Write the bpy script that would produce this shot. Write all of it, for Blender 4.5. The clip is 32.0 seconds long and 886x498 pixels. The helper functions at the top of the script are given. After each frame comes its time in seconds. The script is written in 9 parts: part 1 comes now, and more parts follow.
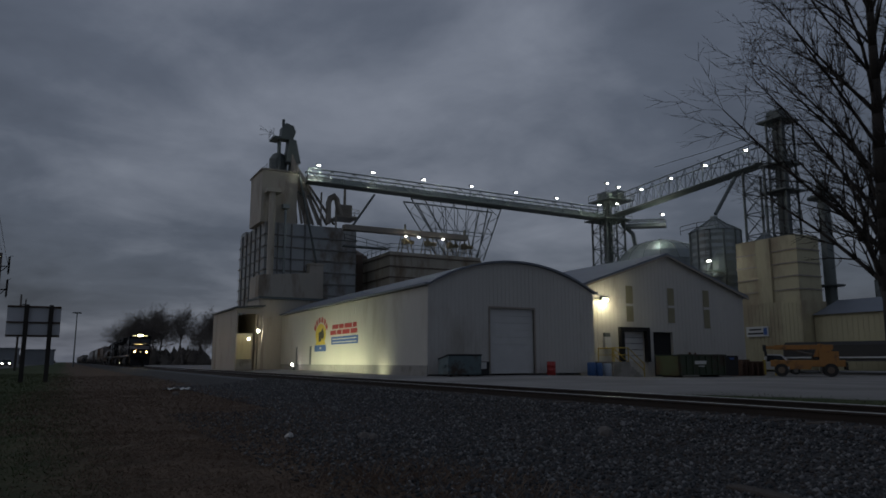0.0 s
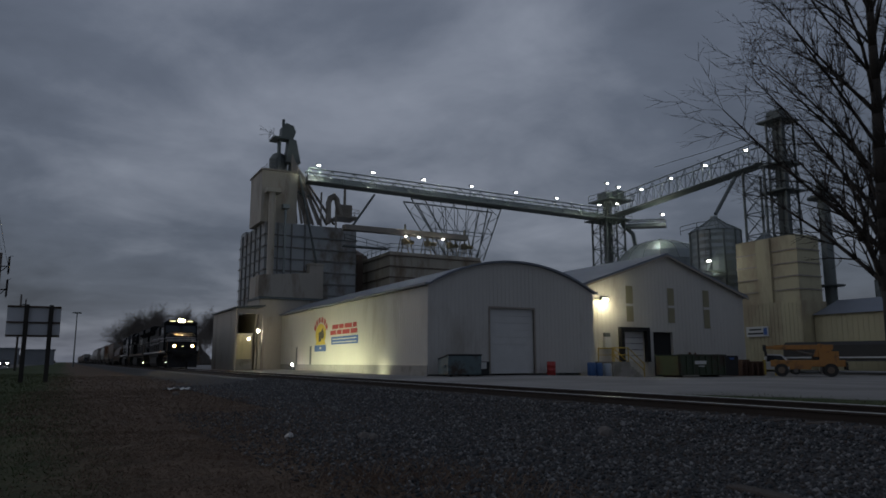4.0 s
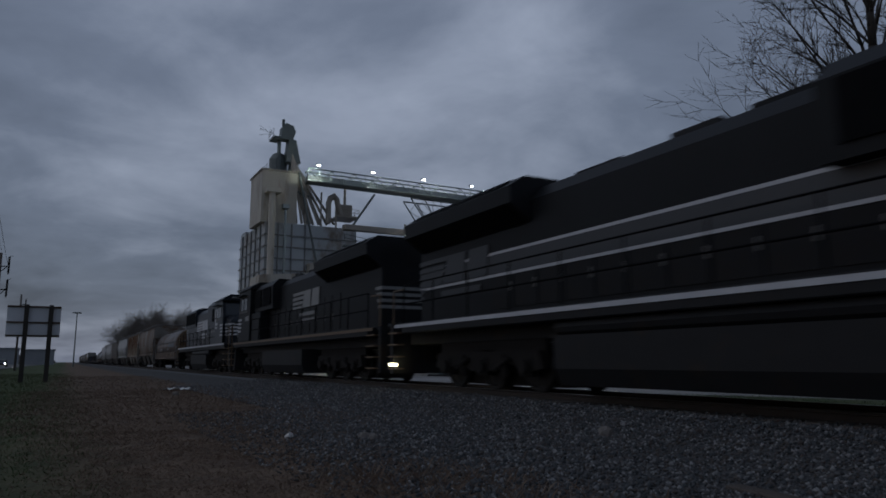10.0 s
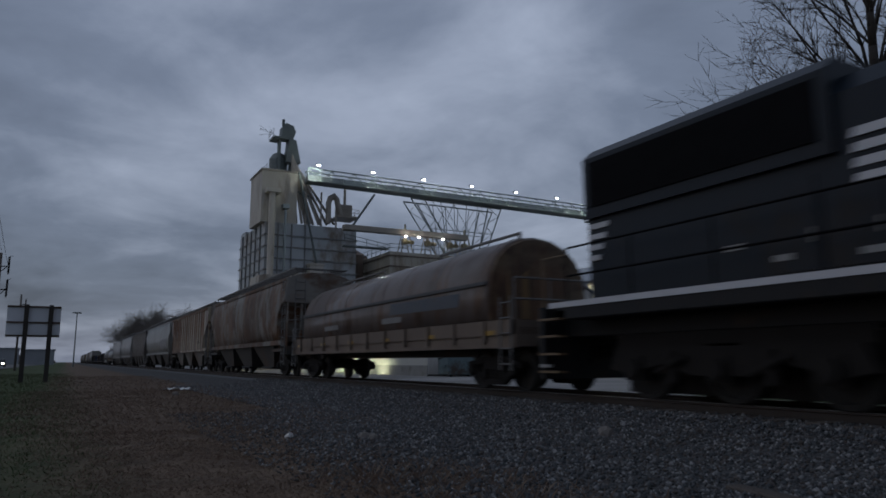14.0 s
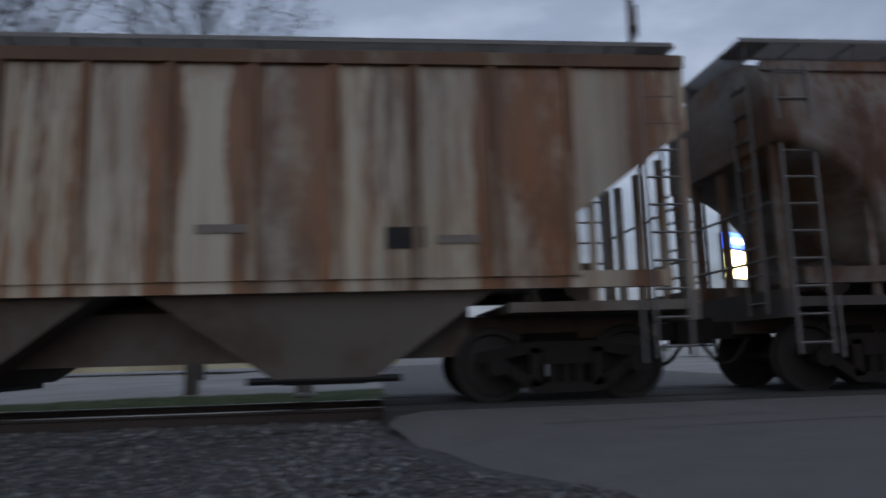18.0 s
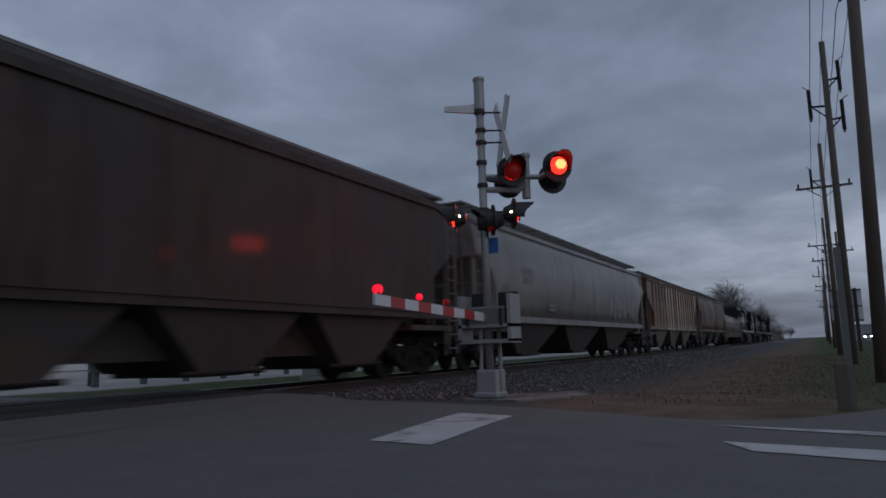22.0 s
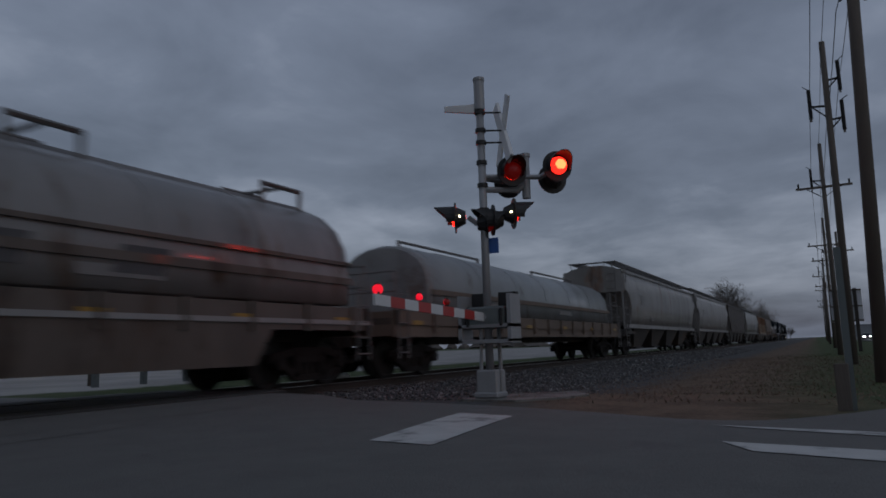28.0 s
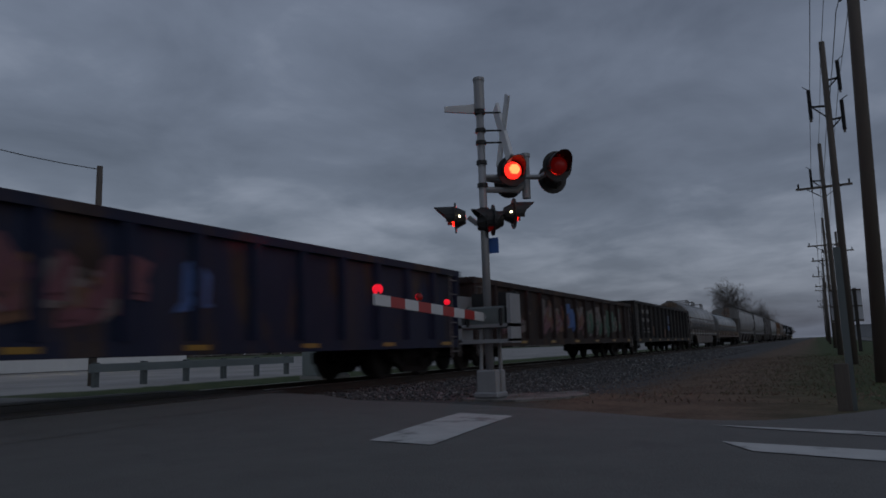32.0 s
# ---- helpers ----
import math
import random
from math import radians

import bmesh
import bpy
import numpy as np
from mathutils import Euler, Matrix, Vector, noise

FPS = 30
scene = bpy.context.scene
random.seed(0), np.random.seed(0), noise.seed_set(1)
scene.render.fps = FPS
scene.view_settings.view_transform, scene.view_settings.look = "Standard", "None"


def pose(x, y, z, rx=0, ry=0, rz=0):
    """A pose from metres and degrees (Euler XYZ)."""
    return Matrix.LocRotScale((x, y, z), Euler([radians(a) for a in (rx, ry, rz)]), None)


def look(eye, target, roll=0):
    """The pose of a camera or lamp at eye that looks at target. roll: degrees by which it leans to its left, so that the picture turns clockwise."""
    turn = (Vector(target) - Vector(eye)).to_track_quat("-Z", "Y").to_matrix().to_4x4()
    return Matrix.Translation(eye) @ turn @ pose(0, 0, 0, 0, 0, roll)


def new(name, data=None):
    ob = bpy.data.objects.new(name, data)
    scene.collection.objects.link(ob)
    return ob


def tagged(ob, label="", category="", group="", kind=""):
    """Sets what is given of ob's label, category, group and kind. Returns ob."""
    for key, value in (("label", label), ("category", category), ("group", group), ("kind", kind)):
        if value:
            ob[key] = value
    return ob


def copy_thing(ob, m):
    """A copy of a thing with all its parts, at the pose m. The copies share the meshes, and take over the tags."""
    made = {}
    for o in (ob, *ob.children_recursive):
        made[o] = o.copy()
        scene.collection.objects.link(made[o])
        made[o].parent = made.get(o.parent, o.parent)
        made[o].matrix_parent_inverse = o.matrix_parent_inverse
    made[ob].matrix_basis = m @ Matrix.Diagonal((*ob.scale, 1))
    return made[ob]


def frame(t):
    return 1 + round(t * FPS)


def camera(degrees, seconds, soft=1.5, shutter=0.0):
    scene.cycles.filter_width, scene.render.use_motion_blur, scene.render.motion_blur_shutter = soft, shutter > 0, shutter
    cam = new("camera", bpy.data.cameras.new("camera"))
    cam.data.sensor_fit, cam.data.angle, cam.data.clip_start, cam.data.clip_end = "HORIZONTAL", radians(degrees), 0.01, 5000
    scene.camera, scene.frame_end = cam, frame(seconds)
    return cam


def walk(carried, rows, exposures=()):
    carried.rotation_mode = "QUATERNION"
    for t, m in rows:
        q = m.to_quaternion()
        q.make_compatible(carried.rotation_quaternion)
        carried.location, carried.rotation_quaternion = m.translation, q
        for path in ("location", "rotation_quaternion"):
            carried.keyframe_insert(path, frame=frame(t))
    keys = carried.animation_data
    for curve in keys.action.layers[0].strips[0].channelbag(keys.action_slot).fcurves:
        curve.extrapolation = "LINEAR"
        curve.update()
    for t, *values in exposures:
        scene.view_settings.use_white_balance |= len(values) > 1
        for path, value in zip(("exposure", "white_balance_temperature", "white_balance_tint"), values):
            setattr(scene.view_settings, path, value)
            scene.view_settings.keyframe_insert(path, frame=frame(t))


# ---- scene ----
# World: metres, rail top at z = 0, the track runs along x, the train goes towards +x.
CZ = 0.63
YC = 9.65
cam = camera(64.2, 32.0, soft=1.7, shutter=0.5)
PAN = [(16.5, -4.88, 9.15, 0.0), (17.0, -20.45, 9.1, 0.2), (17.4, -38.9, 8.9, 1.1), (17.7, -55.6, 8.65, 1.3),
       (18.0, -67.8, 8.4, 1.6), (18.5, -90.2, 8.2, 1.5), (19.0, -105.5, 8.2, 1.6), (19.5, -113.9, 8.2, 1.7),
       (20.0, -118.8, 8.1, 1.75), (20.5, -123.6, 8.05, 1.8), (21.0, -124.47, 8.04, 1.8), (32.0, -124.47, 8.04, 1.8)]
ROWS = [(0.0, pose(0, 0, CZ, 99.07, 0.05, 62.2)), (15.7, pose(0, 0, CZ, 99.07, 0.05, 62.2)), (16.1, pose(0, 0, CZ, 99.07, 0.05, 61.2))]
ROWS += [(t, pose(0, 0, CZ, 90 + p, r, 62.2 + w)) for t, w, p, r in PAN]
walk(cam, ROWS, exposures=[(0, 0.0, 6500, 10), (3, 0.25, 6500, 10), (6, 0.2, 6500, 10), (8, 0.2, 6200, 10), (9, 0.35, 6200, 10), (10.5, 0.75, 6200, 10), (14, 0.9, 6200, 10), (16.5, 0.9, 6200, 10), (17.3, 1.15, 6200, 10), (18.1, 1.7, 6400, 10), (18.8, 1.72, 6400, 10), (20.5, 1.4, 6290, 10), (23, 1.1, 6350, 10), (25, 1.05, 6400, 10), (28, 0.74, 6400, 10), (32, 0.62, 6400, 10)])

# ---- sky: heavy dusk overcast ----
world = bpy.data.worlds.new("world")
scene.world = world
world.use_nodes = True
wn, wl = world.node_tree.nodes, world.node_tree.links
wn.clear()


def wnode(kind, **props):
    n = wn.new(kind)
    for k, v in props.items():
        if k == "op":
            n.operation = v
        elif k == "vals":
            for i, x in v.items():
                n.inputs[i].default_value = x
    return n


tc = wnode("ShaderNodeTexCoord")
sep = wnode("ShaderNodeSeparateXYZ")
wl.new(tc.outputs["Generated"], sep.inputs[0])
zc = wnode("ShaderNodeMath", op="MAXIMUM", vals={1: 0.0})
wl.new(sep.outputs["Z"], zc.inputs[0])
za = wnode("ShaderNodeMath", op="ADD", vals={1: 0.16})
wl.new(zc.outputs[0], za.inputs[0])
dx = wnode("ShaderNodeMath", op="DIVIDE")
dy = wnode("ShaderNodeMath", op="DIVIDE")
wl.new(sep.outputs["X"], dx.inputs[0])
wl.new(za.outputs[0], dx.inputs[1])
wl.new(sep.outputs["Y"], dy.inputs[0])
wl.new(za.outputs[0], dy.inputs[1])
cmb = wnode("ShaderNodeCombineXYZ")
wl.new(dx.outputs[0], cmb.inputs[0])
wl.new(dy.outputs[0], cmb.inputs[1])
big = wnode("ShaderNodeTexNoise", vals={"Scale": 0.42, "Detail": 6.0, "Roughness": 0.5, "Distortion": 0.25})
small = wnode("ShaderNodeTexNoise", vals={"Scale": 1.9, "Detail": 7.0, "Roughness": 0.55, "Distortion": 0.3})
wl.new(cmb.outputs[0], big.inputs["Vector"])
wl.new(cmb.outputs[0], small.inputs["Vector"])
m1 = wnode("ShaderNodeMath", op="MULTIPLY", vals={1: 0.66})
m2 = wnode("ShaderNodeMath", op="MULTIPLY", vals={1: 0.34})
wl.new(big.outputs["Fac"], m1.inputs[0])
wl.new(small.outputs["Fac"], m2.inputs[0])
ms = wnode("ShaderNodeMath", op="ADD")
wl.new(m1.outputs[0], ms.inputs[0])
wl.new(m2.outputs[0], ms.inputs[1])
ramp = wnode("ShaderNodeValToRGB")
cr = ramp.color_ramp
cr.elements[0].position, cr.elements[0].color = 0.36, (0.048, 0.058, 0.082, 1)
cr.elements[1].position, cr.elements[1].color = 0.66, (0.190, 0.212, 0.262, 1)
e = cr.elements.new(0.5)
e.color = (0.088, 0.104, 0.140, 1)
wl.new(ms.outputs[0], ramp.inputs[0])
sky = wnode("ShaderNodeTexSky")
sky.sky_type, sky.sun_disc = "NISHITA", False
sky.sun_elevation, sky.sun_rotation = radians(4), radians(200)
skym = wnode("ShaderNodeVectorMath")
skym.operation = "SCALE"
skym.inputs["Scale"].default_value = 0.006
wl.new(sky.outputs[0], skym.inputs[0])
addc = wnode("ShaderNodeVectorMath")
addc.operation = "ADD"
thick = wnode("ShaderNodeMapRange", vals={1: 0.02, 2: 0.42, 3: 0.80, 4: 1.06})
wl.new(sep.outputs["Z"], thick.inputs[0])
deep = wnode("ShaderNodeVectorMath")
deep.operation = "SCALE"
wl.new(ramp.outputs[0], deep.inputs[0])
wl.new(thick.outputs[0], deep.inputs["Scale"])
wl.new(deep.outputs[0], addc.inputs[0])
wl.new(skym.outputs[0], addc.inputs[1])
bg = wnode("ShaderNodeBackground", vals={"Strength": 1.0})
wl.new(addc.outputs[0], bg.inputs["Color"])
wo = wnode("ShaderNodeOutputWorld")
wl.new(bg.outputs[0], wo.inputs["Surface"])


def sun_lamp():
    data = bpy.data.lights.new("sun", "SUN")
    data.energy, data.angle, data.color = 0.12, radians(70), (0.86, 0.92, 1.0)
    ob = new("sun", data)
    ob.matrix_world = look((0, 0, 50), (0 + 20, 40, 20))
    return ob


sun_lamp()


def lamp(name, kind, place, energy, color, target=None, size=0.1, spot=80):
    data = bpy.data.lights.new(name, kind)
    data.energy, data.color = energy, color
    if kind == "SPOT":
        data.spot_size, data.spot_blend, data.shadow_soft_size = radians(spot), 0.6, size
    elif kind == "POINT":
        data.shadow_soft_size = size
    ob = new(name, data)
    ob.matrix_world = look(place, target) if target else Matrix.Translation(place)
    return ob


WARM = (1.0, 0.93, 0.60)
# wall pack on the gable building, floods along the painted wall, shed lamps
lamp("wall_pack_light", "POINT", (-40.9, 35.9, 5.1), 75, WARM, size=0.12)
for _x, _e in ((-62.5, 100), (-58.5, 190), (-54.5, 190), (-51.0, 130)):
    lamp("flood_light", "SPOT", (_x, 17.7, 0.1), _e * 1.5, (0.95, 1.0, 0.62), (_x, 20.0, 2.2), 0.3, 150)
lamp("flood_light", "SPOT", (-47.0, 19.0, 0.1), 45, (0.95, 0.98, 0.62), (-47.0, 20.2, 0.6), 0.15, 150)
lamp("shed_light", "POINT", (-73.2, 15.9, 3.7), 24, WARM, size=0.1)
COOL = (0.92, 1.0, 0.88)

# ---- materials ----
def shade(name, a, b, rough=0.7, metal=0.0, scale=3.0, fine=40.0, bump=0.15, stretch=(1, 1, 1), spots=None, spot_amount=0.5, vary=0.0, glow=0.0, spec=0.5):
    """A surface: two tones mixed by broad and fine noise, optional stain colour, fine relief. stretch scales the pattern."""
    m = bpy.data.materials.new(name)
    m.use_nodes = True
    n, l = m.node_tree.nodes, m.node_tree.links
    p = n["Principled BSDF"]
    p.inputs["Roughness"].default_value, p.inputs["Metallic"].default_value = rough, metal
    p.inputs["Specular IOR Level"].default_value = spec
    co = n.new("ShaderNodeTexCoord")
    mp = n.new("ShaderNodeMapping")
    mp.inputs["Scale"].default_value = stretch
    l.new(co.outputs["Object"], mp.inputs[0])
    n1, n2 = n.new("ShaderNodeTexNoise"), n.new("ShaderNodeTexNoise")
    for k, s, d in ((n1, scale, 5), (n2, fine, 3)):
        k.inputs["Scale"].default_value, k.inputs["Detail"].default_value, k.inputs["Roughness"].default_value = s, d, 0.6
        l.new(mp.outputs[0], k.inputs["Vector"])
    mix = n.new("ShaderNodeMix")
    mix.data_type, mix.blend_type = "RGBA", "MIX"
    mix.inputs[6].default_value, mix.inputs[7].default_value = (*a, 1), (*b, 1)
    fac = n.new("ShaderNodeMath")
    fac.operation = "MULTIPLY_ADD"
    fac.inputs[1].default_value, fac.inputs[2].default_value = 0.45, 0.0
    l.new(n2.outputs["Fac"], fac.inputs[0])
    f2 = n.new("ShaderNodeMath")
    f2.operation = "MULTIPLY_ADD"
    f2.inputs[1].default_value = 1.7
    f2.use_clamp = True
    l.new(n1.outputs["Fac"], f2.inputs[0])
    sub = n.new("ShaderNodeMath")
    sub.operation = "SUBTRACT"
    sub.inputs[1].default_value = 0.58
    l.new(fac.outputs[0], sub.inputs[0])
    l.new(sub.outputs[0], f2.inputs[2])
    l.new(f2.outputs[0], mix.inputs[0])
    col = mix.outputs[2]
    if spots:
        n3 = n.new("ShaderNodeTexNoise")
        n3.inputs["Scale"].default_value, n3.inputs["Detail"].default_value, n3.inputs["Roughness"].default_value = scale * 0.75, 8, 0.65
        off = n.new("ShaderNodeMapping")
        off.inputs["Location"].default_value = (7.3, 2.1, 5.7)
        l.new(mp.outputs[0], off.inputs[0])
        l.new(off.outputs[0], n3.inputs["Vector"])
        r = n.new("ShaderNodeValToRGB")
        c = 0.68 - 0.36 * spot_amount
        r.color_ramp.elements[0].position, r.color_ramp.elements[1].position = c - 0.05, c + 0.07
        l.new(n3.outputs["Fac"], r.inputs[0])
        mx = n.new("ShaderNodeMix")
        mx.data_type = "RGBA"
        mx.inputs[7].default_value = (*spots, 1)
        l.new(r.outputs[0], mx.inputs[0])
        l.new(col, mx.inputs[6])
        col = mx.outputs[2]
    if vary:
        info, hv, mr = n.new("ShaderNodeObjectInfo"), n.new("ShaderNodeHueSaturation"), n.new("ShaderNodeMapRange")
        mr.inputs["To Min"].default_value, mr.inputs["To Max"].default_value = 1 - vary, 1 + vary
        l.new(info.outputs["Random"], mr.inputs[0])
        l.new(mr.outputs[0], hv.inputs["Value"])
        l.new(col, hv.inputs["Color"])
        col = hv.outputs[0]
    l.new(col, p.inputs["Base Color"])
    if bump:
        bp = n.new("ShaderNodeBump")
        bp.inputs["Strength"].default_value, bp.inputs["Distance"].default_value = bump, 0.02
        l.new(n2.outputs["Fac"], bp.inputs["Height"])
        l.new(bp.outputs[0], p.inputs["Normal"])
    if glow:
        p.inputs["Emission Color"].default_value, p.inputs["Emission Strength"].default_value = (*a, 1), glow
    return m


def glowing(name, color, strength):
    m = bpy.data.materials.new(name)
    m.use_nodes = True
    p = m.node_tree.nodes["Principled BSDF"]
    p.inputs["Base Color"].default_value = (*[c * 0.12 for c in color], 1)
    p.inputs["Emission Color"].default_value, p.inputs["Emission Strength"].default_value = (*color, 1), strength
    return m


def glassy(name, tint=(0.02, 0.025, 0.03), rough=0.05):
    m = bpy.data.materials.new(name)
    m.use_nodes = True
    p = m.node_tree.nodes["Principled BSDF"]
    p.inputs["Base Color"].default_value, p.inputs["Roughness"].default_value = (*tint, 1), rough
    p.inputs["Specular IOR Level"].default_value = 0.5
    return m


SIDING = shade("pale_metal_siding", (0.60, 0.58, 0.53), (0.50, 0.485, 0.44), 0.5, 0.0, 0.25, 6, 0.1, (1, 1, 0.3), (0.44, 0.41, 0.35), 0.2)
SIDING2 = shade("grey_metal_siding", (0.56, 0.54, 0.505), (0.47, 0.455, 0.425), 0.5, 0.0, 0.25, 6, 0.1, (1, 1, 0.3), (0.36, 0.33, 0.29), 0.2)
YELLOW_SIDING = shade("cream_metal_siding", (0.52, 0.47, 0.30), (0.42, 0.38, 0.25), 0.55, 0.0, 0.3, 6, 0.1, (1, 1, 0.3), (0.33, 0.27, 0.18), 0.3)
ROOFING = shade("blue_grey_metal_roofing", (0.20, 0.22, 0.26), (0.15, 0.165, 0.19), 0.45, 0.3, 0.3, 8, 0.1, (0.3, 1, 1))
GALV = shade("galvanised_steel", (0.32, 0.35, 0.35), (0.22, 0.25, 0.25), 0.4, 0.6, 0.5, 12, 0.1)
GALV_DARK = shade("weathered_galvanised_steel", (0.16, 0.18, 0.175), (0.10, 0.115, 0.115), 0.5, 0.4, 0.6, 12, 0.1)
BIN_METAL = shade("bluish_bin_metal", (0.42, 0.44, 0.45), (0.30, 0.32, 0.33), 0.5, 0.3, 0.3, 8, 0.15, (1, 1, 0.5), (0.18, 0.15, 0.12), 0.3)
CONCRETE = shade("grey_concrete", (0.34, 0.33, 0.31), (0.25, 0.24, 0.22), 0.85, 0, 1.0, 25, 0.3, spots=(0.20, 0.19, 0.17), spot_amount=0.25)
DARK_HOLE = shade("unlit_interior", (0.015, 0.015, 0.015), (0.02, 0.02, 0.02), 0.9)
DOOR_WHITE = shade("white_door_paint", (0.62, 0.62, 0.61), (0.52, 0.52, 0.51), 0.5, 0, 1.0, 20, 0.05)
BLACK_STEEL = shade("black_painted_steel", (0.019, 0.019, 0.020), (0.012, 0.012, 0.013), 0.6, 0.0, 2.0, 30, 0.1, spots=(0.028, 0.021, 0.016), spot_amount=0.2, spec=0.2)
RUSTY_STEEL = shade("rusty_steel", (0.09, 0.055, 0.035), (0.05, 0.034, 0.026), 0.8, 0.2, 1.5, 25, 0.3)
BROWN_STEEL = shade("brown_weathered_steel", (0.16, 0.12, 0.09), (0.10, 0.075, 0.06), 0.7, 0.1, 0.8, 25, 0.2, (1, 1, 0.3))
RAIL_SIDE = shade("rusty_rail_steel", (0.042, 0.030, 0.023), (0.026, 0.020, 0.016), 0.8, 0.1, 2, 30, 0.3)
RAIL_TOP = shade("polished_rail_head", (0.45, 0.44, 0.43), (0.36, 0.35, 0.34), 0.28, 1.0, 2, 30, 0.02)
TIE_WOOD = shade("creosoted_tie_wood", (0.060, 0.047, 0.038), (0.095, 0.076, 0.062), 0.9, 0, 2, 30, 0.5, (0.3, 3, 3), vary=0.3)
ASPHALT = shade("worn_asphalt", (0.124, 0.121, 0.113), (0.094, 0.092, 0.086), 0.85, 0, 2.2, 70, 0.7, spots=(0.088, 0.084, 0.080), spot_amount=0.14)
PAINT_WHITE = shade("worn_white_road_paint", (0.48, 0.48, 0.465), (0.35, 0.35, 0.34), 0.7, 0, 3, 60, 0.2, spots=(0.15, 0.148, 0.142), spot_amount=0.32)
STONE = shade("blue_grey_ballast_stone", (0.115, 0.118, 0.125), (0.060, 0.062, 0.066), 0.85, 0, 0.9, 11, 0.3)
BARK = shade("dark_bark", (0.045, 0.037, 0.030), (0.028, 0.023, 0.019), 0.9, 0, 3, 25, 0.6, (1, 1, 0.3))
LAMP_GLOW = glowing("lamp_lens", (1.0, 0.95, 0.85), 30)
WALLPACK_GLOW = glowing("wall_pack_lens", (1.0, 0.92, 0.6), 90)
HEADLIGHT = glowing("headlight_lens", (1.0, 0.76, 0.36), 350)
NUMBER_GLOW = glowing("number_board_glow", (1.0, 0.86, 0.46), 1.6)
STEP_GLOW = glowing("step_light_glow", (0.85, 1.0, 0.7), 7)
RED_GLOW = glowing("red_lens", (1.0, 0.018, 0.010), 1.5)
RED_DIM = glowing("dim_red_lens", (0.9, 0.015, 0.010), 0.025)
WINDOW = glassy("dark_window_glass")
SPOUT = shade("dull_tan_steel", (0.36, 0.32, 0.27), (0.24, 0.21, 0.18), 0.5, 0.2, 0.8, 20, 0.1)


# ---- geometry helpers ----
class Geo:
    """Collects the vertices and faces of one mesh."""

    def __init__(self):
        self.v, self.f = [], []

    def add(self, verts, faces):
        o = len(self.v)
        self.v += [tuple(p) for p in verts]
        self.f += [tuple(i + o for i in q) for q in faces]
        return self

    def box(self, x0, x1, y0, y1, z0, z1):
        return self.add([(x0, y0, z0), (x1, y0, z0), (x1, y1, z0), (x0, y1, z0), (x0, y0, z1), (x1, y0, z1), (x1, y1, z1), (x0, y1, z1)],
                        [(0, 3, 2, 1), (4, 5, 6, 7), (0, 1, 5, 4), (1, 2, 6, 5), (2, 3, 7, 6), (3, 0, 4, 7)])

    def cbox(self, x, y, z, sx, sy, sz):
        return self.box(x - sx / 2, x + sx / 2, y - sy / 2, y + sy / 2, z - sz / 2, z + sz / 2)

    def prism(self, poly, axis, a, b):
        k, put = len(poly), {"x": lambda p, c: (c, p[0], p[1]), "y": lambda p, c: (p[0], c, p[1]), "z": lambda p, c: (p[0], p[1], c)}[axis]
        vs = [put(p, a) for p in poly] + [put(p, b) for p in poly]
        fs = [tuple(range(k))[::-1], tuple(range(k, 2 * k))] + [(i, (i + 1) % k, k + (i + 1) % k, k + i) for i in range(k)]
        return self.add(vs, fs)

    def rod(self, p, q, r, n=6, r2=None):
        p, q = Vector(p), Vector(q)
        d = (q - p).normalized()
        u = d.cross(Vector((0, 0, 1)) if abs(d.z) < 0.95 else Vector((1, 0, 0))).normalized()
        w = d.cross(u)
        r2 = r if r2 is None else r2
        ring = [(math.cos(2 * math.pi * i / n), math.sin(2 * math.pi * i / n)) for i in range(n)]
        vs = [p + u * (c * r) + w * (s * r) for c, s in ring] + [q + u * (c * r2) + w * (s * r2) for c, s in ring]
        return self.add(vs, [(i, (i + 1) % n, n + (i + 1) % n, n + i) for i in range(n)] + [tuple(range(n))[::-1], tuple(range(n, 2 * n))])

    def pipe(self, pts, r, n=6):
        pts = [Vector(p) for p in pts]
        ways = [(b - a).normalized() for a, b in zip(pts, pts[1:])]
        u, rings = None, []
        for i, p in enumerate(pts):
            d = ways[0] if i == 0 else ways[-1] if i == len(pts) - 1 else (ways[i - 1] + ways[i]).normalized()
            if u is None:
                u = d.cross(Vector((0, 0, 1)) if abs(d.z) < 0.95 else Vector((1, 0, 0)))
            u = (u - d * u.dot(d)).normalized()
            w = d.cross(u)
            k = r / max(0.6, d.dot(ways[min(i, len(ways) - 1)]))
            rings.append([p + u * (math.cos(6.28319 * j / n) * k) + w * (math.sin(6.28319 * j / n) * k) for j in range(n)])
        return self.loft(rings)

    def loft(self, rings, caps=True):
        n, o = len(rings[0]), len(self.v)
        vs = [p for ring in rings for p in ring]
        fs = [(j * n + i, j * n + (i + 1) % n, (j + 1) * n + (i + 1) % n, (j + 1) * n + i) for j in range(len(rings) - 1) for i in range(n)]
        if caps:
            fs += [tuple(range(n))[::-1], tuple(range(len(vs) - n, len(vs)))]
        return self.add(vs, fs)

    def disc(self, c, normal, r, t, n=16):
        c, d = Vector(c), Vector(normal).normalized()
        return self.rod(c - d * t / 2, c + d * t / 2, r, n)

    def lathe(self, prof, n=16, cx=0, cy=0):
        return self.loft([[(cx + r * math.cos(2 * math.pi * i / n), cy + r * math.sin(2 * math.pi * i / n), z) for i in range(n)] for r, z in prof])

    def mesh(self, name, mat, smooth=False):
        me = bpy.data.meshes.new(name)
        me.from_pydata(self.v, [], self.f)
        me.materials.append(mat)
        if smooth:
            me.polygons.foreach_set("use_smooth", [True] * len(me.polygons))
        me.update()
        return me


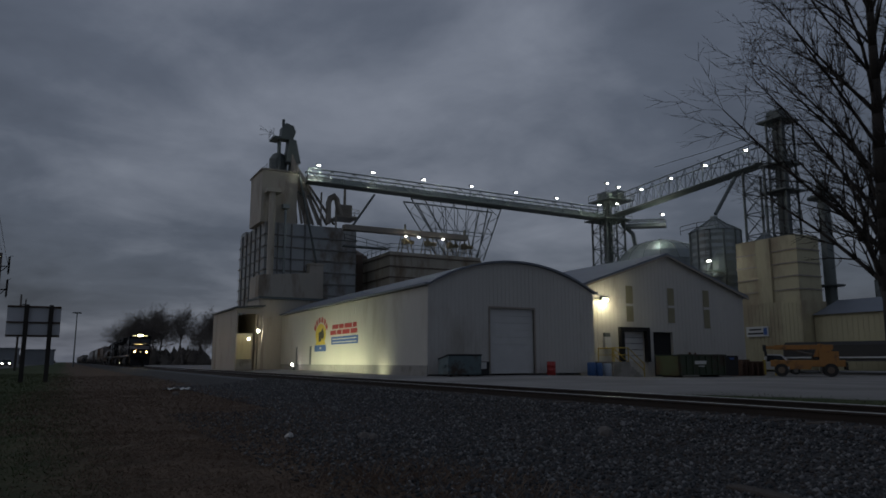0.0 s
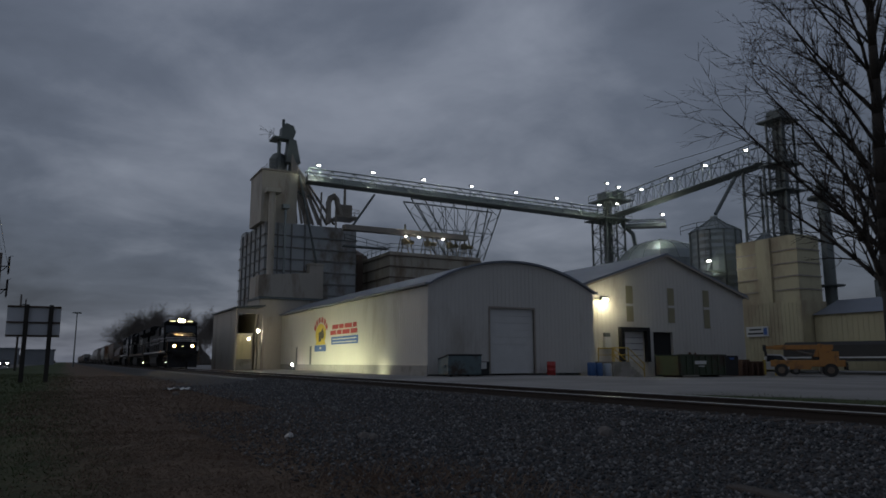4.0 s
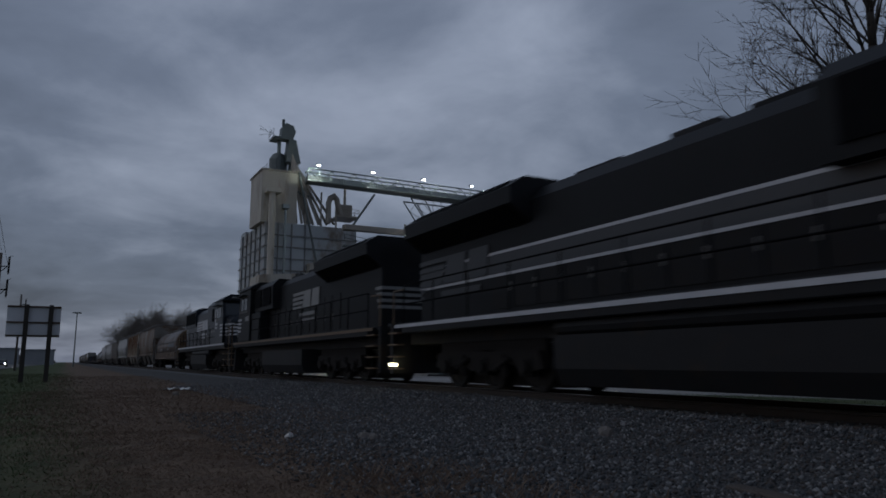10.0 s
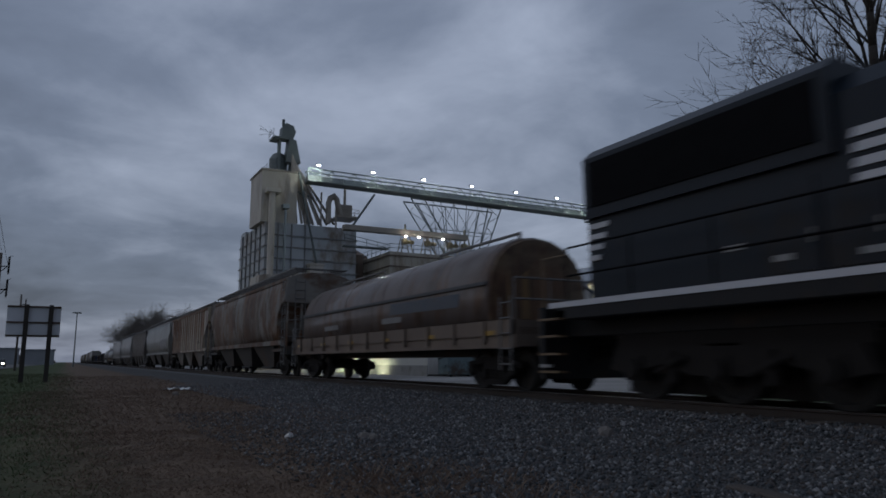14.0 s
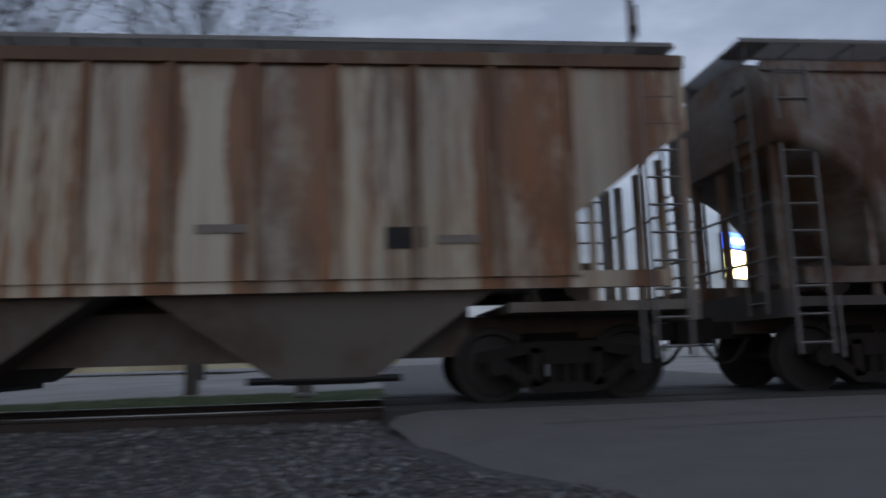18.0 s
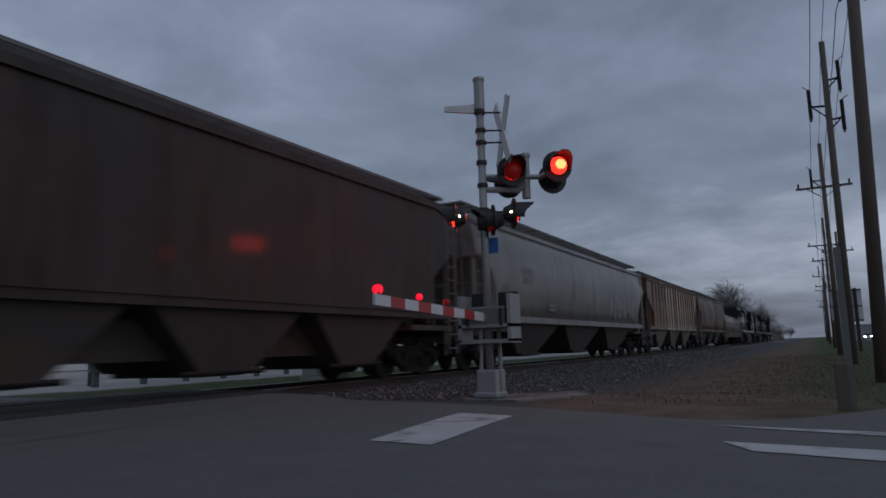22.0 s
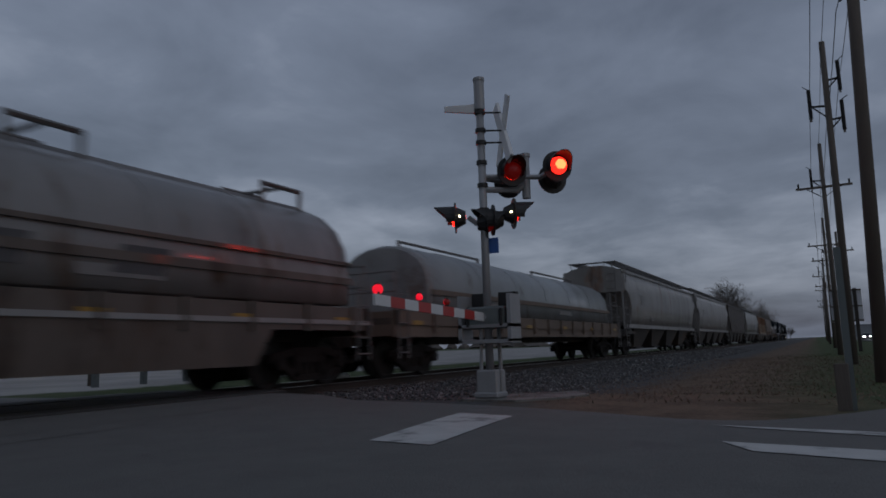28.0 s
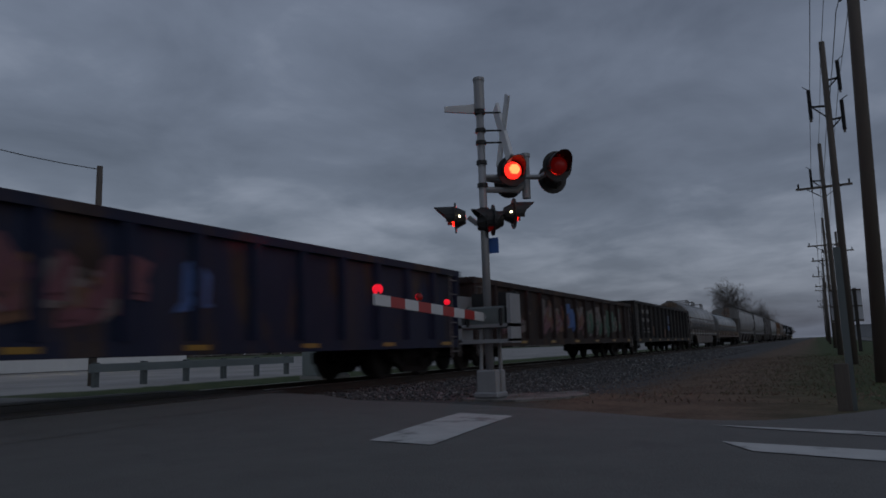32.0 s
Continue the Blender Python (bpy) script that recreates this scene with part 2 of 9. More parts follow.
def part(name, geo, mat, parent=None, label="", smooth=False, bevel=0.0, at=None):
    """One mesh object out of a Geo (or a shared mesh), under a thing or a part."""
    me = geo if isinstance(geo, bpy.types.Mesh) else geo.mesh(name, mat, smooth)
    if bevel and not isinstance(geo, bpy.types.Mesh):
        b = bmesh.new()
        b.from_mesh(me)
        bmesh.ops.recalc_face_normals(b, faces=b.faces)
        bmesh.ops.bevel(b, geom=[e for e in b.edges if len(e.link_faces) == 2 and e.calc_face_angle(0) > 0.6], offset=bevel, segments=1, affect="EDGES")
        b.to_mesh(me)
        b.free()
    ob = new(name, me)
    if parent:
        ob.parent = parent
    if at is not None:
        ob.matrix_basis = at
    if label:
        tagged(ob, label)
    return ob


def pieces(name, geo, mat, parent, label=""):
    """Each connected piece of a Geo as a part of its own."""
    root = list(range(len(geo.v)))

    def find(i):
        while root[i] != i:
            root[i] = root[root[i]]
            i = root[i]
        return i
    for q in geo.f:
        for i in q[1:]:
            root[find(i)] = find(q[0])
    groups = {}
    for q in geo.f:
        groups.setdefault(find(q[0]), []).append(q)
    for fs in groups.values():
        ids = sorted({i for q in fs for i in q})
        back = {i: k for k, i in enumerate(ids)}
        part(name, Geo().add([geo.v[i] for i in ids], [tuple(back[i] for i in q) for q in fs]), mat, parent, label)


def thing(name, label, category, at=None, group="", kind=""):
    ob = new(name)
    ob.empty_display_size = 0.2
    if at is not None:
        ob.matrix_basis = at
    return tagged(ob, label, category, group, kind)

# ---- ground: one sheet to the horizon ----
def smooth(a, b, x):
    t = min(1.0, max(0.0, (x - a) / (b - a)))
    return t * t * (3 - 2 * t)


ROAD0, ROAD1 = 0.2, 9.6


def road_mask(x):
    return smooth(ROAD0 - 1.6, ROAD0 - 0.3, x) * (1 - smooth(ROAD1 + 1.6, ROAD1 + 2.9, x))


def lot_drop(x, y):
    """The yard falls away from the track towards the loading docks."""
    fade = 1 - smooth(-12, -4, x)
    return (0.12 * smooth(-62, -44, x) * smooth(14, 18, y) + 0.26 * smooth(-52, -43, x) * smooth(29, 36, y)) * fade


def ground_z(x, y):
    d = y - YC
    if d < 0:
        base = -0.44 + 0.205 * smooth(4.2, 1.75, -d) + 0.015 * noise.noise((x * 0.35, y * 0.35, 3)) + 0.012 * noise.noise((x * 1.7, y * 1.7, 6))
    else:
        base = -0.40 + 0.165 * smooth(3.4, 1.75, d) + 0.26 * smooth(4.0, 9.0, d) + 0.03 * noise.noise((x * 0.3, y * 0.3, 5)) * (1 - smooth(5, 8, d)) - lot_drop(x, y)
    m = road_mask(x) if y < 40 else 0
    if y < 3.2:
        m = max(m, smooth(1.5, 2.6, x) * (1 - smooth(8.5, 12.0, x)))
    if y < -0.5:
        m *= 0.0 if y < -3 else (y + 3) / 2.5
    z = base * (1 - m) + (-0.16) * m
    if abs(d) < 2.2 and m > 0:
        z = min(z, -0.16)
    return z


def ground():
    def ticks(spans):
        out = []
        for a, b, s in spans:
            k = max(1, round((b - a) / s))
            out += [a + (b - a) * i / k for i in range(k)]
        return out + [spans[-1][1]]
    xs = ticks([(-3000, -400, 520), (-400, -100, 20), (-100, -30, 2.5), (-30, 30, 0.4), (30, 100, 2.5), (100, 400, 20), (400, 3000, 520)])
    ys = ticks([(-3000, -300, 540), (-300, -30, 27), (-30, -4, 2), (-4, 16, 0.25), (16, 30, 1), (30, 64, 2), (64, 120, 8), (120, 400, 40), (400, 3000, 520)])
    g = Geo()
    vs = [(x, y, ground_z(x, y)) for y in ys for x in xs]
    w = len(xs)
    g.add(vs, [(j * w + i, j * w + i + 1, (j + 1) * w + i + 1, (j + 1) * w + i) for j in range(len(ys) - 1) for i in range(w - 1)])
    ob = part("ground", g, GROUND, smooth=True)
    return tagged(ob, "ballast, bare dirt, dead grass and gravel lot beside a railway", "ground", kind="structure")


def ground_material():
    m = bpy.data.materials.new("trackside_ground")
    m.use_nodes = True
    n, l = m.node_tree.nodes, m.node_tree.links
    p = n["Principled BSDF"]
    p.inputs["Roughness"].default_value = 0.95
    p.inputs["Specular IOR Level"].default_value = 0.2
    co = n.new("ShaderNodeTexCoord")
    se = n.new("ShaderNodeSeparateXYZ")
    l.new(co.outputs["Object"], se.inputs[0])

    def tex(scale, detail=5):
        t = n.new("ShaderNodeTexNoise")
        t.inputs["Scale"].default_value, t.inputs["Detail"].default_value = scale, detail
        l.new(co.outputs["Object"], t.inputs["Vector"])
        return t.outputs["Fac"]

    def math2(op, a, b, clamp=False):
        k = n.new("ShaderNodeMath")
        k.operation, k.use_clamp = op, clamp
        for i, s in enumerate((a, b)):
            if isinstance(s, (int, float)):
                k.inputs[i].default_value = s
            else:
                l.new(s, k.inputs[i])
        return k.outputs[0]

    def step(src, a, b):
        k = n.new("ShaderNodeMapRange")
        k.interpolation_type = "SMOOTHSTEP"
        k.inputs["From Min"].default_value, k.inputs["From Max"].default_value = a, b
        l.new(src, k.inputs[0])
        return k.outputs[0]

    def blend(fac, a, b):
        k = n.new("ShaderNodeMix")
        k.data_type = "RGBA"
        l.new(fac, k.inputs[0])
        for i, s in ((6, a), (7, b)):
            if isinstance(s, tuple):
                k.inputs[i].default_value = (*s, 1)
            else:
                l.new(s, k.inputs[i])
        return k.outputs[2]

    broad, mid, fine = tex(0.25), tex(1.6, 8), tex(14, 6)
    wob = math2("MULTIPLY", math2("SUBTRACT", mid, 0.5), 3.0)
    y = math2("ADD", se.outputs["Y"], wob)
    dirt = blend(step(math2("ADD", mid, math2("MULTIPLY", fine, 0.6)), 0.55, 1.0), (0.080, 0.054, 0.038), (0.145, 0.101, 0.069))
    grass = blend(step(math2("ADD", mid, math2("MULTIPLY", fine, 0.5)), 0.5, 1.0), (0.032, 0.050, 0.017), (0.064, 0.076, 0.030))
    ball = blend(step(fine, 0.3, 0.7), (0.048, 0.047, 0.047), (0.096, 0.094, 0.093))
    lot = blend(step(math2("ADD", broad, math2("MULTIPLY", fine, 0.3)), 0.4, 0.9), (0.22, 0.21, 0.20), (0.33, 0.315, 0.30))
    # dead grass by the track, greener towards the highway; the dirt band widens near the crossing
    verge = math2("SUBTRACT", math2("ADD", se.outputs["Y"], math2("MULTIPLY", wob, 0.5)), math2("MULTIPLY", step(se.outputs["X"], 8, 14), 0.7))
    near = blend(step(verge, -1.5, 1.2), grass, dirt)
    far_shift = math2("ADD", y, math2("MULTIPLY", step(se.outputs["X"], -26, -8), 1.3))
    near = blend(step(far_shift, 4.4, 5.6), near, ball)
    yr = math2("ADD", se.outputs["Y"], math2("MULTIPLY", wob, 0.25))
    beyond = blend(step(yr, 12.9, 13.5), ball, grass)
    lot_edge = math2("SUBTRACT", yr, math2("MULTIPLY", step(se.outputs["X"], -26, -10), 4.0))
    beyond = blend(step(lot_edge, 13.0, 13.6), beyond, lot)
    beyond = blend(step(se.outputs["Y"], 110, 140), beyond, grass)
    col = blend(step(se.outputs["Y"], YC - 0.5, YC + 0.5), near, beyond)
    l.new(col, p.inputs["Base Color"])
    b = n.new("ShaderNodeBump")
    b.inputs["Strength"].default_value, b.inputs["Distance"].default_value = 0.6, 0.04
    l.new(fine, b.inputs["Height"])
    l.new(b.outputs[0], p.inputs["Normal"])
    return m


GROUND = ground_material()
ground()


def road_row(y):
    """Edges and height of the crossing street at y."""
    z = -0.115 + 0.105 * smooth(3.6, 1.9, abs(y - YC))
    flare = 0.0 if y > 7.6 else 0.11 * (7.6 - y) ** 1.75
    xa = ROAD0 + min(flare, 1.7) - (max(0, 3.6 - y) ** 1.5) * 0.55
    xb = ROAD1 - min(flare * 0.75, 2.6) + (max(0, 1.4 - y) ** 1.8) * 0.6
    return xa, xb, z


def road_z(x, y):
    xa, xb, z = road_row(y)
    t = min(1.0, max(0.0, (x - xa) / (xb - xa)))
    return z + 0.05 * (1 - (2 * t - 1) ** 2) * smooth(1.8, 4.0, abs(y - YC))


def roads():
    """Crossing street with its flared mouth, and the highway beside the track, as sheets over the ground."""
    g = Geo()
    ys = [-4 + 0.25 * i for i in range(200)]
    k = 24
    vs = []
    for y in ys:
        xa, xb, z = road_row(y)
        for i in range(k + 1):
            x = xa + (xb - xa) * i / k
            edge = 0.12 * noise.noise((y * 1.3, 3.0 * (i == 0), 7)) if i in (0, k) else 0
            vs.append((x + edge, y, road_z(x, y) - (0.05 if i in (0, k) else 0)))
    w = k + 1
    g.add(vs, [(j * w + i, j * w + i + 1, (j + 1) * w + i + 1, (j + 1) * w + i) for j in range(len(ys) - 1) for i in range(k)])
    ob = part("road", g, ASPHALT, smooth=True)
    tagged(ob, "worn grey asphalt street crossing the track", "road", kind="structure")
    h = Geo().box(-1500, 1500, -19, -8, -0.36, -0.30)
    tagged(part("highway", h, ASPHALT), "two-lane asphalt highway beside the railway", "road", kind="structure")


TAR = shade("dark_crack_tar", (0.050, 0.047, 0.043), (0.075, 0.070, 0.064), 0.8, 0, 5, 40, 0.2)


def markings():
    bars = [("stop_line", [(4.75, 3.17), (4.63, 2.55), (6.91, 2.84), (7.17, 3.58)]),
            ("edge_line", [(6.60, 0.86), (6.42, 0.62), (5.75, -0.75), (6.05, -0.75)]),
            ("edge_line", [(5.40, 0.66), (4.95, 0.42), (4.55, -0.75), (5.05, -0.75)])]
    for name, q in bars:
        n = 10
        vs = []
        for j in range(n + 1):
            for i in range(n + 1):
                u, v = i / n, j / n
                x = (q[0][0] * (1 - u) + q[1][0] * u) * (1 - v) + (q[3][0] * (1 - u) + q[2][0] * u) * v
                y = (q[0][1] * (1 - u) + q[1][1] * u) * (1 - v) + (q[3][1] * (1 - u) + q[2][1] * u) * v
                vs.append((x, y, road_z(x, y) + 0.006))
        w = n + 1
        g = Geo().add(vs, [(j * w + i, j * w + i + 1, (j + 1) * w + i + 1, (j + 1) * w + i) for j in range(n) for i in range(n)])
        tagged(part(name, g, PAINT_WHITE), "worn white painted line on the asphalt", "road marking", kind="structure")
    # tar-filled seams and cracks across the street
    rng = random.Random(14)
    for y, x0, x1, slope in ((6.75, 1.6, 7.6, 0.0), (6.2, 2.4, 5.4, 0.03)):
        g = Geo()
        n = int((x1 - x0) / 0.14)
        vs, yy = [], y
        for i in range(n + 1):
            x = x0 + (x1 - x0) * i / n
            yy += rng.gauss(0, 0.016) + slope * 0.14
            w = rng.uniform(0.003, 0.014)
            vs += [(x, yy - w, road_z(x, yy) + 0.004), (x, yy + w, road_z(x, yy) + 0.004)]
        g.add(vs, [(2 * i, 2 * i + 2, 2 * i + 3, 2 * i + 1) for i in range(n)])
        tagged(part("tar_seam", g, TAR), "dark tar-filled crack across the asphalt", "crack", kind="structure")


def track():
    BED = [(YC - 2.3, -0.48), (YC + 2.3, -0.48), (YC + 1.62, -0.178), (YC - 1.62, -0.178)]
    poly = [(-0.07, -0.17), (0.07, -0.17), (0.07, -0.155), (0.012, -0.13), (0.012, -0.045), (0.036, -0.035), (0.036, -0.006), (-0.036, -0.006), (-0.036, -0.035), (-0.012, -0.045), (-0.012, -0.13), (-0.07, -0.155)]
    for s in (-1, 1):
        t = thing("rail", "long steel running rail with a polished head", "rail", pose(0, YC + s * 0.755, 0), group="rails of the track")
        part("rail_body", Geo().prism(poly, "x", -900, 900), RAIL_SIDE, t)
        part("rail_head", Geo().prism([(-0.034, -0.006), (0.034, -0.006), (0.030, 0), (-0.030, 0)], "x", -900, 900), RAIL_TOP, t)
    bed = tagged(part("track_bed", Geo().prism(BED, "x", -900, ROAD0 - 0.4), STONE), "crushed stone bed of the railway", "track bed", kind="structure")
    tagged(part("track_bed", Geo().prism(BED, "x", ROAD1 + 0.4, 900), STONE), "crushed stone bed of the railway", "track bed", kind="structure")
    me = Geo().box(-0.115, 0.115, -1.3, 1.3, -0.30, -0.145).mesh("tie", TIE_WOOD)
    rng = random.Random(4)
    far = Geo()
    for i in range(-330, 340):
        x = i * 0.54
        if ROAD0 - 0.2 < x < ROAD1 + 0.2:
            continue
        if -45 < x < 45:
            part("tie", me, TIE_WOOD, bed, at=pose(x + rng.uniform(-0.02, 0.02), YC + rng.uniform(-0.07, 0.07), rng.uniform(-0.012, 0.008), 0, 0, rng.uniform(-1.5, 1.5)))
        else:
            far.box(x - 0.115, x + 0.115, YC - 1.3, YC + 1.3, -0.30, -0.15)
    tagged(part("far_ties", far, TIE_WOOD, bed), kind="stuff")


roads()
markings()
track()


def crossing_panels():
    """Panels added beside the rails where the street crosses; their near-black colour stands in for shadow."""
    rng = random.Random(5)
    deck = thing("level_crossing", "added dark panels between and beside the rails, shadow put into their colour", "level crossing", kind="structure")
    for y0, y1 in ((YC - 1.5, YC - 0.80), (YC - 0.66, YC + 0.66), (YC + 0.80, YC + 1.5)):
        k = 4
        for i in range(k):
            x0, x1 = ROAD0 - 0.1 + (ROAD1 - ROAD0 + 0.2) * i / k, ROAD0 - 0.1 + (ROAD1 - ROAD0 + 0.2) * (i + 1) / k
            part("panel", Geo().box(x0 + 0.01, x1 - 0.01, y0, y1, -0.2, 0.012), PANEL_SHADOW, deck, bevel=0.008, at=pose(0, 0, rng.uniform(-0.004, 0.004)))


# Near-black, so the shadow along the rails is in the colour.
PANEL_SHADOW = shade("shadow_dark_panel", (0.022, 0.021, 0.020), (0.035, 0.033, 0.031), 0.85, 0, 2.5, 30, 0.3)
crossing_panels()


# ---- warehouse with the arched roof ----
def ribs_wall(g, along, a0, a1, const, z0, top, step=0.35, out=0.016, side=1):
    """Vertical sheet ribs on a wall plane; top(a) gives the height."""
    k = int((a1 - a0) / step)
    for i in range(k + 1):
        a = a0 + (a1 - a0) * i / k
        lo, hi = sorted((const, const + side * out))
        if along == "x":
            g.box(a - 0.022, a + 0.022, lo, hi, z0, top(a))
        else:
            g.box(lo, hi, a - 0.03, a + 0.03, z0, top(a))


def arc_top(y, y0=20.0, y1=33.3, eave=5.45, crown=7.25):
    w = (y1 - y0) / 2
    t = (y - (y0 + y1) / 2) / w
    h = crown - eave
    r = (w * w + h * h) / (2 * h)
    return crown - r + math.sqrt(max(0.0, r * r - (t * w) ** 2))


def warehouse():
    t = thing("warehouse", "pale metal warehouse with an arched roof and painted mural", "building", pose(0, 0, 0))
    X0, X1, Y0, Y1, B = -74.4, -40.0, 20.0, 33.3, -0.15
    ys = [Y0 + (Y1 - Y0) * i / 28 for i in range(29)]
    # end wall with a door opening
    g = Geo()
    dy0, dy1, dz = 24.6, 28.1, 4.15
    lft = [y for y in ys if y < dy0]
    mid = [y for y in ys if dy0 < y < dy1]
    rgt = [y for y in ys if y > dy1]
    g.prism([(Y0, B), (dy0, B), (dy0, arc_top(dy0))] + [(y, arc_top(y)) for y in lft[::-1]], "x", X1 - 0.25, X1)
    g.prism([(dy0, dz), (dy1, dz), (dy1, arc_top(dy1))] + [(y, arc_top(y)) for y in mid[::-1]] + [(dy0, arc_top(dy0))], "x", X1 - 0.25, X1)
    g.prism([(dy1, B), (Y1, B)] + [(y, arc_top(y)) for y in rgt[::-1]] + [(dy1, arc_top(dy1))], "x", X1 - 0.25, X1)
    part("end_wall", g, SIDING2, t)
    rb = Geo()
    ribs_wall(rb, "y", Y0 + 0.2, dy0 - 0.2, X1, B, lambda y: arc_top(y) - 0.15, 0.3, 0.014)
    ribs_wall(rb, "y", dy1 + 0.2, Y1 - 0.2, X1, B, lambda y: arc_top(y) - 0.15, 0.3, 0.014)
    for i in range(12):
        y = dy0 + (dy1 - dy0) * i / 11
        rb.box(X1, X1 + 0.025, y - 0.03, y + 0.03, dz + 0.15, arc_top(y) - 0.15)
    part("end_wall_ribs", rb, SIDING2, t)
    part("long_wall", Geo().box(X0, X1 - 0.25, Y0, Y0 + 0.2, B, 5.42), SIDING, t)
    rb = Geo()
    ribs_wall(rb, "x", X0 + 0.2, X1 - 0.1, Y0, B + 0.6, lambda x: 5.38, 0.3, 0.014, -1)
    pieces("long_wall_rib", rb, SIDING, t)
    part("base_course", Geo().box(X0, X1 + 0.02, Y0 - 0.06, Y0, B - 0.2, B + 0.55), CONCRETE, t, "stained concrete base course")
    part("rear_wall", Geo().box(X0, X1 - 0.25, Y1 - 0.2, Y1, B, 5.42), SIDING2, t)
    part("far_end_wall", Geo().prism([(Y0, B), (Y1, B)] + [(y, arc_top(y)) for y in ys[::-1]], "x", X0 - 0.2, X0), SIDING2, t)
    r = Geo()
    r.loft([[(x, y, arc_top(y) + dz2) for y in ([Y0 - 0.25] + ys + [Y1 + 0.25]) for dz2 in ()] or
            [(x, y, arc_top(min(max(y, Y0), Y1)) + 0.02) for y in [Y0 - 0.3] + ys + [Y1 + 0.3]] + [(x, y, arc_top(min(max(y, Y0), Y1)) + 0.16) for y in ([Y0 - 0.3] + ys + [Y1 + 0.3])[::-1]] for x in (X0 - 0.4, X1 + 0.25)])
    part("roof", r, ROOFING, t, "blue-grey arched metal roof")
    # roll-up door in its opening
    d = Geo()
    for i in range(9):
        z = B + (dz - B) * i / 9
        d.box(X1 - 0.22, X1 - 0.16, dy0, dy1, z + 0.01, z + (dz - B) / 9 - 0.01)
    door = part("roll_up_door", Geo().box(X1 - 0.24, X1 - 0.22, dy0, dy1, B, dz), DOOR_WHITE, t, "closed white sectional roll-up door")
    pieces("door_section", d, DOOR_WHITE, door)
    fr = Geo().box(X1 - 0.1, X1 + 0.05, dy0 - 0.12, dy0, B, dz + 0.12).box(X1 - 0.1, X1 + 0.05, dy1, dy1 + 0.12, B, dz + 0.12).box(X1 - 0.1, X1 + 0.05, dy0, dy1, dz, dz + 0.12)
    part("door_frame", fr, SPOUT, t)
    for x in (-68.7, -64.2):
        part("side_door", Geo().box(x - 0.2, x + 0.2, Y0 - 0.05, Y0, B + 0.5, B + 2.2), GALV_DARK, t)
    return t


def gable_building():
    t = thing("gabled_warehouse", "grey metal building with a gable roof and loading docks", "building", pose(0, 0, 0))
    X0, X1, Y0, YM, Y1, B, E, P = -72.0, -42.0, 33.6, 42.55, 51.5, -0.75, 6.15, 9.15
    top = lambda y: E + (P - E) * (1 - abs(y - YM) / (YM - Y0))
    holes = [(37.6, 40.0, 0.62, 2.95), (40.95, 43.05, -0.4, 2.95)]
    g = Geo()
    g.prism([(Y0, B), (37.6, B), (37.6, top(37.6)), (Y0, E)], "x", X1 - 0.25, X1)
    g.prism([(37.6, B), (40.0, B), (40.0, 0.62), (37.6, 0.62)], "x", X1 - 0.25, X1)
    g.prism([(37.6, 2.95), (40.0, 2.95), (40.0, top(40.0)), (37.6, top(37.6))], "x", X1 - 0.25, X1)
    g.prism([(40.0, B), (40.95, B), (40.95, top(40.95)), (40.0, top(40.0))], "x", X1 - 0.25, X1)
    g.prism([(40.95, 2.95), (43.05, 2.95), (43.05, top(43.05)), (YM, P), (40.95, top(40.95))], "x", X1 - 0.25, X1)
    g.prism([(43.05, B), (Y1, B), (Y1, E), (43.05, top(43.05))], "x", X1 - 0.25, X1)
    pieces("gable_wall", g, SIDING2, t)
    rb = Geo()
    for y in np.arange(Y0 + 0.2, Y1, 0.4):
        lo = next((h[3] + 0.1 for h in holes if h[0] - 0.1 < y < h[1] + 0.1), B)
        rb.box(X1, X1 + 0.014, y - 0.02, y + 0.02, lo, top(y) - 0.15)
    pieces("gable_wall_rib", rb, SIDING2, t)
    part("side_wall", Geo().box(X0, X1 - 0.25, Y0, Y0 + 0.2, B, E), SIDING2, t)
    part("side_wall", Geo().box(X0, X1 - 0.25, Y1 - 0.2, Y1, B, E), SIDING2, t)
    for s, a in ((0, Y0 - 0.4), (1, Y1 + 0.4)):
        zz = top(a)
        part("roof_slope", Geo().prism([(a, zz + 0.02), (YM, P + 0.02), (YM, P + 0.2), (a, zz + 0.2)], "x", X0, X1 + 0.3), ROOFING, t, "blue-grey metal roof slope")
    part("verge_trim", Geo().prism([(Y0 - 0.4, top(Y0 - 0.4) - 0.12), (YM, P - 0.12), (YM, P + 0.03), (Y0 - 0.4, top(Y0 - 0.4) + 0.03)], "x", X1 + 0.3, X1 + 0.36), SPOUT, t)
    part("verge_trim", Geo().prism([(Y1 + 0.4, top(Y1 + 0.4) - 0.12), (YM, P - 0.12), (YM, P + 0.03), (Y1 + 0.4, top(Y1 + 0.4) + 0.03)], "x", X1 + 0.3, X1 + 0.36), SPOUT, t)
    # dock door with black seal, dark open doorway, translucent wall lights
    d = Geo()
    for i in range(5):
        z = 0.62 + 2.33 * i / 5
        d.box(X1 - 0.2, X1 - 0.14, 37.6, 40.0, z + 0.01, z + 0.44)
    part("dock_door", d, DOOR_WHITE, t, "closed white dock door")
    s = Geo().box(X1, X1 + 0.4, 37.35, 37.65, 0.6, 3.25).box(X1, X1 + 0.4, 39.95, 40.25, 0.6, 3.25).box(X1, X1 + 0.4, 37.65, 39.95, 2.95, 3.25)
    part("dock_seal", s, BLACK_STEEL, t, "black padded dock seal")
    # Solid near-black block fills the opening; its colour stands in for interior shade.
    part("open_doorway", Geo().box(X1 - 2.5, X1 - 0.26, 40.95, 43.05, B, 2.95), DARK_HOLE, t, "dark open doorway")
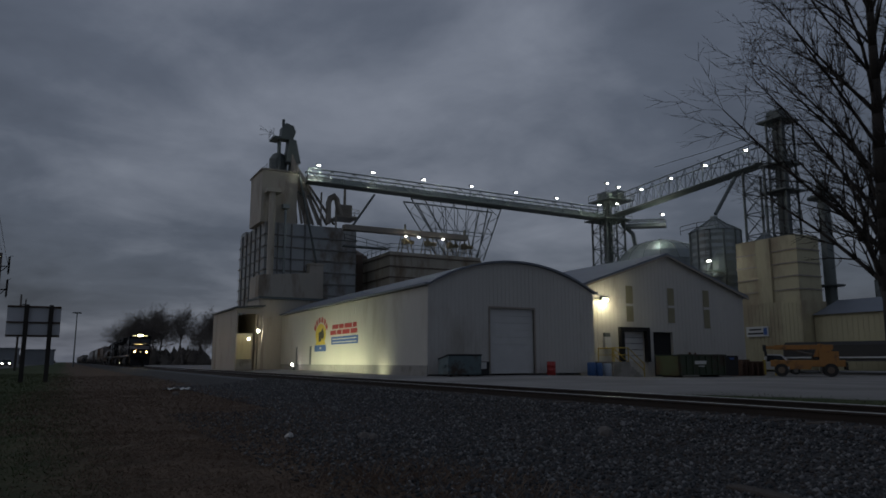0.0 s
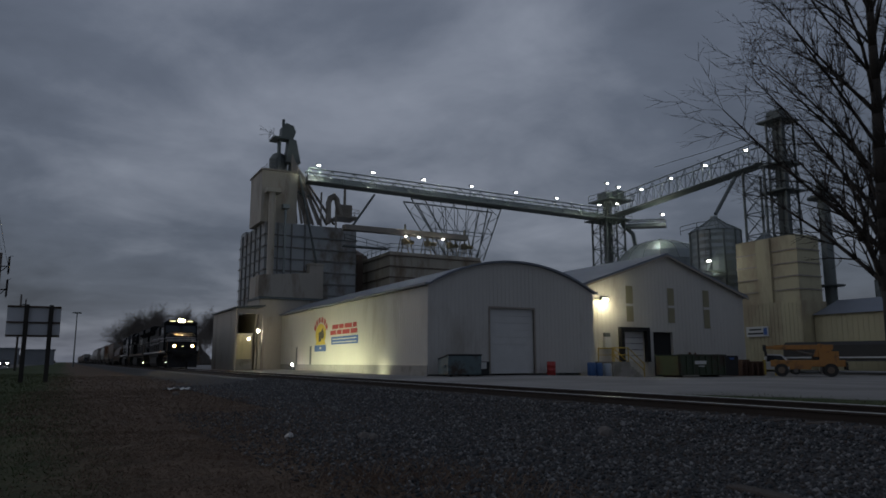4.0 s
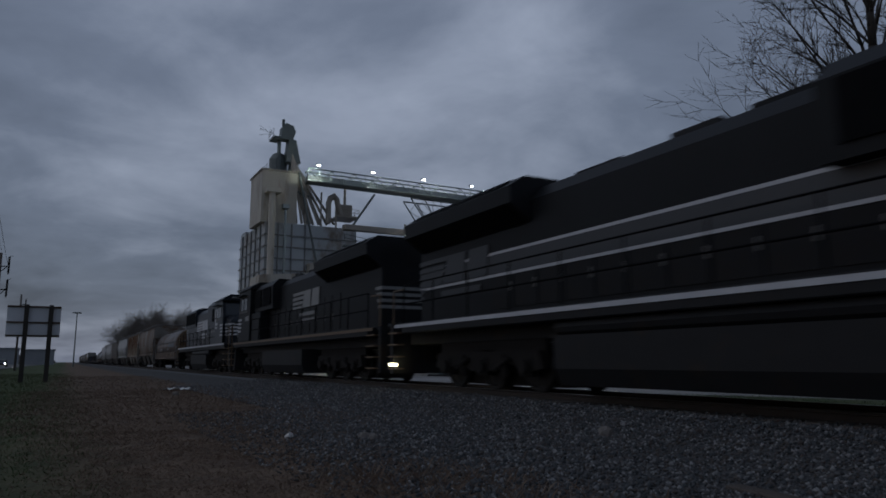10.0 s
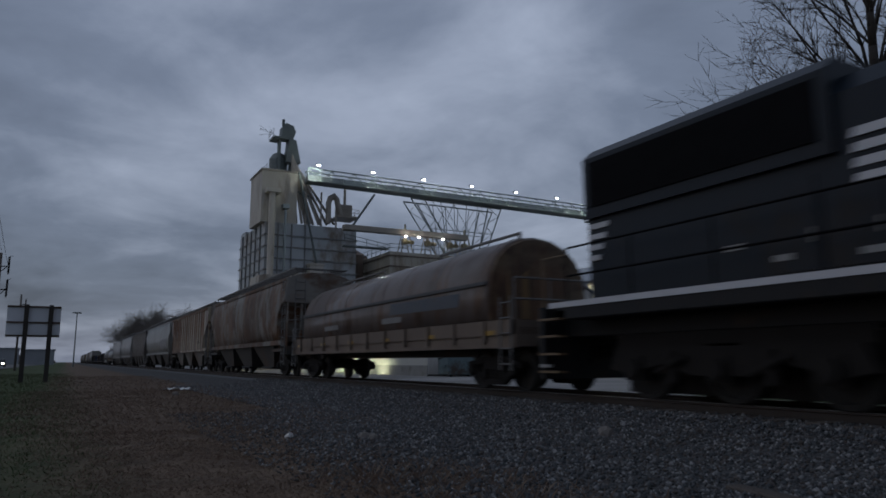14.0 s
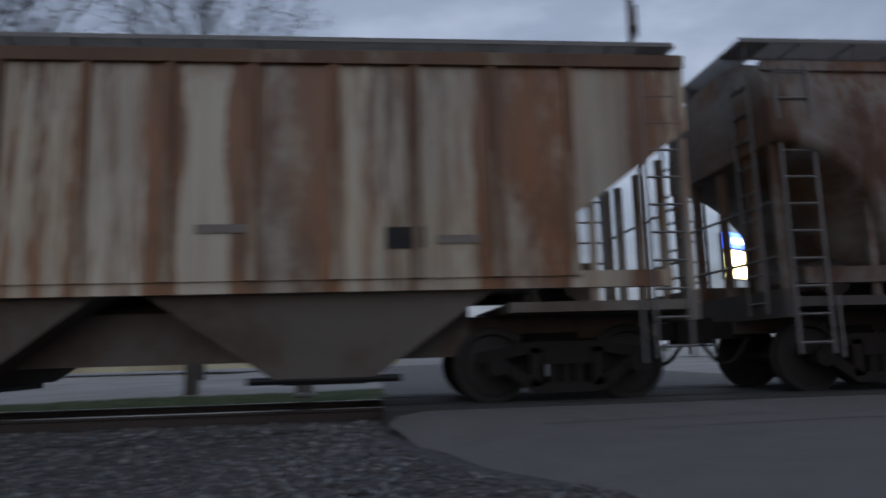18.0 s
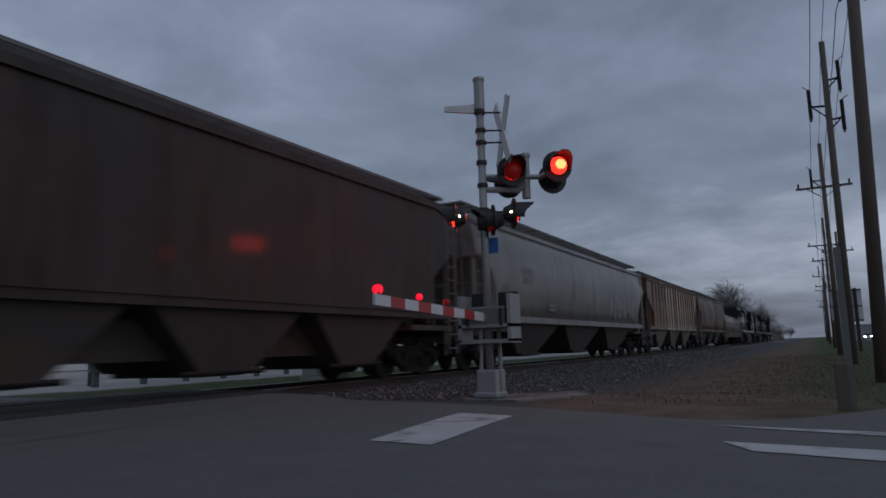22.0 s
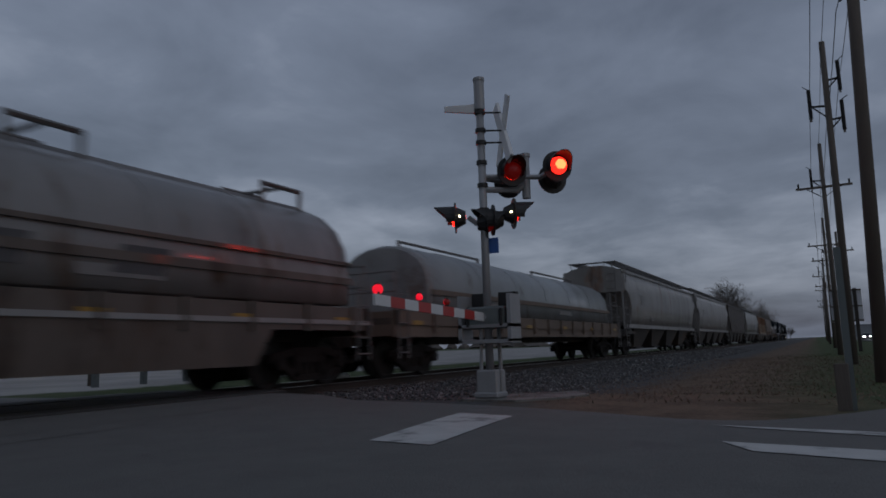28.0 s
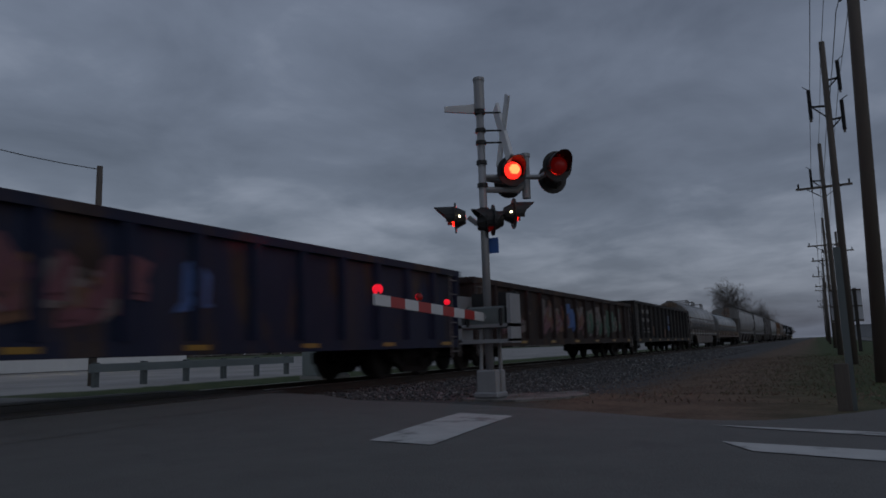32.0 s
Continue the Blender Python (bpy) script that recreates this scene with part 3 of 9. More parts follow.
    for y in (38.6, 43.0, 47.0):
        w = part("wall_light_panel", Geo().box(X1 + 0.03, X1 + 0.05, y - 0.35, y + 0.35, top(y) - 4.3 if y > 46 else 3.7, 6.5), PANEL, t, "yellowed translucent wall panel")
        part("panel_band", Geo().box(X1 + 0.05, X1 + 0.07, y - 0.36, y + 0.36, 4.9, 5.1), SIDING2, w)
    return t


PANEL = shade("yellowed_fibreglass", (0.30, 0.27, 0.17), (0.22, 0.20, 0.13), 0.6, 0, 1, 20, 0.05)
warehouse()
gable_building()


# ---- grain elevator ----
def banded(g, x0, x1, y0, y1, z0, z1, step, out=0.12, h=0.16):
    """Horizontal stiffener bands round a box."""
    z = z0 + step
    while z < z1 - 0.3:
        g.box(x0 - out, x1 + out, y0 - out, y1 + out, z, z + h)
        z += step


def lattice(t, x0, x1, y0, y1, z0, z1, step, r=0.11, mat=None, name="leg"):
    mat = mat or GALV_DARK
    cs = [(x0, y0), (x1, y0), (x1, y1), (x0, y1)]
    for x, y in cs:
        part(name, Geo().box(x - r, x + r, y - r, y + r, z0, z1), mat, t)
    g = Geo()
    k = max(1, round((z1 - z0) / step))
    for i in range(k):
        a, b = z0 + (z1 - z0) * i / k, z0 + (z1 - z0) * (i + 1) / k
        for j in range(4):
            p, q = cs[j], cs[(j + 1) % 4]
            g.rod((*p, b), (*q, b), r * 0.55, 4)
            g.rod((*p, a), (*q, b), r * 0.45, 4)
            g.rod((*q, a), (*p, b), r * 0.45, 4)
    part("bracing", g, mat, t)


def railing(g, pts, h=1.1, r=0.03, step=1.6):
    for a, b in zip(pts, pts[1:]):
        a, b = Vector(a), Vector(b)
        for f in (0.5, 1.0):
            g.rod(a + Vector((0, 0, h * f)), b + Vector((0, 0, h * f)), r, 4)
        k = max(1, int((b - a).length / step))
        for i in range(k + 1):
            p = a + (b - a) * i / k
            g.rod(p, p + Vector((0, 0, h)), r, 4)


def ladder(x, y, z0, z1, w, along="x", n=None):
    g = Geo()
    ax = (w / 2, 0) if along == "x" else (0, w / 2)
    for s in (-1, 1):
        g.rod((x + s * ax[0], y + s * ax[1], z0), (x + s * ax[0], y + s * ax[1], z1), 0.022, 5)
    n = n or int((z1 - z0) / 0.36)
    for i in range(n + 1):
        z = z0 + (z1 - z0) * (i + 0.4) / (n + 0.8)
        g.rod((x - ax[0], y - ax[1], z), (x + ax[0], y + ax[1], z), 0.016, 4)
    return g


def flood(t, p, aim=(0, 0, -1)):
    """Small box lamp on a stalk, with a glowing lens."""
    x, y, z = p
    b = part("lamp_head", Geo().box(x - 0.22, x + 0.22, y - 0.28, y + 0.28, z + 0.0, z + 0.2).rod((x, y, z), (x - 0.3, y, z - 1.3), 0.04, 5), GALV_DARK, t)
    part("lamp_lens", Geo().box(x + 0.1, x + 0.26, y - 0.17, y + 0.17, z - 0.05, z + 0.07), LAMP_GLOW, b, "lit white lamp lens")


BAND_STEEL = shade("dulled_band_steel", (0.22, 0.225, 0.225), (0.15, 0.15, 0.145), 0.55, 0.2, 0.6, 12, 0.1, spots=(0.13, 0.10, 0.075), spot_amount=0.3)


def elevator():
    t = thing("grain_elevator", "tall weathered metal-clad grain elevator with a head house", "grain elevator", pose(0, 0, 0))
    part("bin_house", Geo().box(-99, -85, 20.3, 32.1, -0.2, 17.6), BIN_METAL, t, "bluish ribbed steel bins")
    g = Geo()
    banded(g, -99, -85, 20.3, 32.1, 0, 17.6, 1.45)
    pieces("bin_band", g, BAND_STEEL, t)
    g = Geo()
    for y in (21.9, 23.6, 25.3):
        g.box(-84.99, -84.8, y - 0.06, y + 0.06, 0, 17.5)
    for x in (-97, -94.5, -92, -89.5, -87):
        g.box(x - 0.06, x + 0.06, 20.12, 20.3, 0, 17.5)
    pieces("bin_post", g, BAND_STEEL, t)
    part("tower", Geo().box(-91.2, -85.2, 19.75, 24.2, 17.6, 24.1), TOWER, t, "beige corrugated tower")
    part("tower_roof", Geo().box(-91.4, -85.0, 19.6, 24.35, 24.1, 24.3), SPOUT, t)
    part("left_annex", Geo().box(-101.5, -99, 20.9, 30, -0.2, 18.6), BIN_METAL, t)
    # vertical ducts on the front
    part("duct", Geo().rod((-84.3, 20.9, 4), (-84.3, 20.9, 21.2), 0.42, 10).box(-85.2, -83.7, 20.1, 21.8, 21.1, 21.6), TOWER, t)
    part("duct", Geo().rod((-84.4, 22.6, 9), (-84.4, 22.6, 19.4), 0.16, 8).box(-85, -84, 22.2, 23.0, 19.3, 19.8), GALV, t)
    # head house machinery
    h = part("head_frame", Geo().box(-90.2, -86.6, 20.9, 23.9, 24.6, 24.8).box(-88.4, -87.0, 22.5, 24.0, 29.0, 29.2).box(-88.9, -86.6, 21.3, 22.6, 28.9, 29.15), GALV_DARK, t)
    part("leg_head", Geo().prism([(22.5, 29.2), (24.0, 29.2), (24.3, 30.1), (24.0, 30.9), (23.0, 31.2), (22.5, 30.6)], "x", -88.4, -87.0), GALV_DARK, t)
    part("vent_cap", Geo().rod((-87.7, 22.8, 30.9), (-87.7, 22.8, 31.8), 0.2, 8), GALV_DARK, t)
    part("leg_casing", Geo().box(-88.1, -87.4, 22.2, 22.5, 24.6, 29.0).box(-88.1, -87.4, 23.7, 24.0, 24.6, 29.2), GALV_DARK, t)
    part("distributor", Geo().lathe([(0.4, 24.6), (1.2, 25.0), (1.2, 26.6), (0.8, 27.3), (0.2, 27.6)], 12, -88.8, 22.6), GALV_DARK, t)
    part("hopper_box", Geo().prism([(23.1, 26.0), (25.0, 26.0), (24.3, 29.0), (23.4, 29.0)], "x", -88.4, -86.8), GALV_DARK, t)
    g = Geo()
    railing(g, [(-90, 21, 24.6), (-86.7, 21, 24.6), (-86.7, 24.0, 24.6)])
    railing(g, [(-88.9, 21.3, 29.1), (-86.6, 21.3, 29.1)], 1.0)
    for i in range(10):
        a = i / 9
        g.rod((-87.2, 21.3, 29.6), (-87.2, 20.0 + 0.8 * math.cos(i * 2.1), 29.7 + 0.7 * math.sin(i * 1.3)), 0.012, 4)
    part("head_railing", g, GALV_DARK, t)
    # spouts fanning out from the distributor
    for i, (x, y, z) in enumerate(((-85.5, 24.3, 17.8), (-85.2, 24.9, 17.8), (-85.7, 25.5, 17.8), (-85.2, 26.0, 17.8), (-85.6, 26.5, 17.8), (-85.2, 27.1, 17.8), (-85.7, 27.6, 17.8), (-85.3, 28.2, 17.9), (-85.6, 29.3, 18.1), (-84.7, 26.8, 12.6))):
        p = Vector((-87.0, 23.9 + 0.07 * i, 27.3 - 0.22 * i))
        q = Vector((x, y, z))
        k = p + (q - p) * 0.16 + Vector((0, -0.12, 0.25))
        part("spout", Geo().pipe([p, k, q], 0.17, 8), SPOUT, t, "slanting grain spout")
        part("spout_flange", Geo().rod(p + (q - p) * 0.55, p + (q - p) * 0.57, 0.24, 8), GALV_DARK, t)
    for y in (25.3, 27.3, 29.3):
        part("spout_post", Geo().box(-85.1, -84.9, y - 0.09, y + 0.09, 17.6, 23.4 - 0.7 * (y - 25.3)), SPOUT, t)
    part("elbow_duct", Geo().pipe([(-84.8, 28.2, 18), (-84.8, 28.2, 20.6), (-84.8, 28.4, 21.3), (-84.8, 28.9, 21.6), (-84.8, 29.3, 21.2), (-84.8, 29.5, 20.2), (-84.8, 29.9, 19.2)], 0.36, 10), SPOUT, t)
    part("drive_housing", Geo().box(-87, -85.2, 29.8, 31.6, 19.2, 20.8), SPOUT, t, bevel=0.1)
    part("drive_chimney", Geo().rod((-86, 30.8, 20.8), (-86, 30.8, 23.5), 0.18, 6), SPOUT, t)
    part("platform_deck", Geo().box(-88, -84.6, 29.4, 32.3, 19.0, 19.2), SPOUT, t)
    g = Geo()
    railing(g, [(-88, 32.3, 19.2), (-84.6, 32.3, 19.2), (-84.6, 29.4, 19.2)], 0.9)
    part("platform_railing", g, SPOUT, t)
    part("brace_leg", Geo().rod((-84.6, 34.4, 22.4), (-84.6, 31.2, 17.6), 0.15, 6), GALV_DARK, t)
    # stair box and elbow on the front, low beige annex towards the track
    part("stair_box", Geo().box(-84.9, -83.4, 25.6, 27.3, 3, 12.4).box(-84.9, -83.3, 25.5, 27.4, 12.4, 12.6), TOWER, t)
    part("downpipe", Geo().pipe([(-84.0, 24.0, 24.0), (-84.0, 26.6, 12.6)], 0.14, 6), GALV_DARK, t)
    part("annex", Geo().prism([(18.6, -0.2), (25.4, -0.2), (25.4, 11.0), (18.6, 10.4)], "x", -84.4, -80.0), TOWER, t, "beige metal annex")
    part("annex", Geo().box(-79.9, -74.6, 17.5, 25.4, -0.2, 7.2), TOWER, t)
    part("annex_flashing", Geo().box(-79.9, -74.4, 17.4, 25.5, 7.2, 7.45), GALV_DARK, t)
    return t


def loading_shed():
    t = thing("loading_shed", "open-ended beige truck loading shed with a lit interior", "shed", pose(0, 0, 0))
    X0, X1, Y0, Y1, Z = -84.0, -71.5, 14.6, 17.4, 5.9
    part("track_wall", Geo().box(X0, X1, Y0, Y0 + 0.15, -0.2, Z), TOWER, t)
    part("rear_wall", Geo().box(X0, X1 - 3.2, Y1 - 0.15, Y1, -0.2, Z), TOWER, t)
    part("end_panel", Geo().box(X0, X0 + 0.15, Y0 + 0.15, Y1 - 0.15, -0.2, Z), TOWER, t)
    part("roof", Geo().prism([(Y0 - 0.2, Z), (Y1, Z + 0.25), (Y1, Z + 0.4), (Y0 - 0.2, Z + 0.15)], "x", X0 - 0.2, X1 + 0.3), GALV_DARK, t)
    part("header", Geo().box(X1 - 0.1, X1, Y0 + 0.15, Y1, Z - 0.5, Z), TOWER, t)
    part("post", Geo().box(X1 - 0.2, X1, Y1 - 0.2, Y1, -0.2, Z - 0.5), TOWER, t)
    part("low_wall", Geo().box(X1 - 1.2, X1 - 1.0, Y0 + 0.15, Y0 + 1.9, -0.2, 0.9), CONCRETE, t)
    part("inner_door", Geo().box(X1 - 3.3, X1 - 3.2, Y0 + 0.6, Y1 - 0.5, -0.1, 3.4), YELLOW_SIDING, t, "lit cream door inside the shed")
    part("door_frame", Geo().box(X1 - 3.2, X1 - 3.1, Y0 + 0.5, Y0 + 0.62, -0.1, 3.5).box(X1 - 3.2, X1 - 3.1, Y1 - 0.52, Y1 - 0.4, -0.1, 3.5).box(X1 - 3.2, X1 - 3.1, Y0 + 0.5, Y1 - 0.4, 3.4, 3.55), TOWER, t)
    part("lamp_lens", Geo().cbox(-71.3, 16.75, 3.68, 0.2, 0.2, 0.28), WALLPACK_DIM, t, "lit lamp")
    part("lamp_lens", Geo().cbox(-72.5, 16.1, 2.92, 0.18, 0.2, 0.2), WALLPACK_DIM, t, "lit lamp")
    return t


TOWER = shade("beige_corrugated_cladding", (0.47, 0.43, 0.37), (0.37, 0.335, 0.285), 0.55, 0.0, 0.35, 7, 0.1, (1, 1, 0.3), (0.22, 0.17, 0.12), 0.28)
WALLPACK_DIM = glowing("small_lamp_lens", (1.0, 0.95, 0.75), 25)
elevator()
loading_shed()


def bin_block():
    t = thing("bin_block", "square ribbed grain bins with machinery on top", "grain bin", Matrix.Translation((0, 0, 0.05)) @ Matrix.Diagonal((0.915, 0.915, 0.915, 1)))
    part("bin_wall", Geo().box(-98, -88, 38.2, 52.6, -0.2, 15.6), BINTAN, t)
    g = Geo()
    banded(g, -98, -88, 38.2, 52.6, 0, 15.6, 1.5)
    pieces("bin_band", g, BROWN_STEEL, t)
    g = Geo()
    railing(g, [(-98, 38.2, 15.6), (-88, 38.2, 15.6), (-88, 52.6, 15.6)], 1.1, 0.04)
    part("railing", g, GALV_DARK, t)
    part("top_conveyor", Geo().box(-89.6, -88.4, 31.8, 50.8, 18.2, 18.9), SPOUT, t)
    for y in (41.0, 44.6, 48.2, 50.6):
        g = Geo()
        for x in (-89.8, -88.5):
            for dy in (-0.9, 0.9):
                g.rod((x, y + dy, 15.6), (x, y + dy * 0.35, 18.3), 0.07, 5)
            g.rod((x, y - 0.65, 16.6), (x, y + 0.65, 16.6), 0.05, 4)
        part("drive_frame", g, SPOUTY, t)
        part("motor", Geo().rod((-89.2, y + 0.3, 17.3), (-89.2, y + 1.3, 17.3), 0.28, 10), SPOUTY, t)
        part("gearbox", Geo().box(-89.5, -88.8, y - 0.5, y + 0.25, 16.9, 17.7), SPOUTY, t, bevel=0.05)
    for y in (41.0, 50.6):
        part("post", Geo().box(-89.3, -89.1, y - 0.1, y + 0.1, 18.8, 19.8), SPOUTY, t)
    for y in (40.6, 42.6, 46.4):
        part("lamp_lens", Geo().cbox(-88.0, y, 17.9, 0.14, 0.2, 0.16), LAMP_GLOW, t, "lit lamp lens")
    g = Geo()
    railing(g, [(-88.6, 31.8, 16.6), (-88.6, 38.2, 15.6)], 1.0, 0.04)
    g.box(-89.4, -88.4, 31.8, 38.2, 15.9, 16.1)
    part("catwalk", g, GALV_DARK, t)
    b = thing("round_bin", "rust-brown round grain bin", "grain bin", pose(-92.5, 34.6, 0))
    part("shell", Geo().lathe([(1.9, -0.2), (1.9, 15.2), (0.3, 16.2)], 20), BROWN_STEEL, b)


SPOUTY = shade("yellowed_steel", (0.24, 0.20, 0.11), (0.16, 0.13, 0.07), 0.5, 0.2, 0.8, 20, 0.1)
BINTAN = shade("tan_ribbed_steel", (0.44, 0.40, 0.33), (0.34, 0.305, 0.25), 0.6, 0.0, 0.4, 8, 0.1, (1, 1, 0.3), (0.2, 0.15, 0.10), 0.3)
bin_block()


LAMPS1 = [0.033, 0.194, 0.354, 0.514, 0.669, 0.821]


def truss_bridge(name, label, p, q, w, h, bays, lamps, enclosed=True, lift=0.75):
    """A conveyor bridge from p to q (centre of its floor), with lattice sides, floor, belt cover and lamps."""
    t = thing(name, label, "conveyor", pose(0, 0, 0))
    p, q = Vector(p), Vector(q)
    d = (q - p).normalized()
    s = d.cross(Vector((0, 0, 1))).normalized() * (w / 2)
    up = Vector((0, 0, h))
    for sg in (-1, 1):
        a, b = p + s * sg, q + s * sg
        for k in (0, 1):
            part("chord", Geo().rod(a + up * k, b + up * k, 0.09, 4), GALV, t)
        g = Geo()
        for i in range(bays):
            u, v = a + (b - a) * (i / bays), a + (b - a) * ((i + 1) / bays)
            g.rod(u, u + up, 0.05, 4)
            g.rod(u if i % 2 else u + up, v + up if i % 2 else v, 0.05, 4)
        part("lattice_side", g, GALV, t)
    c = Geo()
    lo = [p - s, p + s, q + s, q - s]
    c.add([v + Vector((0, 0, z)) for z in (-0.12, 0.0) for v in lo], [(0, 3, 2, 1), (4, 5, 6, 7), (0, 1, 5, 4), (1, 2, 6, 5), (2, 3, 7, 6), (3, 0, 4, 7)])
    part("walkway_floor", c, GALV_DARK, t)
    if enclosed:
        c = Geo()
        k = 0.62
        lo = [p - s * k, p + s * k, q + s * k, q - s * k]
        c.add([v + Vector((0, 0, z)) for z in (0.05, h * 0.5) for v in lo], [(0, 3, 2, 1), (4, 5, 6, 7), (0, 1, 5, 4), (1, 2, 6, 5), (2, 3, 7, 6), (3, 0, 4, 7)])
        part("belt_cover", c, GALV, t, "long galvanised belt cover")
    for f in lamps:
        m = p + (q - p) * f + up + Vector((0, 0, lift))
        flood(t, (m.x, m.y, m.z))
    return t


truss_bridge("conveyor_bridge", "long level galvanised conveyor bridge with a row of lamps", (-84.0, 25.0, 22.9), (-80.0, 69.0, 21.45), 1.8, 1.55, 30, LAMPS1, True, 0.7)
truss_bridge("conveyor_bridge", "galvanised lattice conveyor bridge with lamps", (-79.0, 70.4, 21.9), (-55.2, 73.2, 24.3), 2.0, 2.7, 18, [0.212, 0.428, 0.656, 0.897], False, -0.2)
truss_bridge("conveyor_bridge", "short galvanised conveyor over a bin", (-79.0, 72.0, 20.3), (-74.0, 75.6, 20.0), 1.4, 1.0, 6, [0.92])


def fan_support():
    """Steel frame, wide at the top, that carries the long bridge over the bins."""
    t = thing("bridge_support", "fan-shaped steel support frame under the conveyor bridge", "support frame", pose(0, 0, 0))
    for x in (-84.6, -82.2):
        ends = [(38.6, 44.0), (40.6, 45.4), (50.5, 48.6), (52.6, 49.6)]
        for a, b in ends:
            part("strut", Geo().rod((x, a, 21.9), (x, b, 14.3), 0.085, 5), GALV_DARK, t)
        g = Geo()
        for y in (43.0, 45.0, 47.0, 48.8):
            g.rod((x, y, 21.9), (x, 46.0 + (y - 46) * 0.6, 14.3), 0.05, 4)
        g.rod((x, 38.6, 21.9), (x, 52.6, 21.8), 0.1, 4)
        g.rod((x, 41.3, 18.1), (x, 51.1, 18.1), 0.05, 4)
        for j in range(6):
            k0, k1 = j / 6, (j + 1) / 6
            for (a0, b0), (a1, b1) in ((ends[0], ends[1]), (ends[3], ends[2])):
                p0, p1 = (a0, b0) if j % 2 else (a1, b1), (a1, b1) if j % 2 else (a0, b0)
                g.rod((x, p0[0] + (p0[1] - p0[0]) * k0, 21.9 - 7.6 * k0), (x, p1[0] + (p1[1] - p1[0]) * k1, 21.9 - 7.6 * k1), 0.04, 4)
        for y0, y1 in ((41.8, 45.0), (45.0, 43.4), (45.0, 47.4), (49.6, 47.2)):
            g.rod((x, y0, 21.8), (x, y1, 18.1), 0.04, 4)
            g.rod((x, y1, 18.1), (x, 46.0 + (y0 - 46) * 0.4, 14.3), 0.04, 4)
        part("bracing", g, GALV_DARK, t)


fan_support()


def towers():
    t = thing("transfer_tower", "galvanised lattice transfer tower with platforms and lamps", "tower", pose(0, 0, 0))
    lattice(t, -81.4, -78.2, 68.2, 71.6, -0.2, 22.0, 2.6)
    lattice(t, -80.6, -79.0, 69.0, 70.8, -0.2, 22.0, 1.8, 0.09)
    for z, e in ((21.2, 0.6), (24.2, 0.5)):
        o = 0.7 if z > 23 else 0.0
        g = Geo().box(-81.6 - e, -78 + e, 68 - e + o, 71.8 + e + o, z, z + 0.2)
        railing(g, [(-81.6 - e, 68 - e + o, z), (-78 + e, 68 - e + o, z), (-78 + e, 71.8 + e + o, z)], 1.1, 0.04)
        part("platform", g, GALV_DARK, t)
    part("drive_house", Geo().box(-81, -79, 69.0, 70.2, 24.4, 25.5).box(-80.8, -78.6, 70.8, 72.2, 24.4, 25.9), GALV_DARK, t)
    for y, z in ((68.3, 26.4), (70.4, 26.1), (66.6, 23.0), (69.9, 23.5)):
        flood(t, (-78, y, z))
    part("leg_casing", Geo().box(-80.3, -79.8, 69.4, 69.9, 0, 24.2).box(-80.3, -79.8, 70.2, 70.7, 0, 24.2), GALV_DARK, t)
    part("ladder", ladder(-78.0, 69.2, 0, 21.2, 0.5, "y"), GALV_DARK, t)
    for z in (14.8, 11.2):
        g = Geo().box(-78.2, -76.6, 70.6, 73.4, z, z + 0.15)
        railing(g, [(-76.6, 70.6, z), (-76.6, 73.4, z)], 1.0, 0.035)
        part("side_platform", g, GALV_DARK, t)
    part("bent_spout", Geo().pipe([(-79, 71.8, 21), (-77.6, 72.6, 19.2), (-77.2, 72.9, 16), (-77.4, 72.6, 12)], 0.3, 8), GALV_DARK, t)
    r = thing("leg_tower", "tall galvanised lattice leg tower beside round bins", "tower", pose(0, 0, 0))
    lattice(r, -57.6, -54.6, 72.2, 75.4, -0.2, 23.6, 2.6)
    lattice(r, -54.6, -52.6, 73.2, 75.4, -0.2, 29.3, 2.2, 0.1)
    for z in (20.5, 23.8, 29.2):
        g = Geo().box(-55.4, -52.0, 72.4, 76.0, z, z + 0.18)
        railing(g, [(-55.4, 72.4, z), (-52, 72.4, z), (-52, 76, z)], 1.1, 0.04)
        part("platform", g, GALV_DARK, r)
    part("leg_casing", Geo().box(-54.2, -53.6, 73.7, 74.3, 0, 29.6).box(-53.4, -52.9, 73.7, 74.3, 0, 29.6), GALV_DARK, r)
    part("leg_head", Geo().prism([(73.2, 29.6), (75.0, 29.6), (75.2, 30.3), (74.4, 30.8), (73.2, 30.5)], "x", -54.5, -52.8), GALV_DARK, r)
    part("spout", Geo().pipe([(-56, 68.8, 22.2), (-55.9, 65.0, 17.4)], 0.22, 8), GALV_DARK, r)
    s = thing("stack", "dark steel stack with a platform", "stack", pose(-47.0, 71.5, 0.5))
    part("shaft", Geo().rod((0, 0, -0.2), (0, 0, 18.2), 0.6, 12).rod((0, 0, 18.2), (0, 0, 19.6), 0.85, 12, 0.5), GALV_DARK, s)
    g = Geo().lathe([(0.65, 17.6), (1.6, 17.6), (1.6, 17.8), (0.65, 17.8)], 14)
    g.lathe([(0.7, 8.0), (1.4, 8.0), (1.4, 8.15), (0.7, 8.15)], 14)
    part("platform", g, GALV_DARK, s)


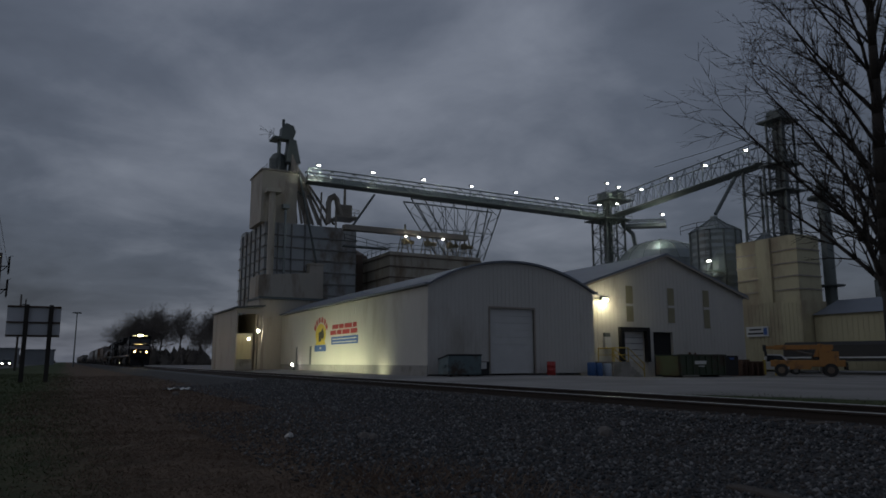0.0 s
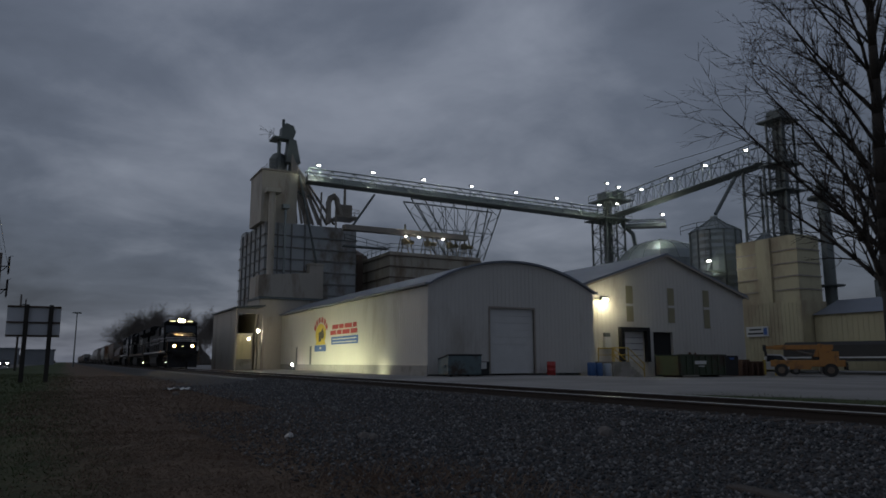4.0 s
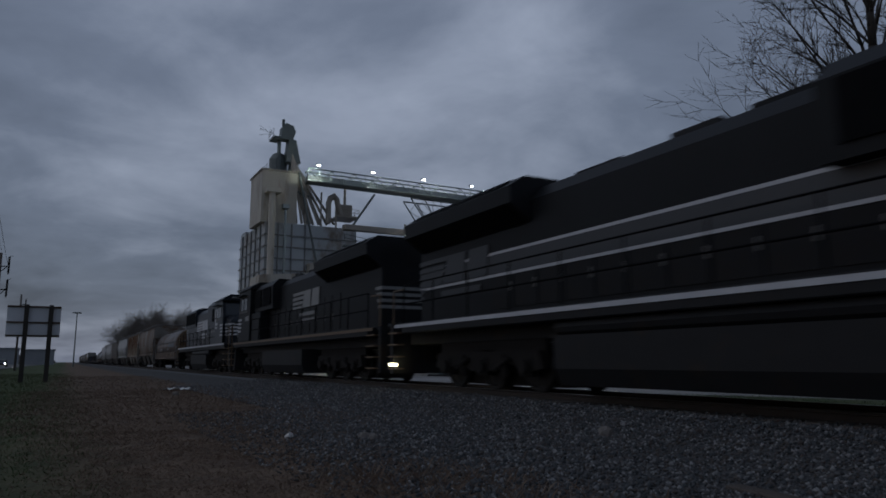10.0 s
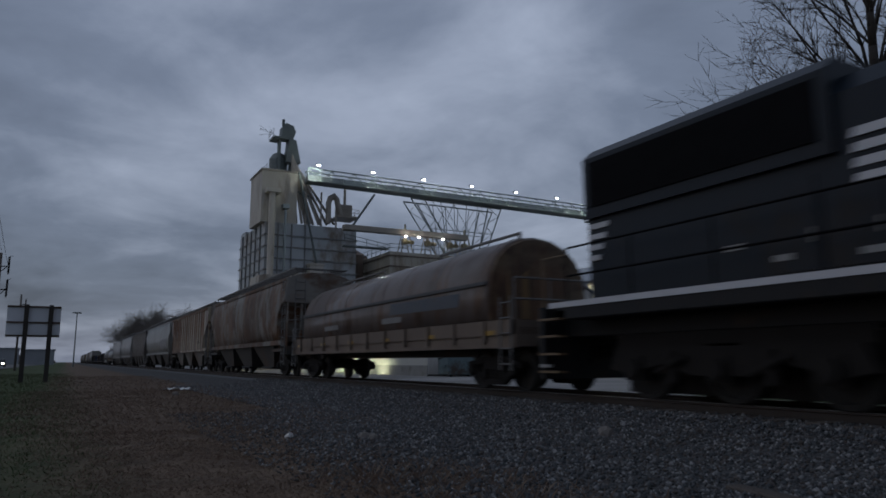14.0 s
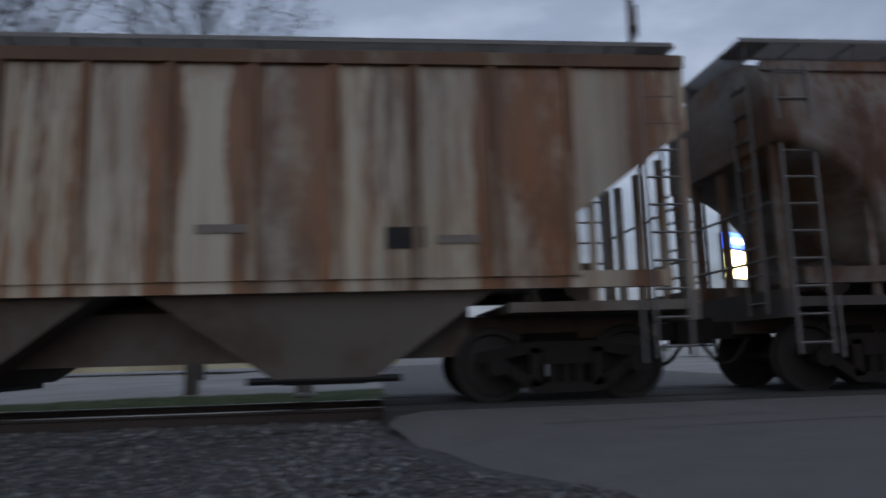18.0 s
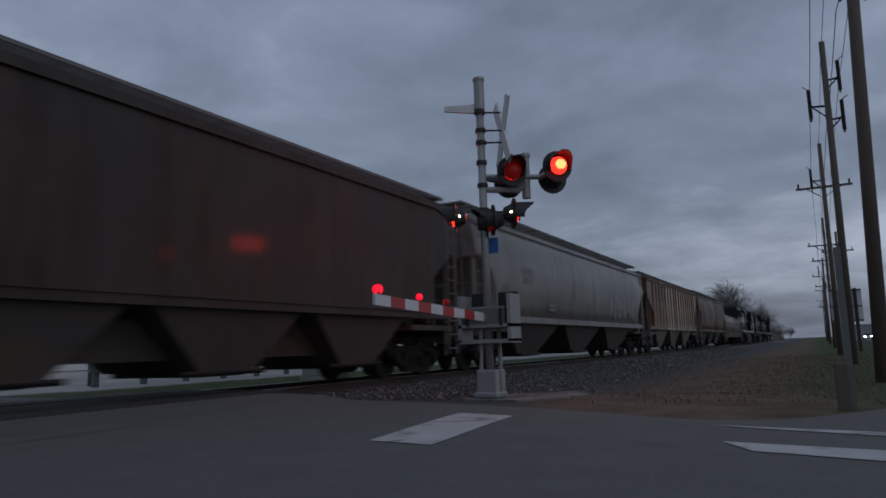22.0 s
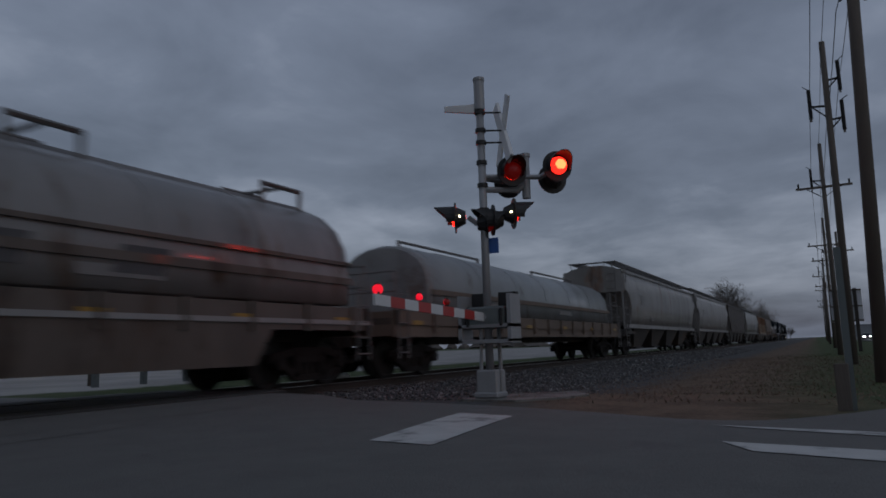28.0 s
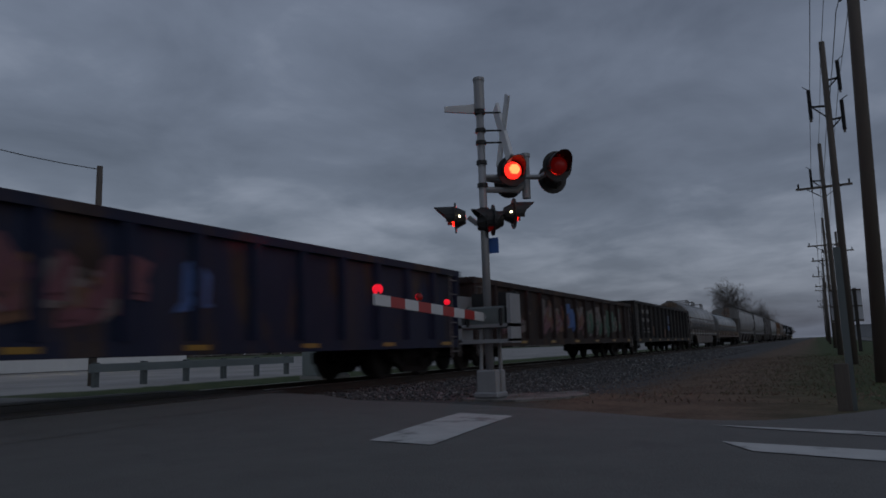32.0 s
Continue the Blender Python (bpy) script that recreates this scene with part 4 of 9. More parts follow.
def round_bin(x, y, r, eave, peak, label="corrugated galvanised round grain bin"):
    t = thing("round_bin", label, "grain bin", pose(x, y, 0), group="round grain bins")
    prof = [(r, -0.2)]
    z = 0.0
    while z < eave:
        prof += [(r, z), (r + 0.05, z + 0.4)]
        z += 0.8
    part("shell", Geo().lathe(prof + [(r, eave)], 32), GALV, t)
    h = peak - eave
    prof = [(r + 0.15, eave), (r * 0.88, eave + h * 0.42), (r * 0.66, eave + h * 0.75), (r * 0.35, eave + h * 0.95)] if "domed" in label else [(r + 0.15, eave), (r * 0.5, eave + h * 0.55)]
    part("roof", Geo().lathe(prof + [(0.4, peak), (0.4, peak + 0.3), (0.05, peak + 0.3)], 32), GALV, t)
    g = Geo()
    for i in range(16):
        a = i * math.pi / 8
        g.pipe([(q * math.cos(a), q * math.sin(a), z + 0.03) for q, z in prof[:] + [(0.4, peak)]], 0.05, 4)
    pieces("roof_rib", g, GALV_DARK, t)
    g = Geo()
    for i in range(12):
        a = i * math.pi / 6
        g.box((r + 0.05) * math.cos(a) - 0.07, (r + 0.05) * math.cos(a) + 0.07, (r + 0.05) * math.sin(a) - 0.07, (r + 0.05) * math.sin(a) + 0.07, 0, eave)
    pieces("stiffener", g, GALV_DARK, t)
    return t


towers()
_bin = round_bin(-55.9, 64.7, 2.75, 15.2, 16.8)
flood(_bin, (2.6, -4.4, 11.3))
part("lamp_bracket", Geo().box(2.0, 2.9, -4.6, -2.0, 10.2, 10.35).box(2.0, 2.9, -4.6, -2.0, 9.6, 9.7).rod((2.3, -4.3, 10.3), (2.0, -2.3, 12.6), 0.08, 6), GALV, _bin)
_ladder = ladder(1.2, -2.75, 0, 15.2, 0.5)
part("ladder", _ladder, GALV_DARK, _bin)
_g = Geo()
railing(_g, [(-2.4, -2.9, 15.0), (0.4, -3.3, 15.0), (2.6, -2.4, 15.0)], 1.0, 0.035)
part("eave_railing", _g, GALV_DARK, _bin)
round_bin(-53.0, 69.4, 3.0, 12.6, 14.8)
round_bin(-73.3, 73.6, 6.0, 14.4, 17.5, "large galvanised grain bin with a ribbed domed roof")
round_bin(-39.6, 72.6, 2.8, 8.6, 10.2)


def cream_building():
    t = thing("cream_bin_building", "cream metal bin building with horizontal bands", "building", pose(0, 0, 0))
    part("lower_wall", Geo().box(-51, -43.6, 61.6, 65.4, -0.2, 6.4), YELLOW_SIDING, t)
    part("upper_wall", Geo().box(-50.8, -43.8, 61.8, 65.2, 6.4, 12.9), YELLOW_SIDING, t)
    g = Geo()
    banded(g, -50.8, -43.8, 61.8, 65.2, 6.2, 12.9, 1.3, 0.1, 0.12)
    pieces("band", g, SPOUT, t)
    part("pilaster", Geo().box(-48.2, -46.6, 61.55, 61.8, 6.4, 12.8), YELLOW_SIDING, t)
    rb = Geo()
    ribs_wall(rb, "x", -50.9, -43.7, 61.6, 0, lambda x: 6.3, 0.4, 0.04, -1)
    pieces("wall_rib", rb, YELLOW_SIDING, t)
    l = thing("low_cream_building", "long low cream metal building with a pale roof", "building", pose(0, 0, 0))
    part("wall", Geo().box(-43.5, -14, 63.2, 70, -0.2, 5.0), YELLOW_SIDING, l)
    part("roof", Geo().prism([(62.9, 5.0), (67, 6.6), (70.5, 5.0)], "x", -43.5, -13.5), ROOFING, l)
    rb = Geo()
    ribs_wall(rb, "x", -43.3, -14.2, 63.2, 0, lambda x: 4.9, 0.5, 0.04, -1)
    pieces("wall_rib", rb, YELLOW_SIDING, l)


cream_building()
# lamplight on the bridges and bins
for p, e in (((-82.6, 25.6, 24.3), 120), ((-81.6, 34.0, 24.6), 60), ((-81.0, 41.8, 24.6), 60), ((-80.4, 49.6, 24.6), 60), ((-79.8, 57.0, 24.4), 60), ((-79.2, 64.0, 24.4), 60),
             ((-76.8, 68.4, 24.0), 90), ((-70.0, 70.6, 25.4), 70), ((-63.0, 71.4, 26.0), 70), ((-53.0, 60.2, 11.2), 70), ((-71.0, 71.0, 19.9), 190)):
    lamp("yard_light", "POINT", p, e, COOL, size=0.15)


# ---- train ----
def wheel_mesh(r=0.46):
    prof = [(0.08, -1.05), (0.08, -0.83), (r * 0.35, -0.82), (r * 0.8, -0.78), (r * 0.86, -0.83), (r, -0.82), (r, -0.755), (r * 1.06, -0.745), (r * 1.06, -0.70), (r * 0.85, -0.69), (r * 0.3, -0.72), (0.08, -0.68)]
    prof += [(a, -b) for a, b in prof[::-1]]
    return Geo().loft([[(a * math.cos(2 * math.pi * i / 22), y, a * math.sin(2 * math.pi * i / 22)) for i in range(22)] for a, y in prof])


WHEEL_STEEL = shade("dark_wheel_steel", (0.016, 0.014, 0.012), (0.010, 0.009, 0.008), 0.7, 0.1, 2, 20, 0.2)
TRUCK_STEEL = shade("grimy_truck_steel", (0.018, 0.015, 0.013), (0.011, 0.0095, 0.0085), 0.85, 0.0, 2, 25, 0.3, spec=0.2)
WHEELSET = wheel_mesh().mesh("wheelset", WHEEL_STEEL)
LOCO_WHEELSET = wheel_mesh(0.52).mesh("wheelset", WHEEL_STEEL)


def _side(s):
    """Cast side frame of a freight truck: a bow with a spring window."""
    y0, y1 = sorted((s * 0.93, s * 1.08))
    g = Geo()
    g.prism([(-1.12, 0.62), (-0.42, 0.74), (0.42, 0.74), (1.12, 0.62), (1.12, 0.48), (0.45, 0.60), (-0.45, 0.60), (-1.12, 0.48)], "y", y0, y1)
    g.prism([(-1.0, 0.52), (-0.80, 0.55), (-0.34, 0.24), (0.34, 0.24), (0.80, 0.55), (1.0, 0.52), (0.42, 0.12), (-0.42, 0.12)], "y", y0, y1)
    g.box(-0.46, -0.32, y0, y1, 0.2, 0.66).box(0.32, 0.46, y0, y1, 0.2, 0.66)
    for x in (-0.16, 0.0, 0.16):
        g.rod((x, s * 1.0, 0.24), (x, s * 1.0, 0.46), 0.07, 8)
    g.box(-0.3, 0.3, y0, y1 + 0.02, 0.46, 0.60)
    for x in (-0.88, 0.88):
        g.rod((x, s * 0.9, 0.46), (x, s * 1.16, 0.46), 0.13, 10)
    return g


SIDE_L, SIDE_R = _side(-1).mesh("side_frame", TRUCK_STEEL), _side(1).mesh("side_frame", TRUCK_STEEL)
BOLSTER = Geo().box(-0.2, 0.2, -1.0, 1.0, 0.46, 0.72).box(-0.35, 0.35, -0.4, 0.4, 0.7, 0.86).mesh("truck", TRUCK_STEEL)


def _side3(s):
    y0, y1 = sorted((s * 0.98, s * 1.14))
    g = Geo()
    g.prism([(-2.35, 0.50), (-2.2, 0.86), (2.2, 0.86), (2.35, 0.50), (1.9, 0.42), (1.1, 0.60), (0.55, 0.42), (-0.55, 0.42), (-1.1, 0.60), (-1.9, 0.42)], "y", y0, y1)
    for x in (-1.75, 0, 1.75):
        g.box(x - 0.2, x + 0.2, y0 - 0.03, y1 + 0.03, 0.32, 0.72)
        g.rod((x, s * 0.9, 0.52), (x, s * 1.26, 0.52), 0.16, 10)
    for x in (-0.9, 0.9):
        g.rod((x, s * 1.12, 0.3), (x, s * 1.12, 0.8), 0.1, 8)
        g.rod((x - 0.3, s * 1.2, 0.45), (x + 0.3, s * 1.2, 0.7), 0.05, 6)
    return g


SIDE3_L, SIDE3_R = _side3(-1).mesh("side_frame", TRUCK_STEEL), _side3(1).mesh("side_frame", TRUCK_STEEL)
BOLSTER3 = Geo().box(-2.45, 2.45, -0.62, 0.62, 0.10, 0.98).box(-0.3, 0.3, -1.0, 1.0, 0.6, 0.9).mesh("truck", TRUCK_STEEL)

PLATE3 = Geo().box(-2.3, 2.3, -0.03, 0.03, 0.62, 1.1).mesh("frame_plate", TRUCK_STEEL)


def truck(car, x):
    b = part("truck", BOLSTER, TRUCK_STEEL, car, at=pose(x, 0, 0))
    part("side_frame", SIDE_L, None, b)
    part("side_frame", SIDE_R, None, b)
    for dx in (-0.88, 0.88):
        part("wheelset", WHEELSET, None, b, at=pose(dx, 0, 0.46))


def truck3(car, x):
    b = part("truck", BOLSTER3, TRUCK_STEEL, car, at=pose(x, 0, 0))
    for y in (-0.97, 0.97):
        part("frame_plate", PLATE3, None, b, at=pose(0, y, 0))
    part("side_frame", SIDE3_L, None, b)
    part("side_frame", SIDE3_R, None, b)
    for dx in (-1.75, 0, 1.75):
        part("wheelset", LOCO_WHEELSET, None, b, at=pose(dx, 0, 0.52))


COUPLER = Geo().box(-0.6, 0.0, -0.1, 0.1, 0.72, 0.96).box(-0.12, 0.16, -0.18, 0.14, 0.66, 1.02).box(0.08, 0.2, -0.14, 0.0, 0.68, 1.0)
for _i in range(7):
    COUPLER.rod((-0.5 + 0.1 * _i, 0.35, 0.72 - 0.34 * math.sin(math.pi * _i / 7)), (-0.4 + 0.1 * _i, 0.35, 0.72 - 0.34 * math.sin(math.pi * (_i + 1) / 7)), 0.028, 6)
COUPLER = COUPLER.mesh("coupler", TRUCK_STEEL)


def couplers(car, half):
    part("coupler", COUPLER, None, car, at=pose(half - 0.15, 0, 0))
    part("coupler", COUPLER, None, car, at=pose(-half + 0.15, 0, 0, 0, 0, 180))


def rusty(name, paint, paint2, rust, amount, streak=0.16, panel=0.0, rough=0.65, soft=0.0, coat=0.35, ribs=None, blotch=0.45, tone=2.2, zone=None):
    """Car paint with vertical rust streaks, blotches and faded panels."""
    m = bpy.data.materials.new(name)
    m.use_nodes = True
    n, l = m.node_tree.nodes, m.node_tree.links
    p = n["Principled BSDF"]
    p.inputs["Roughness"].default_value = rough
    p.inputs["Specular IOR Level"].default_value = 0.3
    p.inputs["Coat Weight"].default_value, p.inputs["Coat Roughness"].default_value = coat, 0.13
    co = n.new("ShaderNodeTexCoord")

    def tex(scale, st, detail=6, rgh=0.6, loc=(0, 0, 0)):
        mp, t = n.new("ShaderNodeMapping"), n.new("ShaderNodeTexNoise")
        mp.inputs["Scale"].default_value, mp.inputs["Location"].default_value = st, loc
        t.inputs["Scale"].default_value, t.inputs["Detail"].default_value, t.inputs["Roughness"].default_value = scale, detail, rgh
        l.new(co.outputs["Object"], mp.inputs[0])
        l.new(mp.outputs[0], t.inputs["Vector"])
        return t.outputs["Fac"]

    def ramp(src, a, b):
        r = n.new("ShaderNodeMapRange")
        r.interpolation_type = "SMOOTHSTEP"
        r.inputs["From Min"].default_value, r.inputs["From Max"].default_value = a, b
        l.new(src, r.inputs[0])
        return r.outputs[0]

    def blend(fac, a, b):
        k = n.new("ShaderNodeMix")
        k.data_type = "RGBA"
        l.new(fac, k.inputs[0])
        for i, s in ((6, a), (7, b)):
            if isinstance(s, tuple):
                k.inputs[i].default_value = (*s, 1)
            else:
                l.new(s, k.inputs[i])
        return k.outputs[2]

    base = blend(ramp(tex(0.6, (1, 1, 1)), 0.35, 0.65), paint, paint2)
    if panel:
        base = blend(ramp(tex(0.55, (1, 0.2, 0.02), 1, 0.3, (3, 0, 0)), 0.52, 0.56), base, tuple(min(0.8, c * panel) for c in paint2))
    dark = tuple(c * 0.45 for c in rust)
    rc = blend(ramp(tex(tone, (1, 1, 0.4), 8, 0.7), 0.4, 0.62), rust, dark)
    c = 0.66 - 0.34 * amount
    a = ramp(tex(1.3, (1.2, 0.3, streak), 8, 0.62, (5, 1, 2)), c - 0.04 - soft, c + 0.07 + soft)
    b2 = ramp(tex(blotch, (1, 0.3, 0.8), 9, 0.7, (1, 7, 4)), c - soft, c + 0.09 + soft)
    mx = n.new("ShaderNodeMath")
    mx.operation = "MAXIMUM"
    l.new(a, mx.inputs[0])
    l.new(b2, mx.inputs[1])
    fac = mx.outputs[0]
    if ribs:
        # rust runs down beside every post of the side
        def op(kind, x, y):
            k = n.new("ShaderNodeMath")
            k.operation = kind
            for i, s in enumerate((x, y)):
                if isinstance(s, float):
                    k.inputs[i].default_value = s
                else:
                    l.new(s, k.inputs[i])
            return k.outputs[0]
        sx = n.new("ShaderNodeSeparateXYZ")
        l.new(co.outputs["Object"], sx.inputs[0])
        u = op("DIVIDE", op("ADD", sx.outputs["X"], -ribs[0] + 0.06), ribs[1])
        off = op("ABSOLUTE", op("SUBTRACT", u, op("ROUND", u, 0.0)), 0.0)
        def chance(x, seed):
            k = n.new("ShaderNodeTexWhiteNoise")
            k.noise_dimensions = "1D"
            l.new(op("ADD", x, seed), k.inputs["W"])
            return k.outputs["Value"]
        post = op("ROUND", u, 0.0)
        wide = op("MULTIPLY", chance(post, 11.3), op("MULTIPLY", tex(1.1, (0.8, 0.3, 0.45), 5, 0.65, (2, 2, 8)), 0.46))
        line = ramp(op("SUBTRACT", op("ADD", wide, 0.03), off), 0.0, 0.07)
        drips = ramp(tex(3.4, (1.6, 0.3, 0.16), 8, 0.68, (4, 9, 1)), 0.42, 0.60)
        worn = op("MULTIPLY", ramp(chance(op("FLOOR", u, 0.0), 4.7), 0.28, 0.85), drips)
        bare = op("MULTIPLY", ramp(chance(op("FLOOR", u, 0.0), 29.1), 0.86, 0.90), ramp(tex(1.4, (0.8, 0.3, 0.35), 7, 0.65, (8, 1, 3)), 0.32, 0.56))
        fac = op("MAXIMUM", op("MULTIPLY", fac, 0.45), op("MAXIMUM", line, op("MAXIMUM", worn, bare)))
        if zone:
            # the rear panels have lost most of their paint
            ragged = op("ADD", sx.outputs["X"], op("MULTIPLY", tex(1.2, (1, 0.3, 0.2), 5, 0.6, (6, 2, 2)), 1.6))
            patchy = ramp(tex(0.9, (1.3, 0.3, 0.3), 8, 0.68, (3, 5, 7)), 0.22, 0.42)
            bare2 = op("MULTIPLY", op("SUBTRACT", 1.0, ramp(ragged, zone - 0.2, zone + 0.25)), patchy)
            lone = op("MULTIPLY", op("MULTIPLY", ramp(sx.outputs["X"], -0.66, -0.56), op("SUBTRACT", 1.0, ramp(sx.outputs["X"], 0.24, 0.34))), patchy)
            rc = blend(bare2, rc, blend(ramp(tex(0.8, (1, 0.3, 0.5), 7, 0.7, (2, 3, 1)), 0.42, 0.6), tuple(c * 0.72 for c in rust), tuple(c * 0.3 for c in rust)))
            fac = op("MAXIMUM", fac, op("MAXIMUM", bare2, lone))
    col = blend(fac, base, rc)
    grime = ramp(tex(0.9, (1, 1, 0.15), 6, 0.6, (9, 3, 1)), 0.45, 0.8)
    g2 = n.new("ShaderNodeMath")
    g2.operation = "MULTIPLY"
    g2.inputs[1].default_value = 0.5
    l.new(grime, g2.inputs[0])
    col = blend(g2.outputs[0], col, (0.05, 0.042, 0.036))
    l.new(col, p.inputs["Base Color"])
    bp = n.new("ShaderNodeBump")
    bp.inputs["Strength"].default_value, bp.inputs["Distance"].default_value = 0.2, 0.02
    l.new(tex(18, (1, 1, 1)), bp.inputs["Height"])
    l.new(bp.outputs[0], p.inputs["Normal"])
    return m


def hopper_car(name, label, length, paint, style, eave=4.2, bays=3, under=None, bars=True, tag=None, posts=None):
    """Covered hopper. style: ribbed (flat sides with posts) or round (smooth bulged sides)."""
    under = under or UNDER
    car = thing(name, label, "freight car", group="cars of the train")
    H = length / 2 - 0.55
    sill = 1.5
    W = 1.53
    rings = []
    slope_h = 2.35 if style == "ribbed" else 2.55
    ins = 2.5
    if style == "ribbed":
        ins = 1.5
        stations = [(-H, 3.3), (-H + 1.45, 2.25), (-H + ins, sill), (H - ins, sill), (H - 1.45, 2.25), (H, 3.3)]
    else:
        stations = []
        for i in range(8):
            a = i / 7
            stations.append((-H + 1.45 * math.sin(a * math.pi / 2), 3.15 - (3.15 - sill) * (1 - math.cos(a * math.pi / 2))))
        stations += [(-x, z) for x, z in stations[::-1]]
    for x, zb in stations:
        if style == "ribbed":
            side = [(-W, zb), (-W, eave), (-W + 0.12, eave + 0.08), (-0.5, eave + 0.32), (0.5, eave + 0.32), (W - 0.12, eave + 0.08), (W, eave), (W, zb)]
        else:
            k = 6
            side = []
            for i in range(k + 1):
                f = i / k
                zz = zb + (eave - zb) * f
                b = 1.40 + 0.17 * math.sin(math.pi * min(1, max(0, (zz - sill) / (eave - sill)))) ** 0.8
                side.append((-b, zz))
            side += [(-1.05, eave + 0.16), (-0.45, eave + 0.28)]
            side += [(-y, z) for y, z in side[::-1]]
        rings.append([(x, y, z) for y, z in side])
    body = part("body", Geo().loft(rings), paint, car, smooth=False)
    if style == "round":
        body.data.polygons.foreach_set("use_smooth", [len(p.vertices) == 4 for p in body.data.polygons])
    # side sill and top chord
    pieces("side_sill", Geo().box(-H + 0.3, H - 0.3, -1.50, -1.34, sill - 0.14, sill + 0.06).box(-H + 0.3, H - 0.3, 1.34, 1.50, sill - 0.14, sill + 0.06), paint, car)
    if style == "ribbed":
        k = int((2 * H - 2 * ins) / 0.94)
        deep = 0.05 if posts else 0.012
        post = Geo().prism([(-0.06, 0), (0.06, 0), (0.04, -deep), (-0.04, -deep)], "z", 0, eave - sill).mesh("side_post", posts or paint)
        for i in range(k + 1):
            x = -H + ins + (2 * H - 2 * ins) * i / k
            part("side_post", post, None, car, at=pose(x, -W, sill))
            part("side_post", post, None, car, at=pose(x, W, sill, 0, 0, 180))
        pieces("top_chord", Geo().box(-H, H, -W - 0.06, -W, eave - 0.12, eave + 0.04).box(-H, H, W, W + 0.06, eave - 0.12, eave + 0.04), posts or paint, car)
    else:
        pieces("top_chord", Geo().box(-H, H, -1.46, -1.36, eave - 0.08, eave + 0.05).box(-H, H, 1.36, 1.46, eave - 0.08, eave + 0.05), paint, car)
    # hopper bays
    span = 2 * H - 4.4
    for i in range(bays):
        c = -span / 2 + span * (i + 0.5) / bays
        w = span / bays / 2
        bay = part("hopper_bay", Geo().loft([[(c + sx * w * 0.96, sy * 1.38, sill) for sx, sy in ((-1, -1), (1, -1), (1, 1), (-1, 1))],
                                             [(c + sx * (0.6 if style == "ribbed" else 0.85), sy * (1.15 if style == "ribbed" else 1.0), 0.38) for sx, sy in ((-1, -1), (1, -1), (1, 1), (-1, 1))]]), under, car)
        part("outlet_gate", Geo().box(c - 0.5, c + 0.5, -1.0, 1.0, 0.30, 0.42).rod((c - 0.9, -1.1, 0.36), (c + 0.9, -1.1, 0.36), 0.05, 6), BLACK_STEEL, bay)
    part("centre_sill", Geo().box(-H, H, -0.2, 0.2, 0.78, 1.1), under, car)
    if style == "ribbed":
        part("sill_hood", Geo().prism([(-0.75, 0.58), (0.75, 0.58), (0.75, 1.2), (0, sill - 0.02), (-0.75, 1.2)], "x", -span / 2 + 0.5, span / 2 - 0.5), under, car)
    for s in (-1, 1):
        # end platform, slope supports, ladders and grab irons
        g = Geo().box(min(s * H, s * (H - 2.3)), max(s * H, s * (H - 2.3)), -1.45, 1.45, 1.08, 1.2).box(min(s * H, s * (H - 0.1)), max(s * H, s * (H - 0.1)), -1.5, 1.5, 0.95, 1.3)
        part("end_platform", g, under, car)
        for y in (-0.8, 0.0, 0.8):
            part("end_post", Geo().box(min(s * (H - 0.14), s * (H - 0.04)), max(s * (H - 0.14), s * (H - 0.04)), y - 0.05, y + 0.05, 1.2, 3.1), paint, car)
        for y in (-1.46, 1.40):
            part("corner_post", Geo().box(min(s * (H - 0.12), s * H), max(s * (H - 0.12), s * H), y, y + 0.06, 0.95, 3.2), paint, car)
            part("slope_post", Geo().box(min(s * (H - 1.3), s * (H - 1.2)), max(s * (H - 1.3), s * (H - 1.2)), y, y + 0.06, 1.2, 2.4), paint, car)
        for y in (-1.52, 1.52):
            part("ladder", ladder(s * (H - 0.34), y, 0.5, eave, 0.44), STEEL_GREY, car)
        part("ladder", ladder(s * (H + 0.02), -0.9, 1.0, eave, 0.44, "y"), STEEL_GREY, car)
        g = Geo()
        for z in (1.7, 2.4):
            g.rod((s * (H - 0.02), -1.4, z), (s * (H - 0.02), 1.4, z), 0.02, 4)
        g.rod((s * (H - 0.7), -1.48, 1.2), (s * (H - 0.7), -1.48, 0.45), 0.02, 4)
        part("grab_iron", g, STEEL_GREY, car)
        part("brake_gear" if s < 0 else "reservoir", Geo().rod((s * (H - 1.2), -0.7, 1.5), (s * (H - 1.2), 0.7, 1.5), 0.26, 10), under, car)
        truck(car, s * (H - 1.55))
    # roof hatches and running board
    k = 8
    for i in range(k):
        x = -H + 1.0 + (2 * H - 2.0) * (i + 0.5) / k
        part("hatch_cover", Geo().box(x - 0.7, x + 0.7, -0.36, 0.36, eave + 0.28, eave + 0.40), under, car)
    rb = Geo()
    zb, ya, yb = (eave + 0.40, 0.62, 1.10) if style == "ribbed" else (eave + 0.46, 0.62, 1.16)
    k = int((yb - ya) / 0.036)
    for sg in (-1, 1):
        for i in range(k + 1):
            y = sg * (ya + (yb - ya) * i / k)
            rb.box(-H - 0.1, H + 0.1, y - 0.006, y + 0.006, zb - 0.014, zb)
        for y in (ya - 0.02, yb):
            rb.box(-H - 0.1, H + 0.1, min(sg * y, sg * (y + 0.02)), max(sg * y, sg * (y + 0.02)), zb - 0.035, zb + 0.025)
    kk = int(2 * H / 0.75)
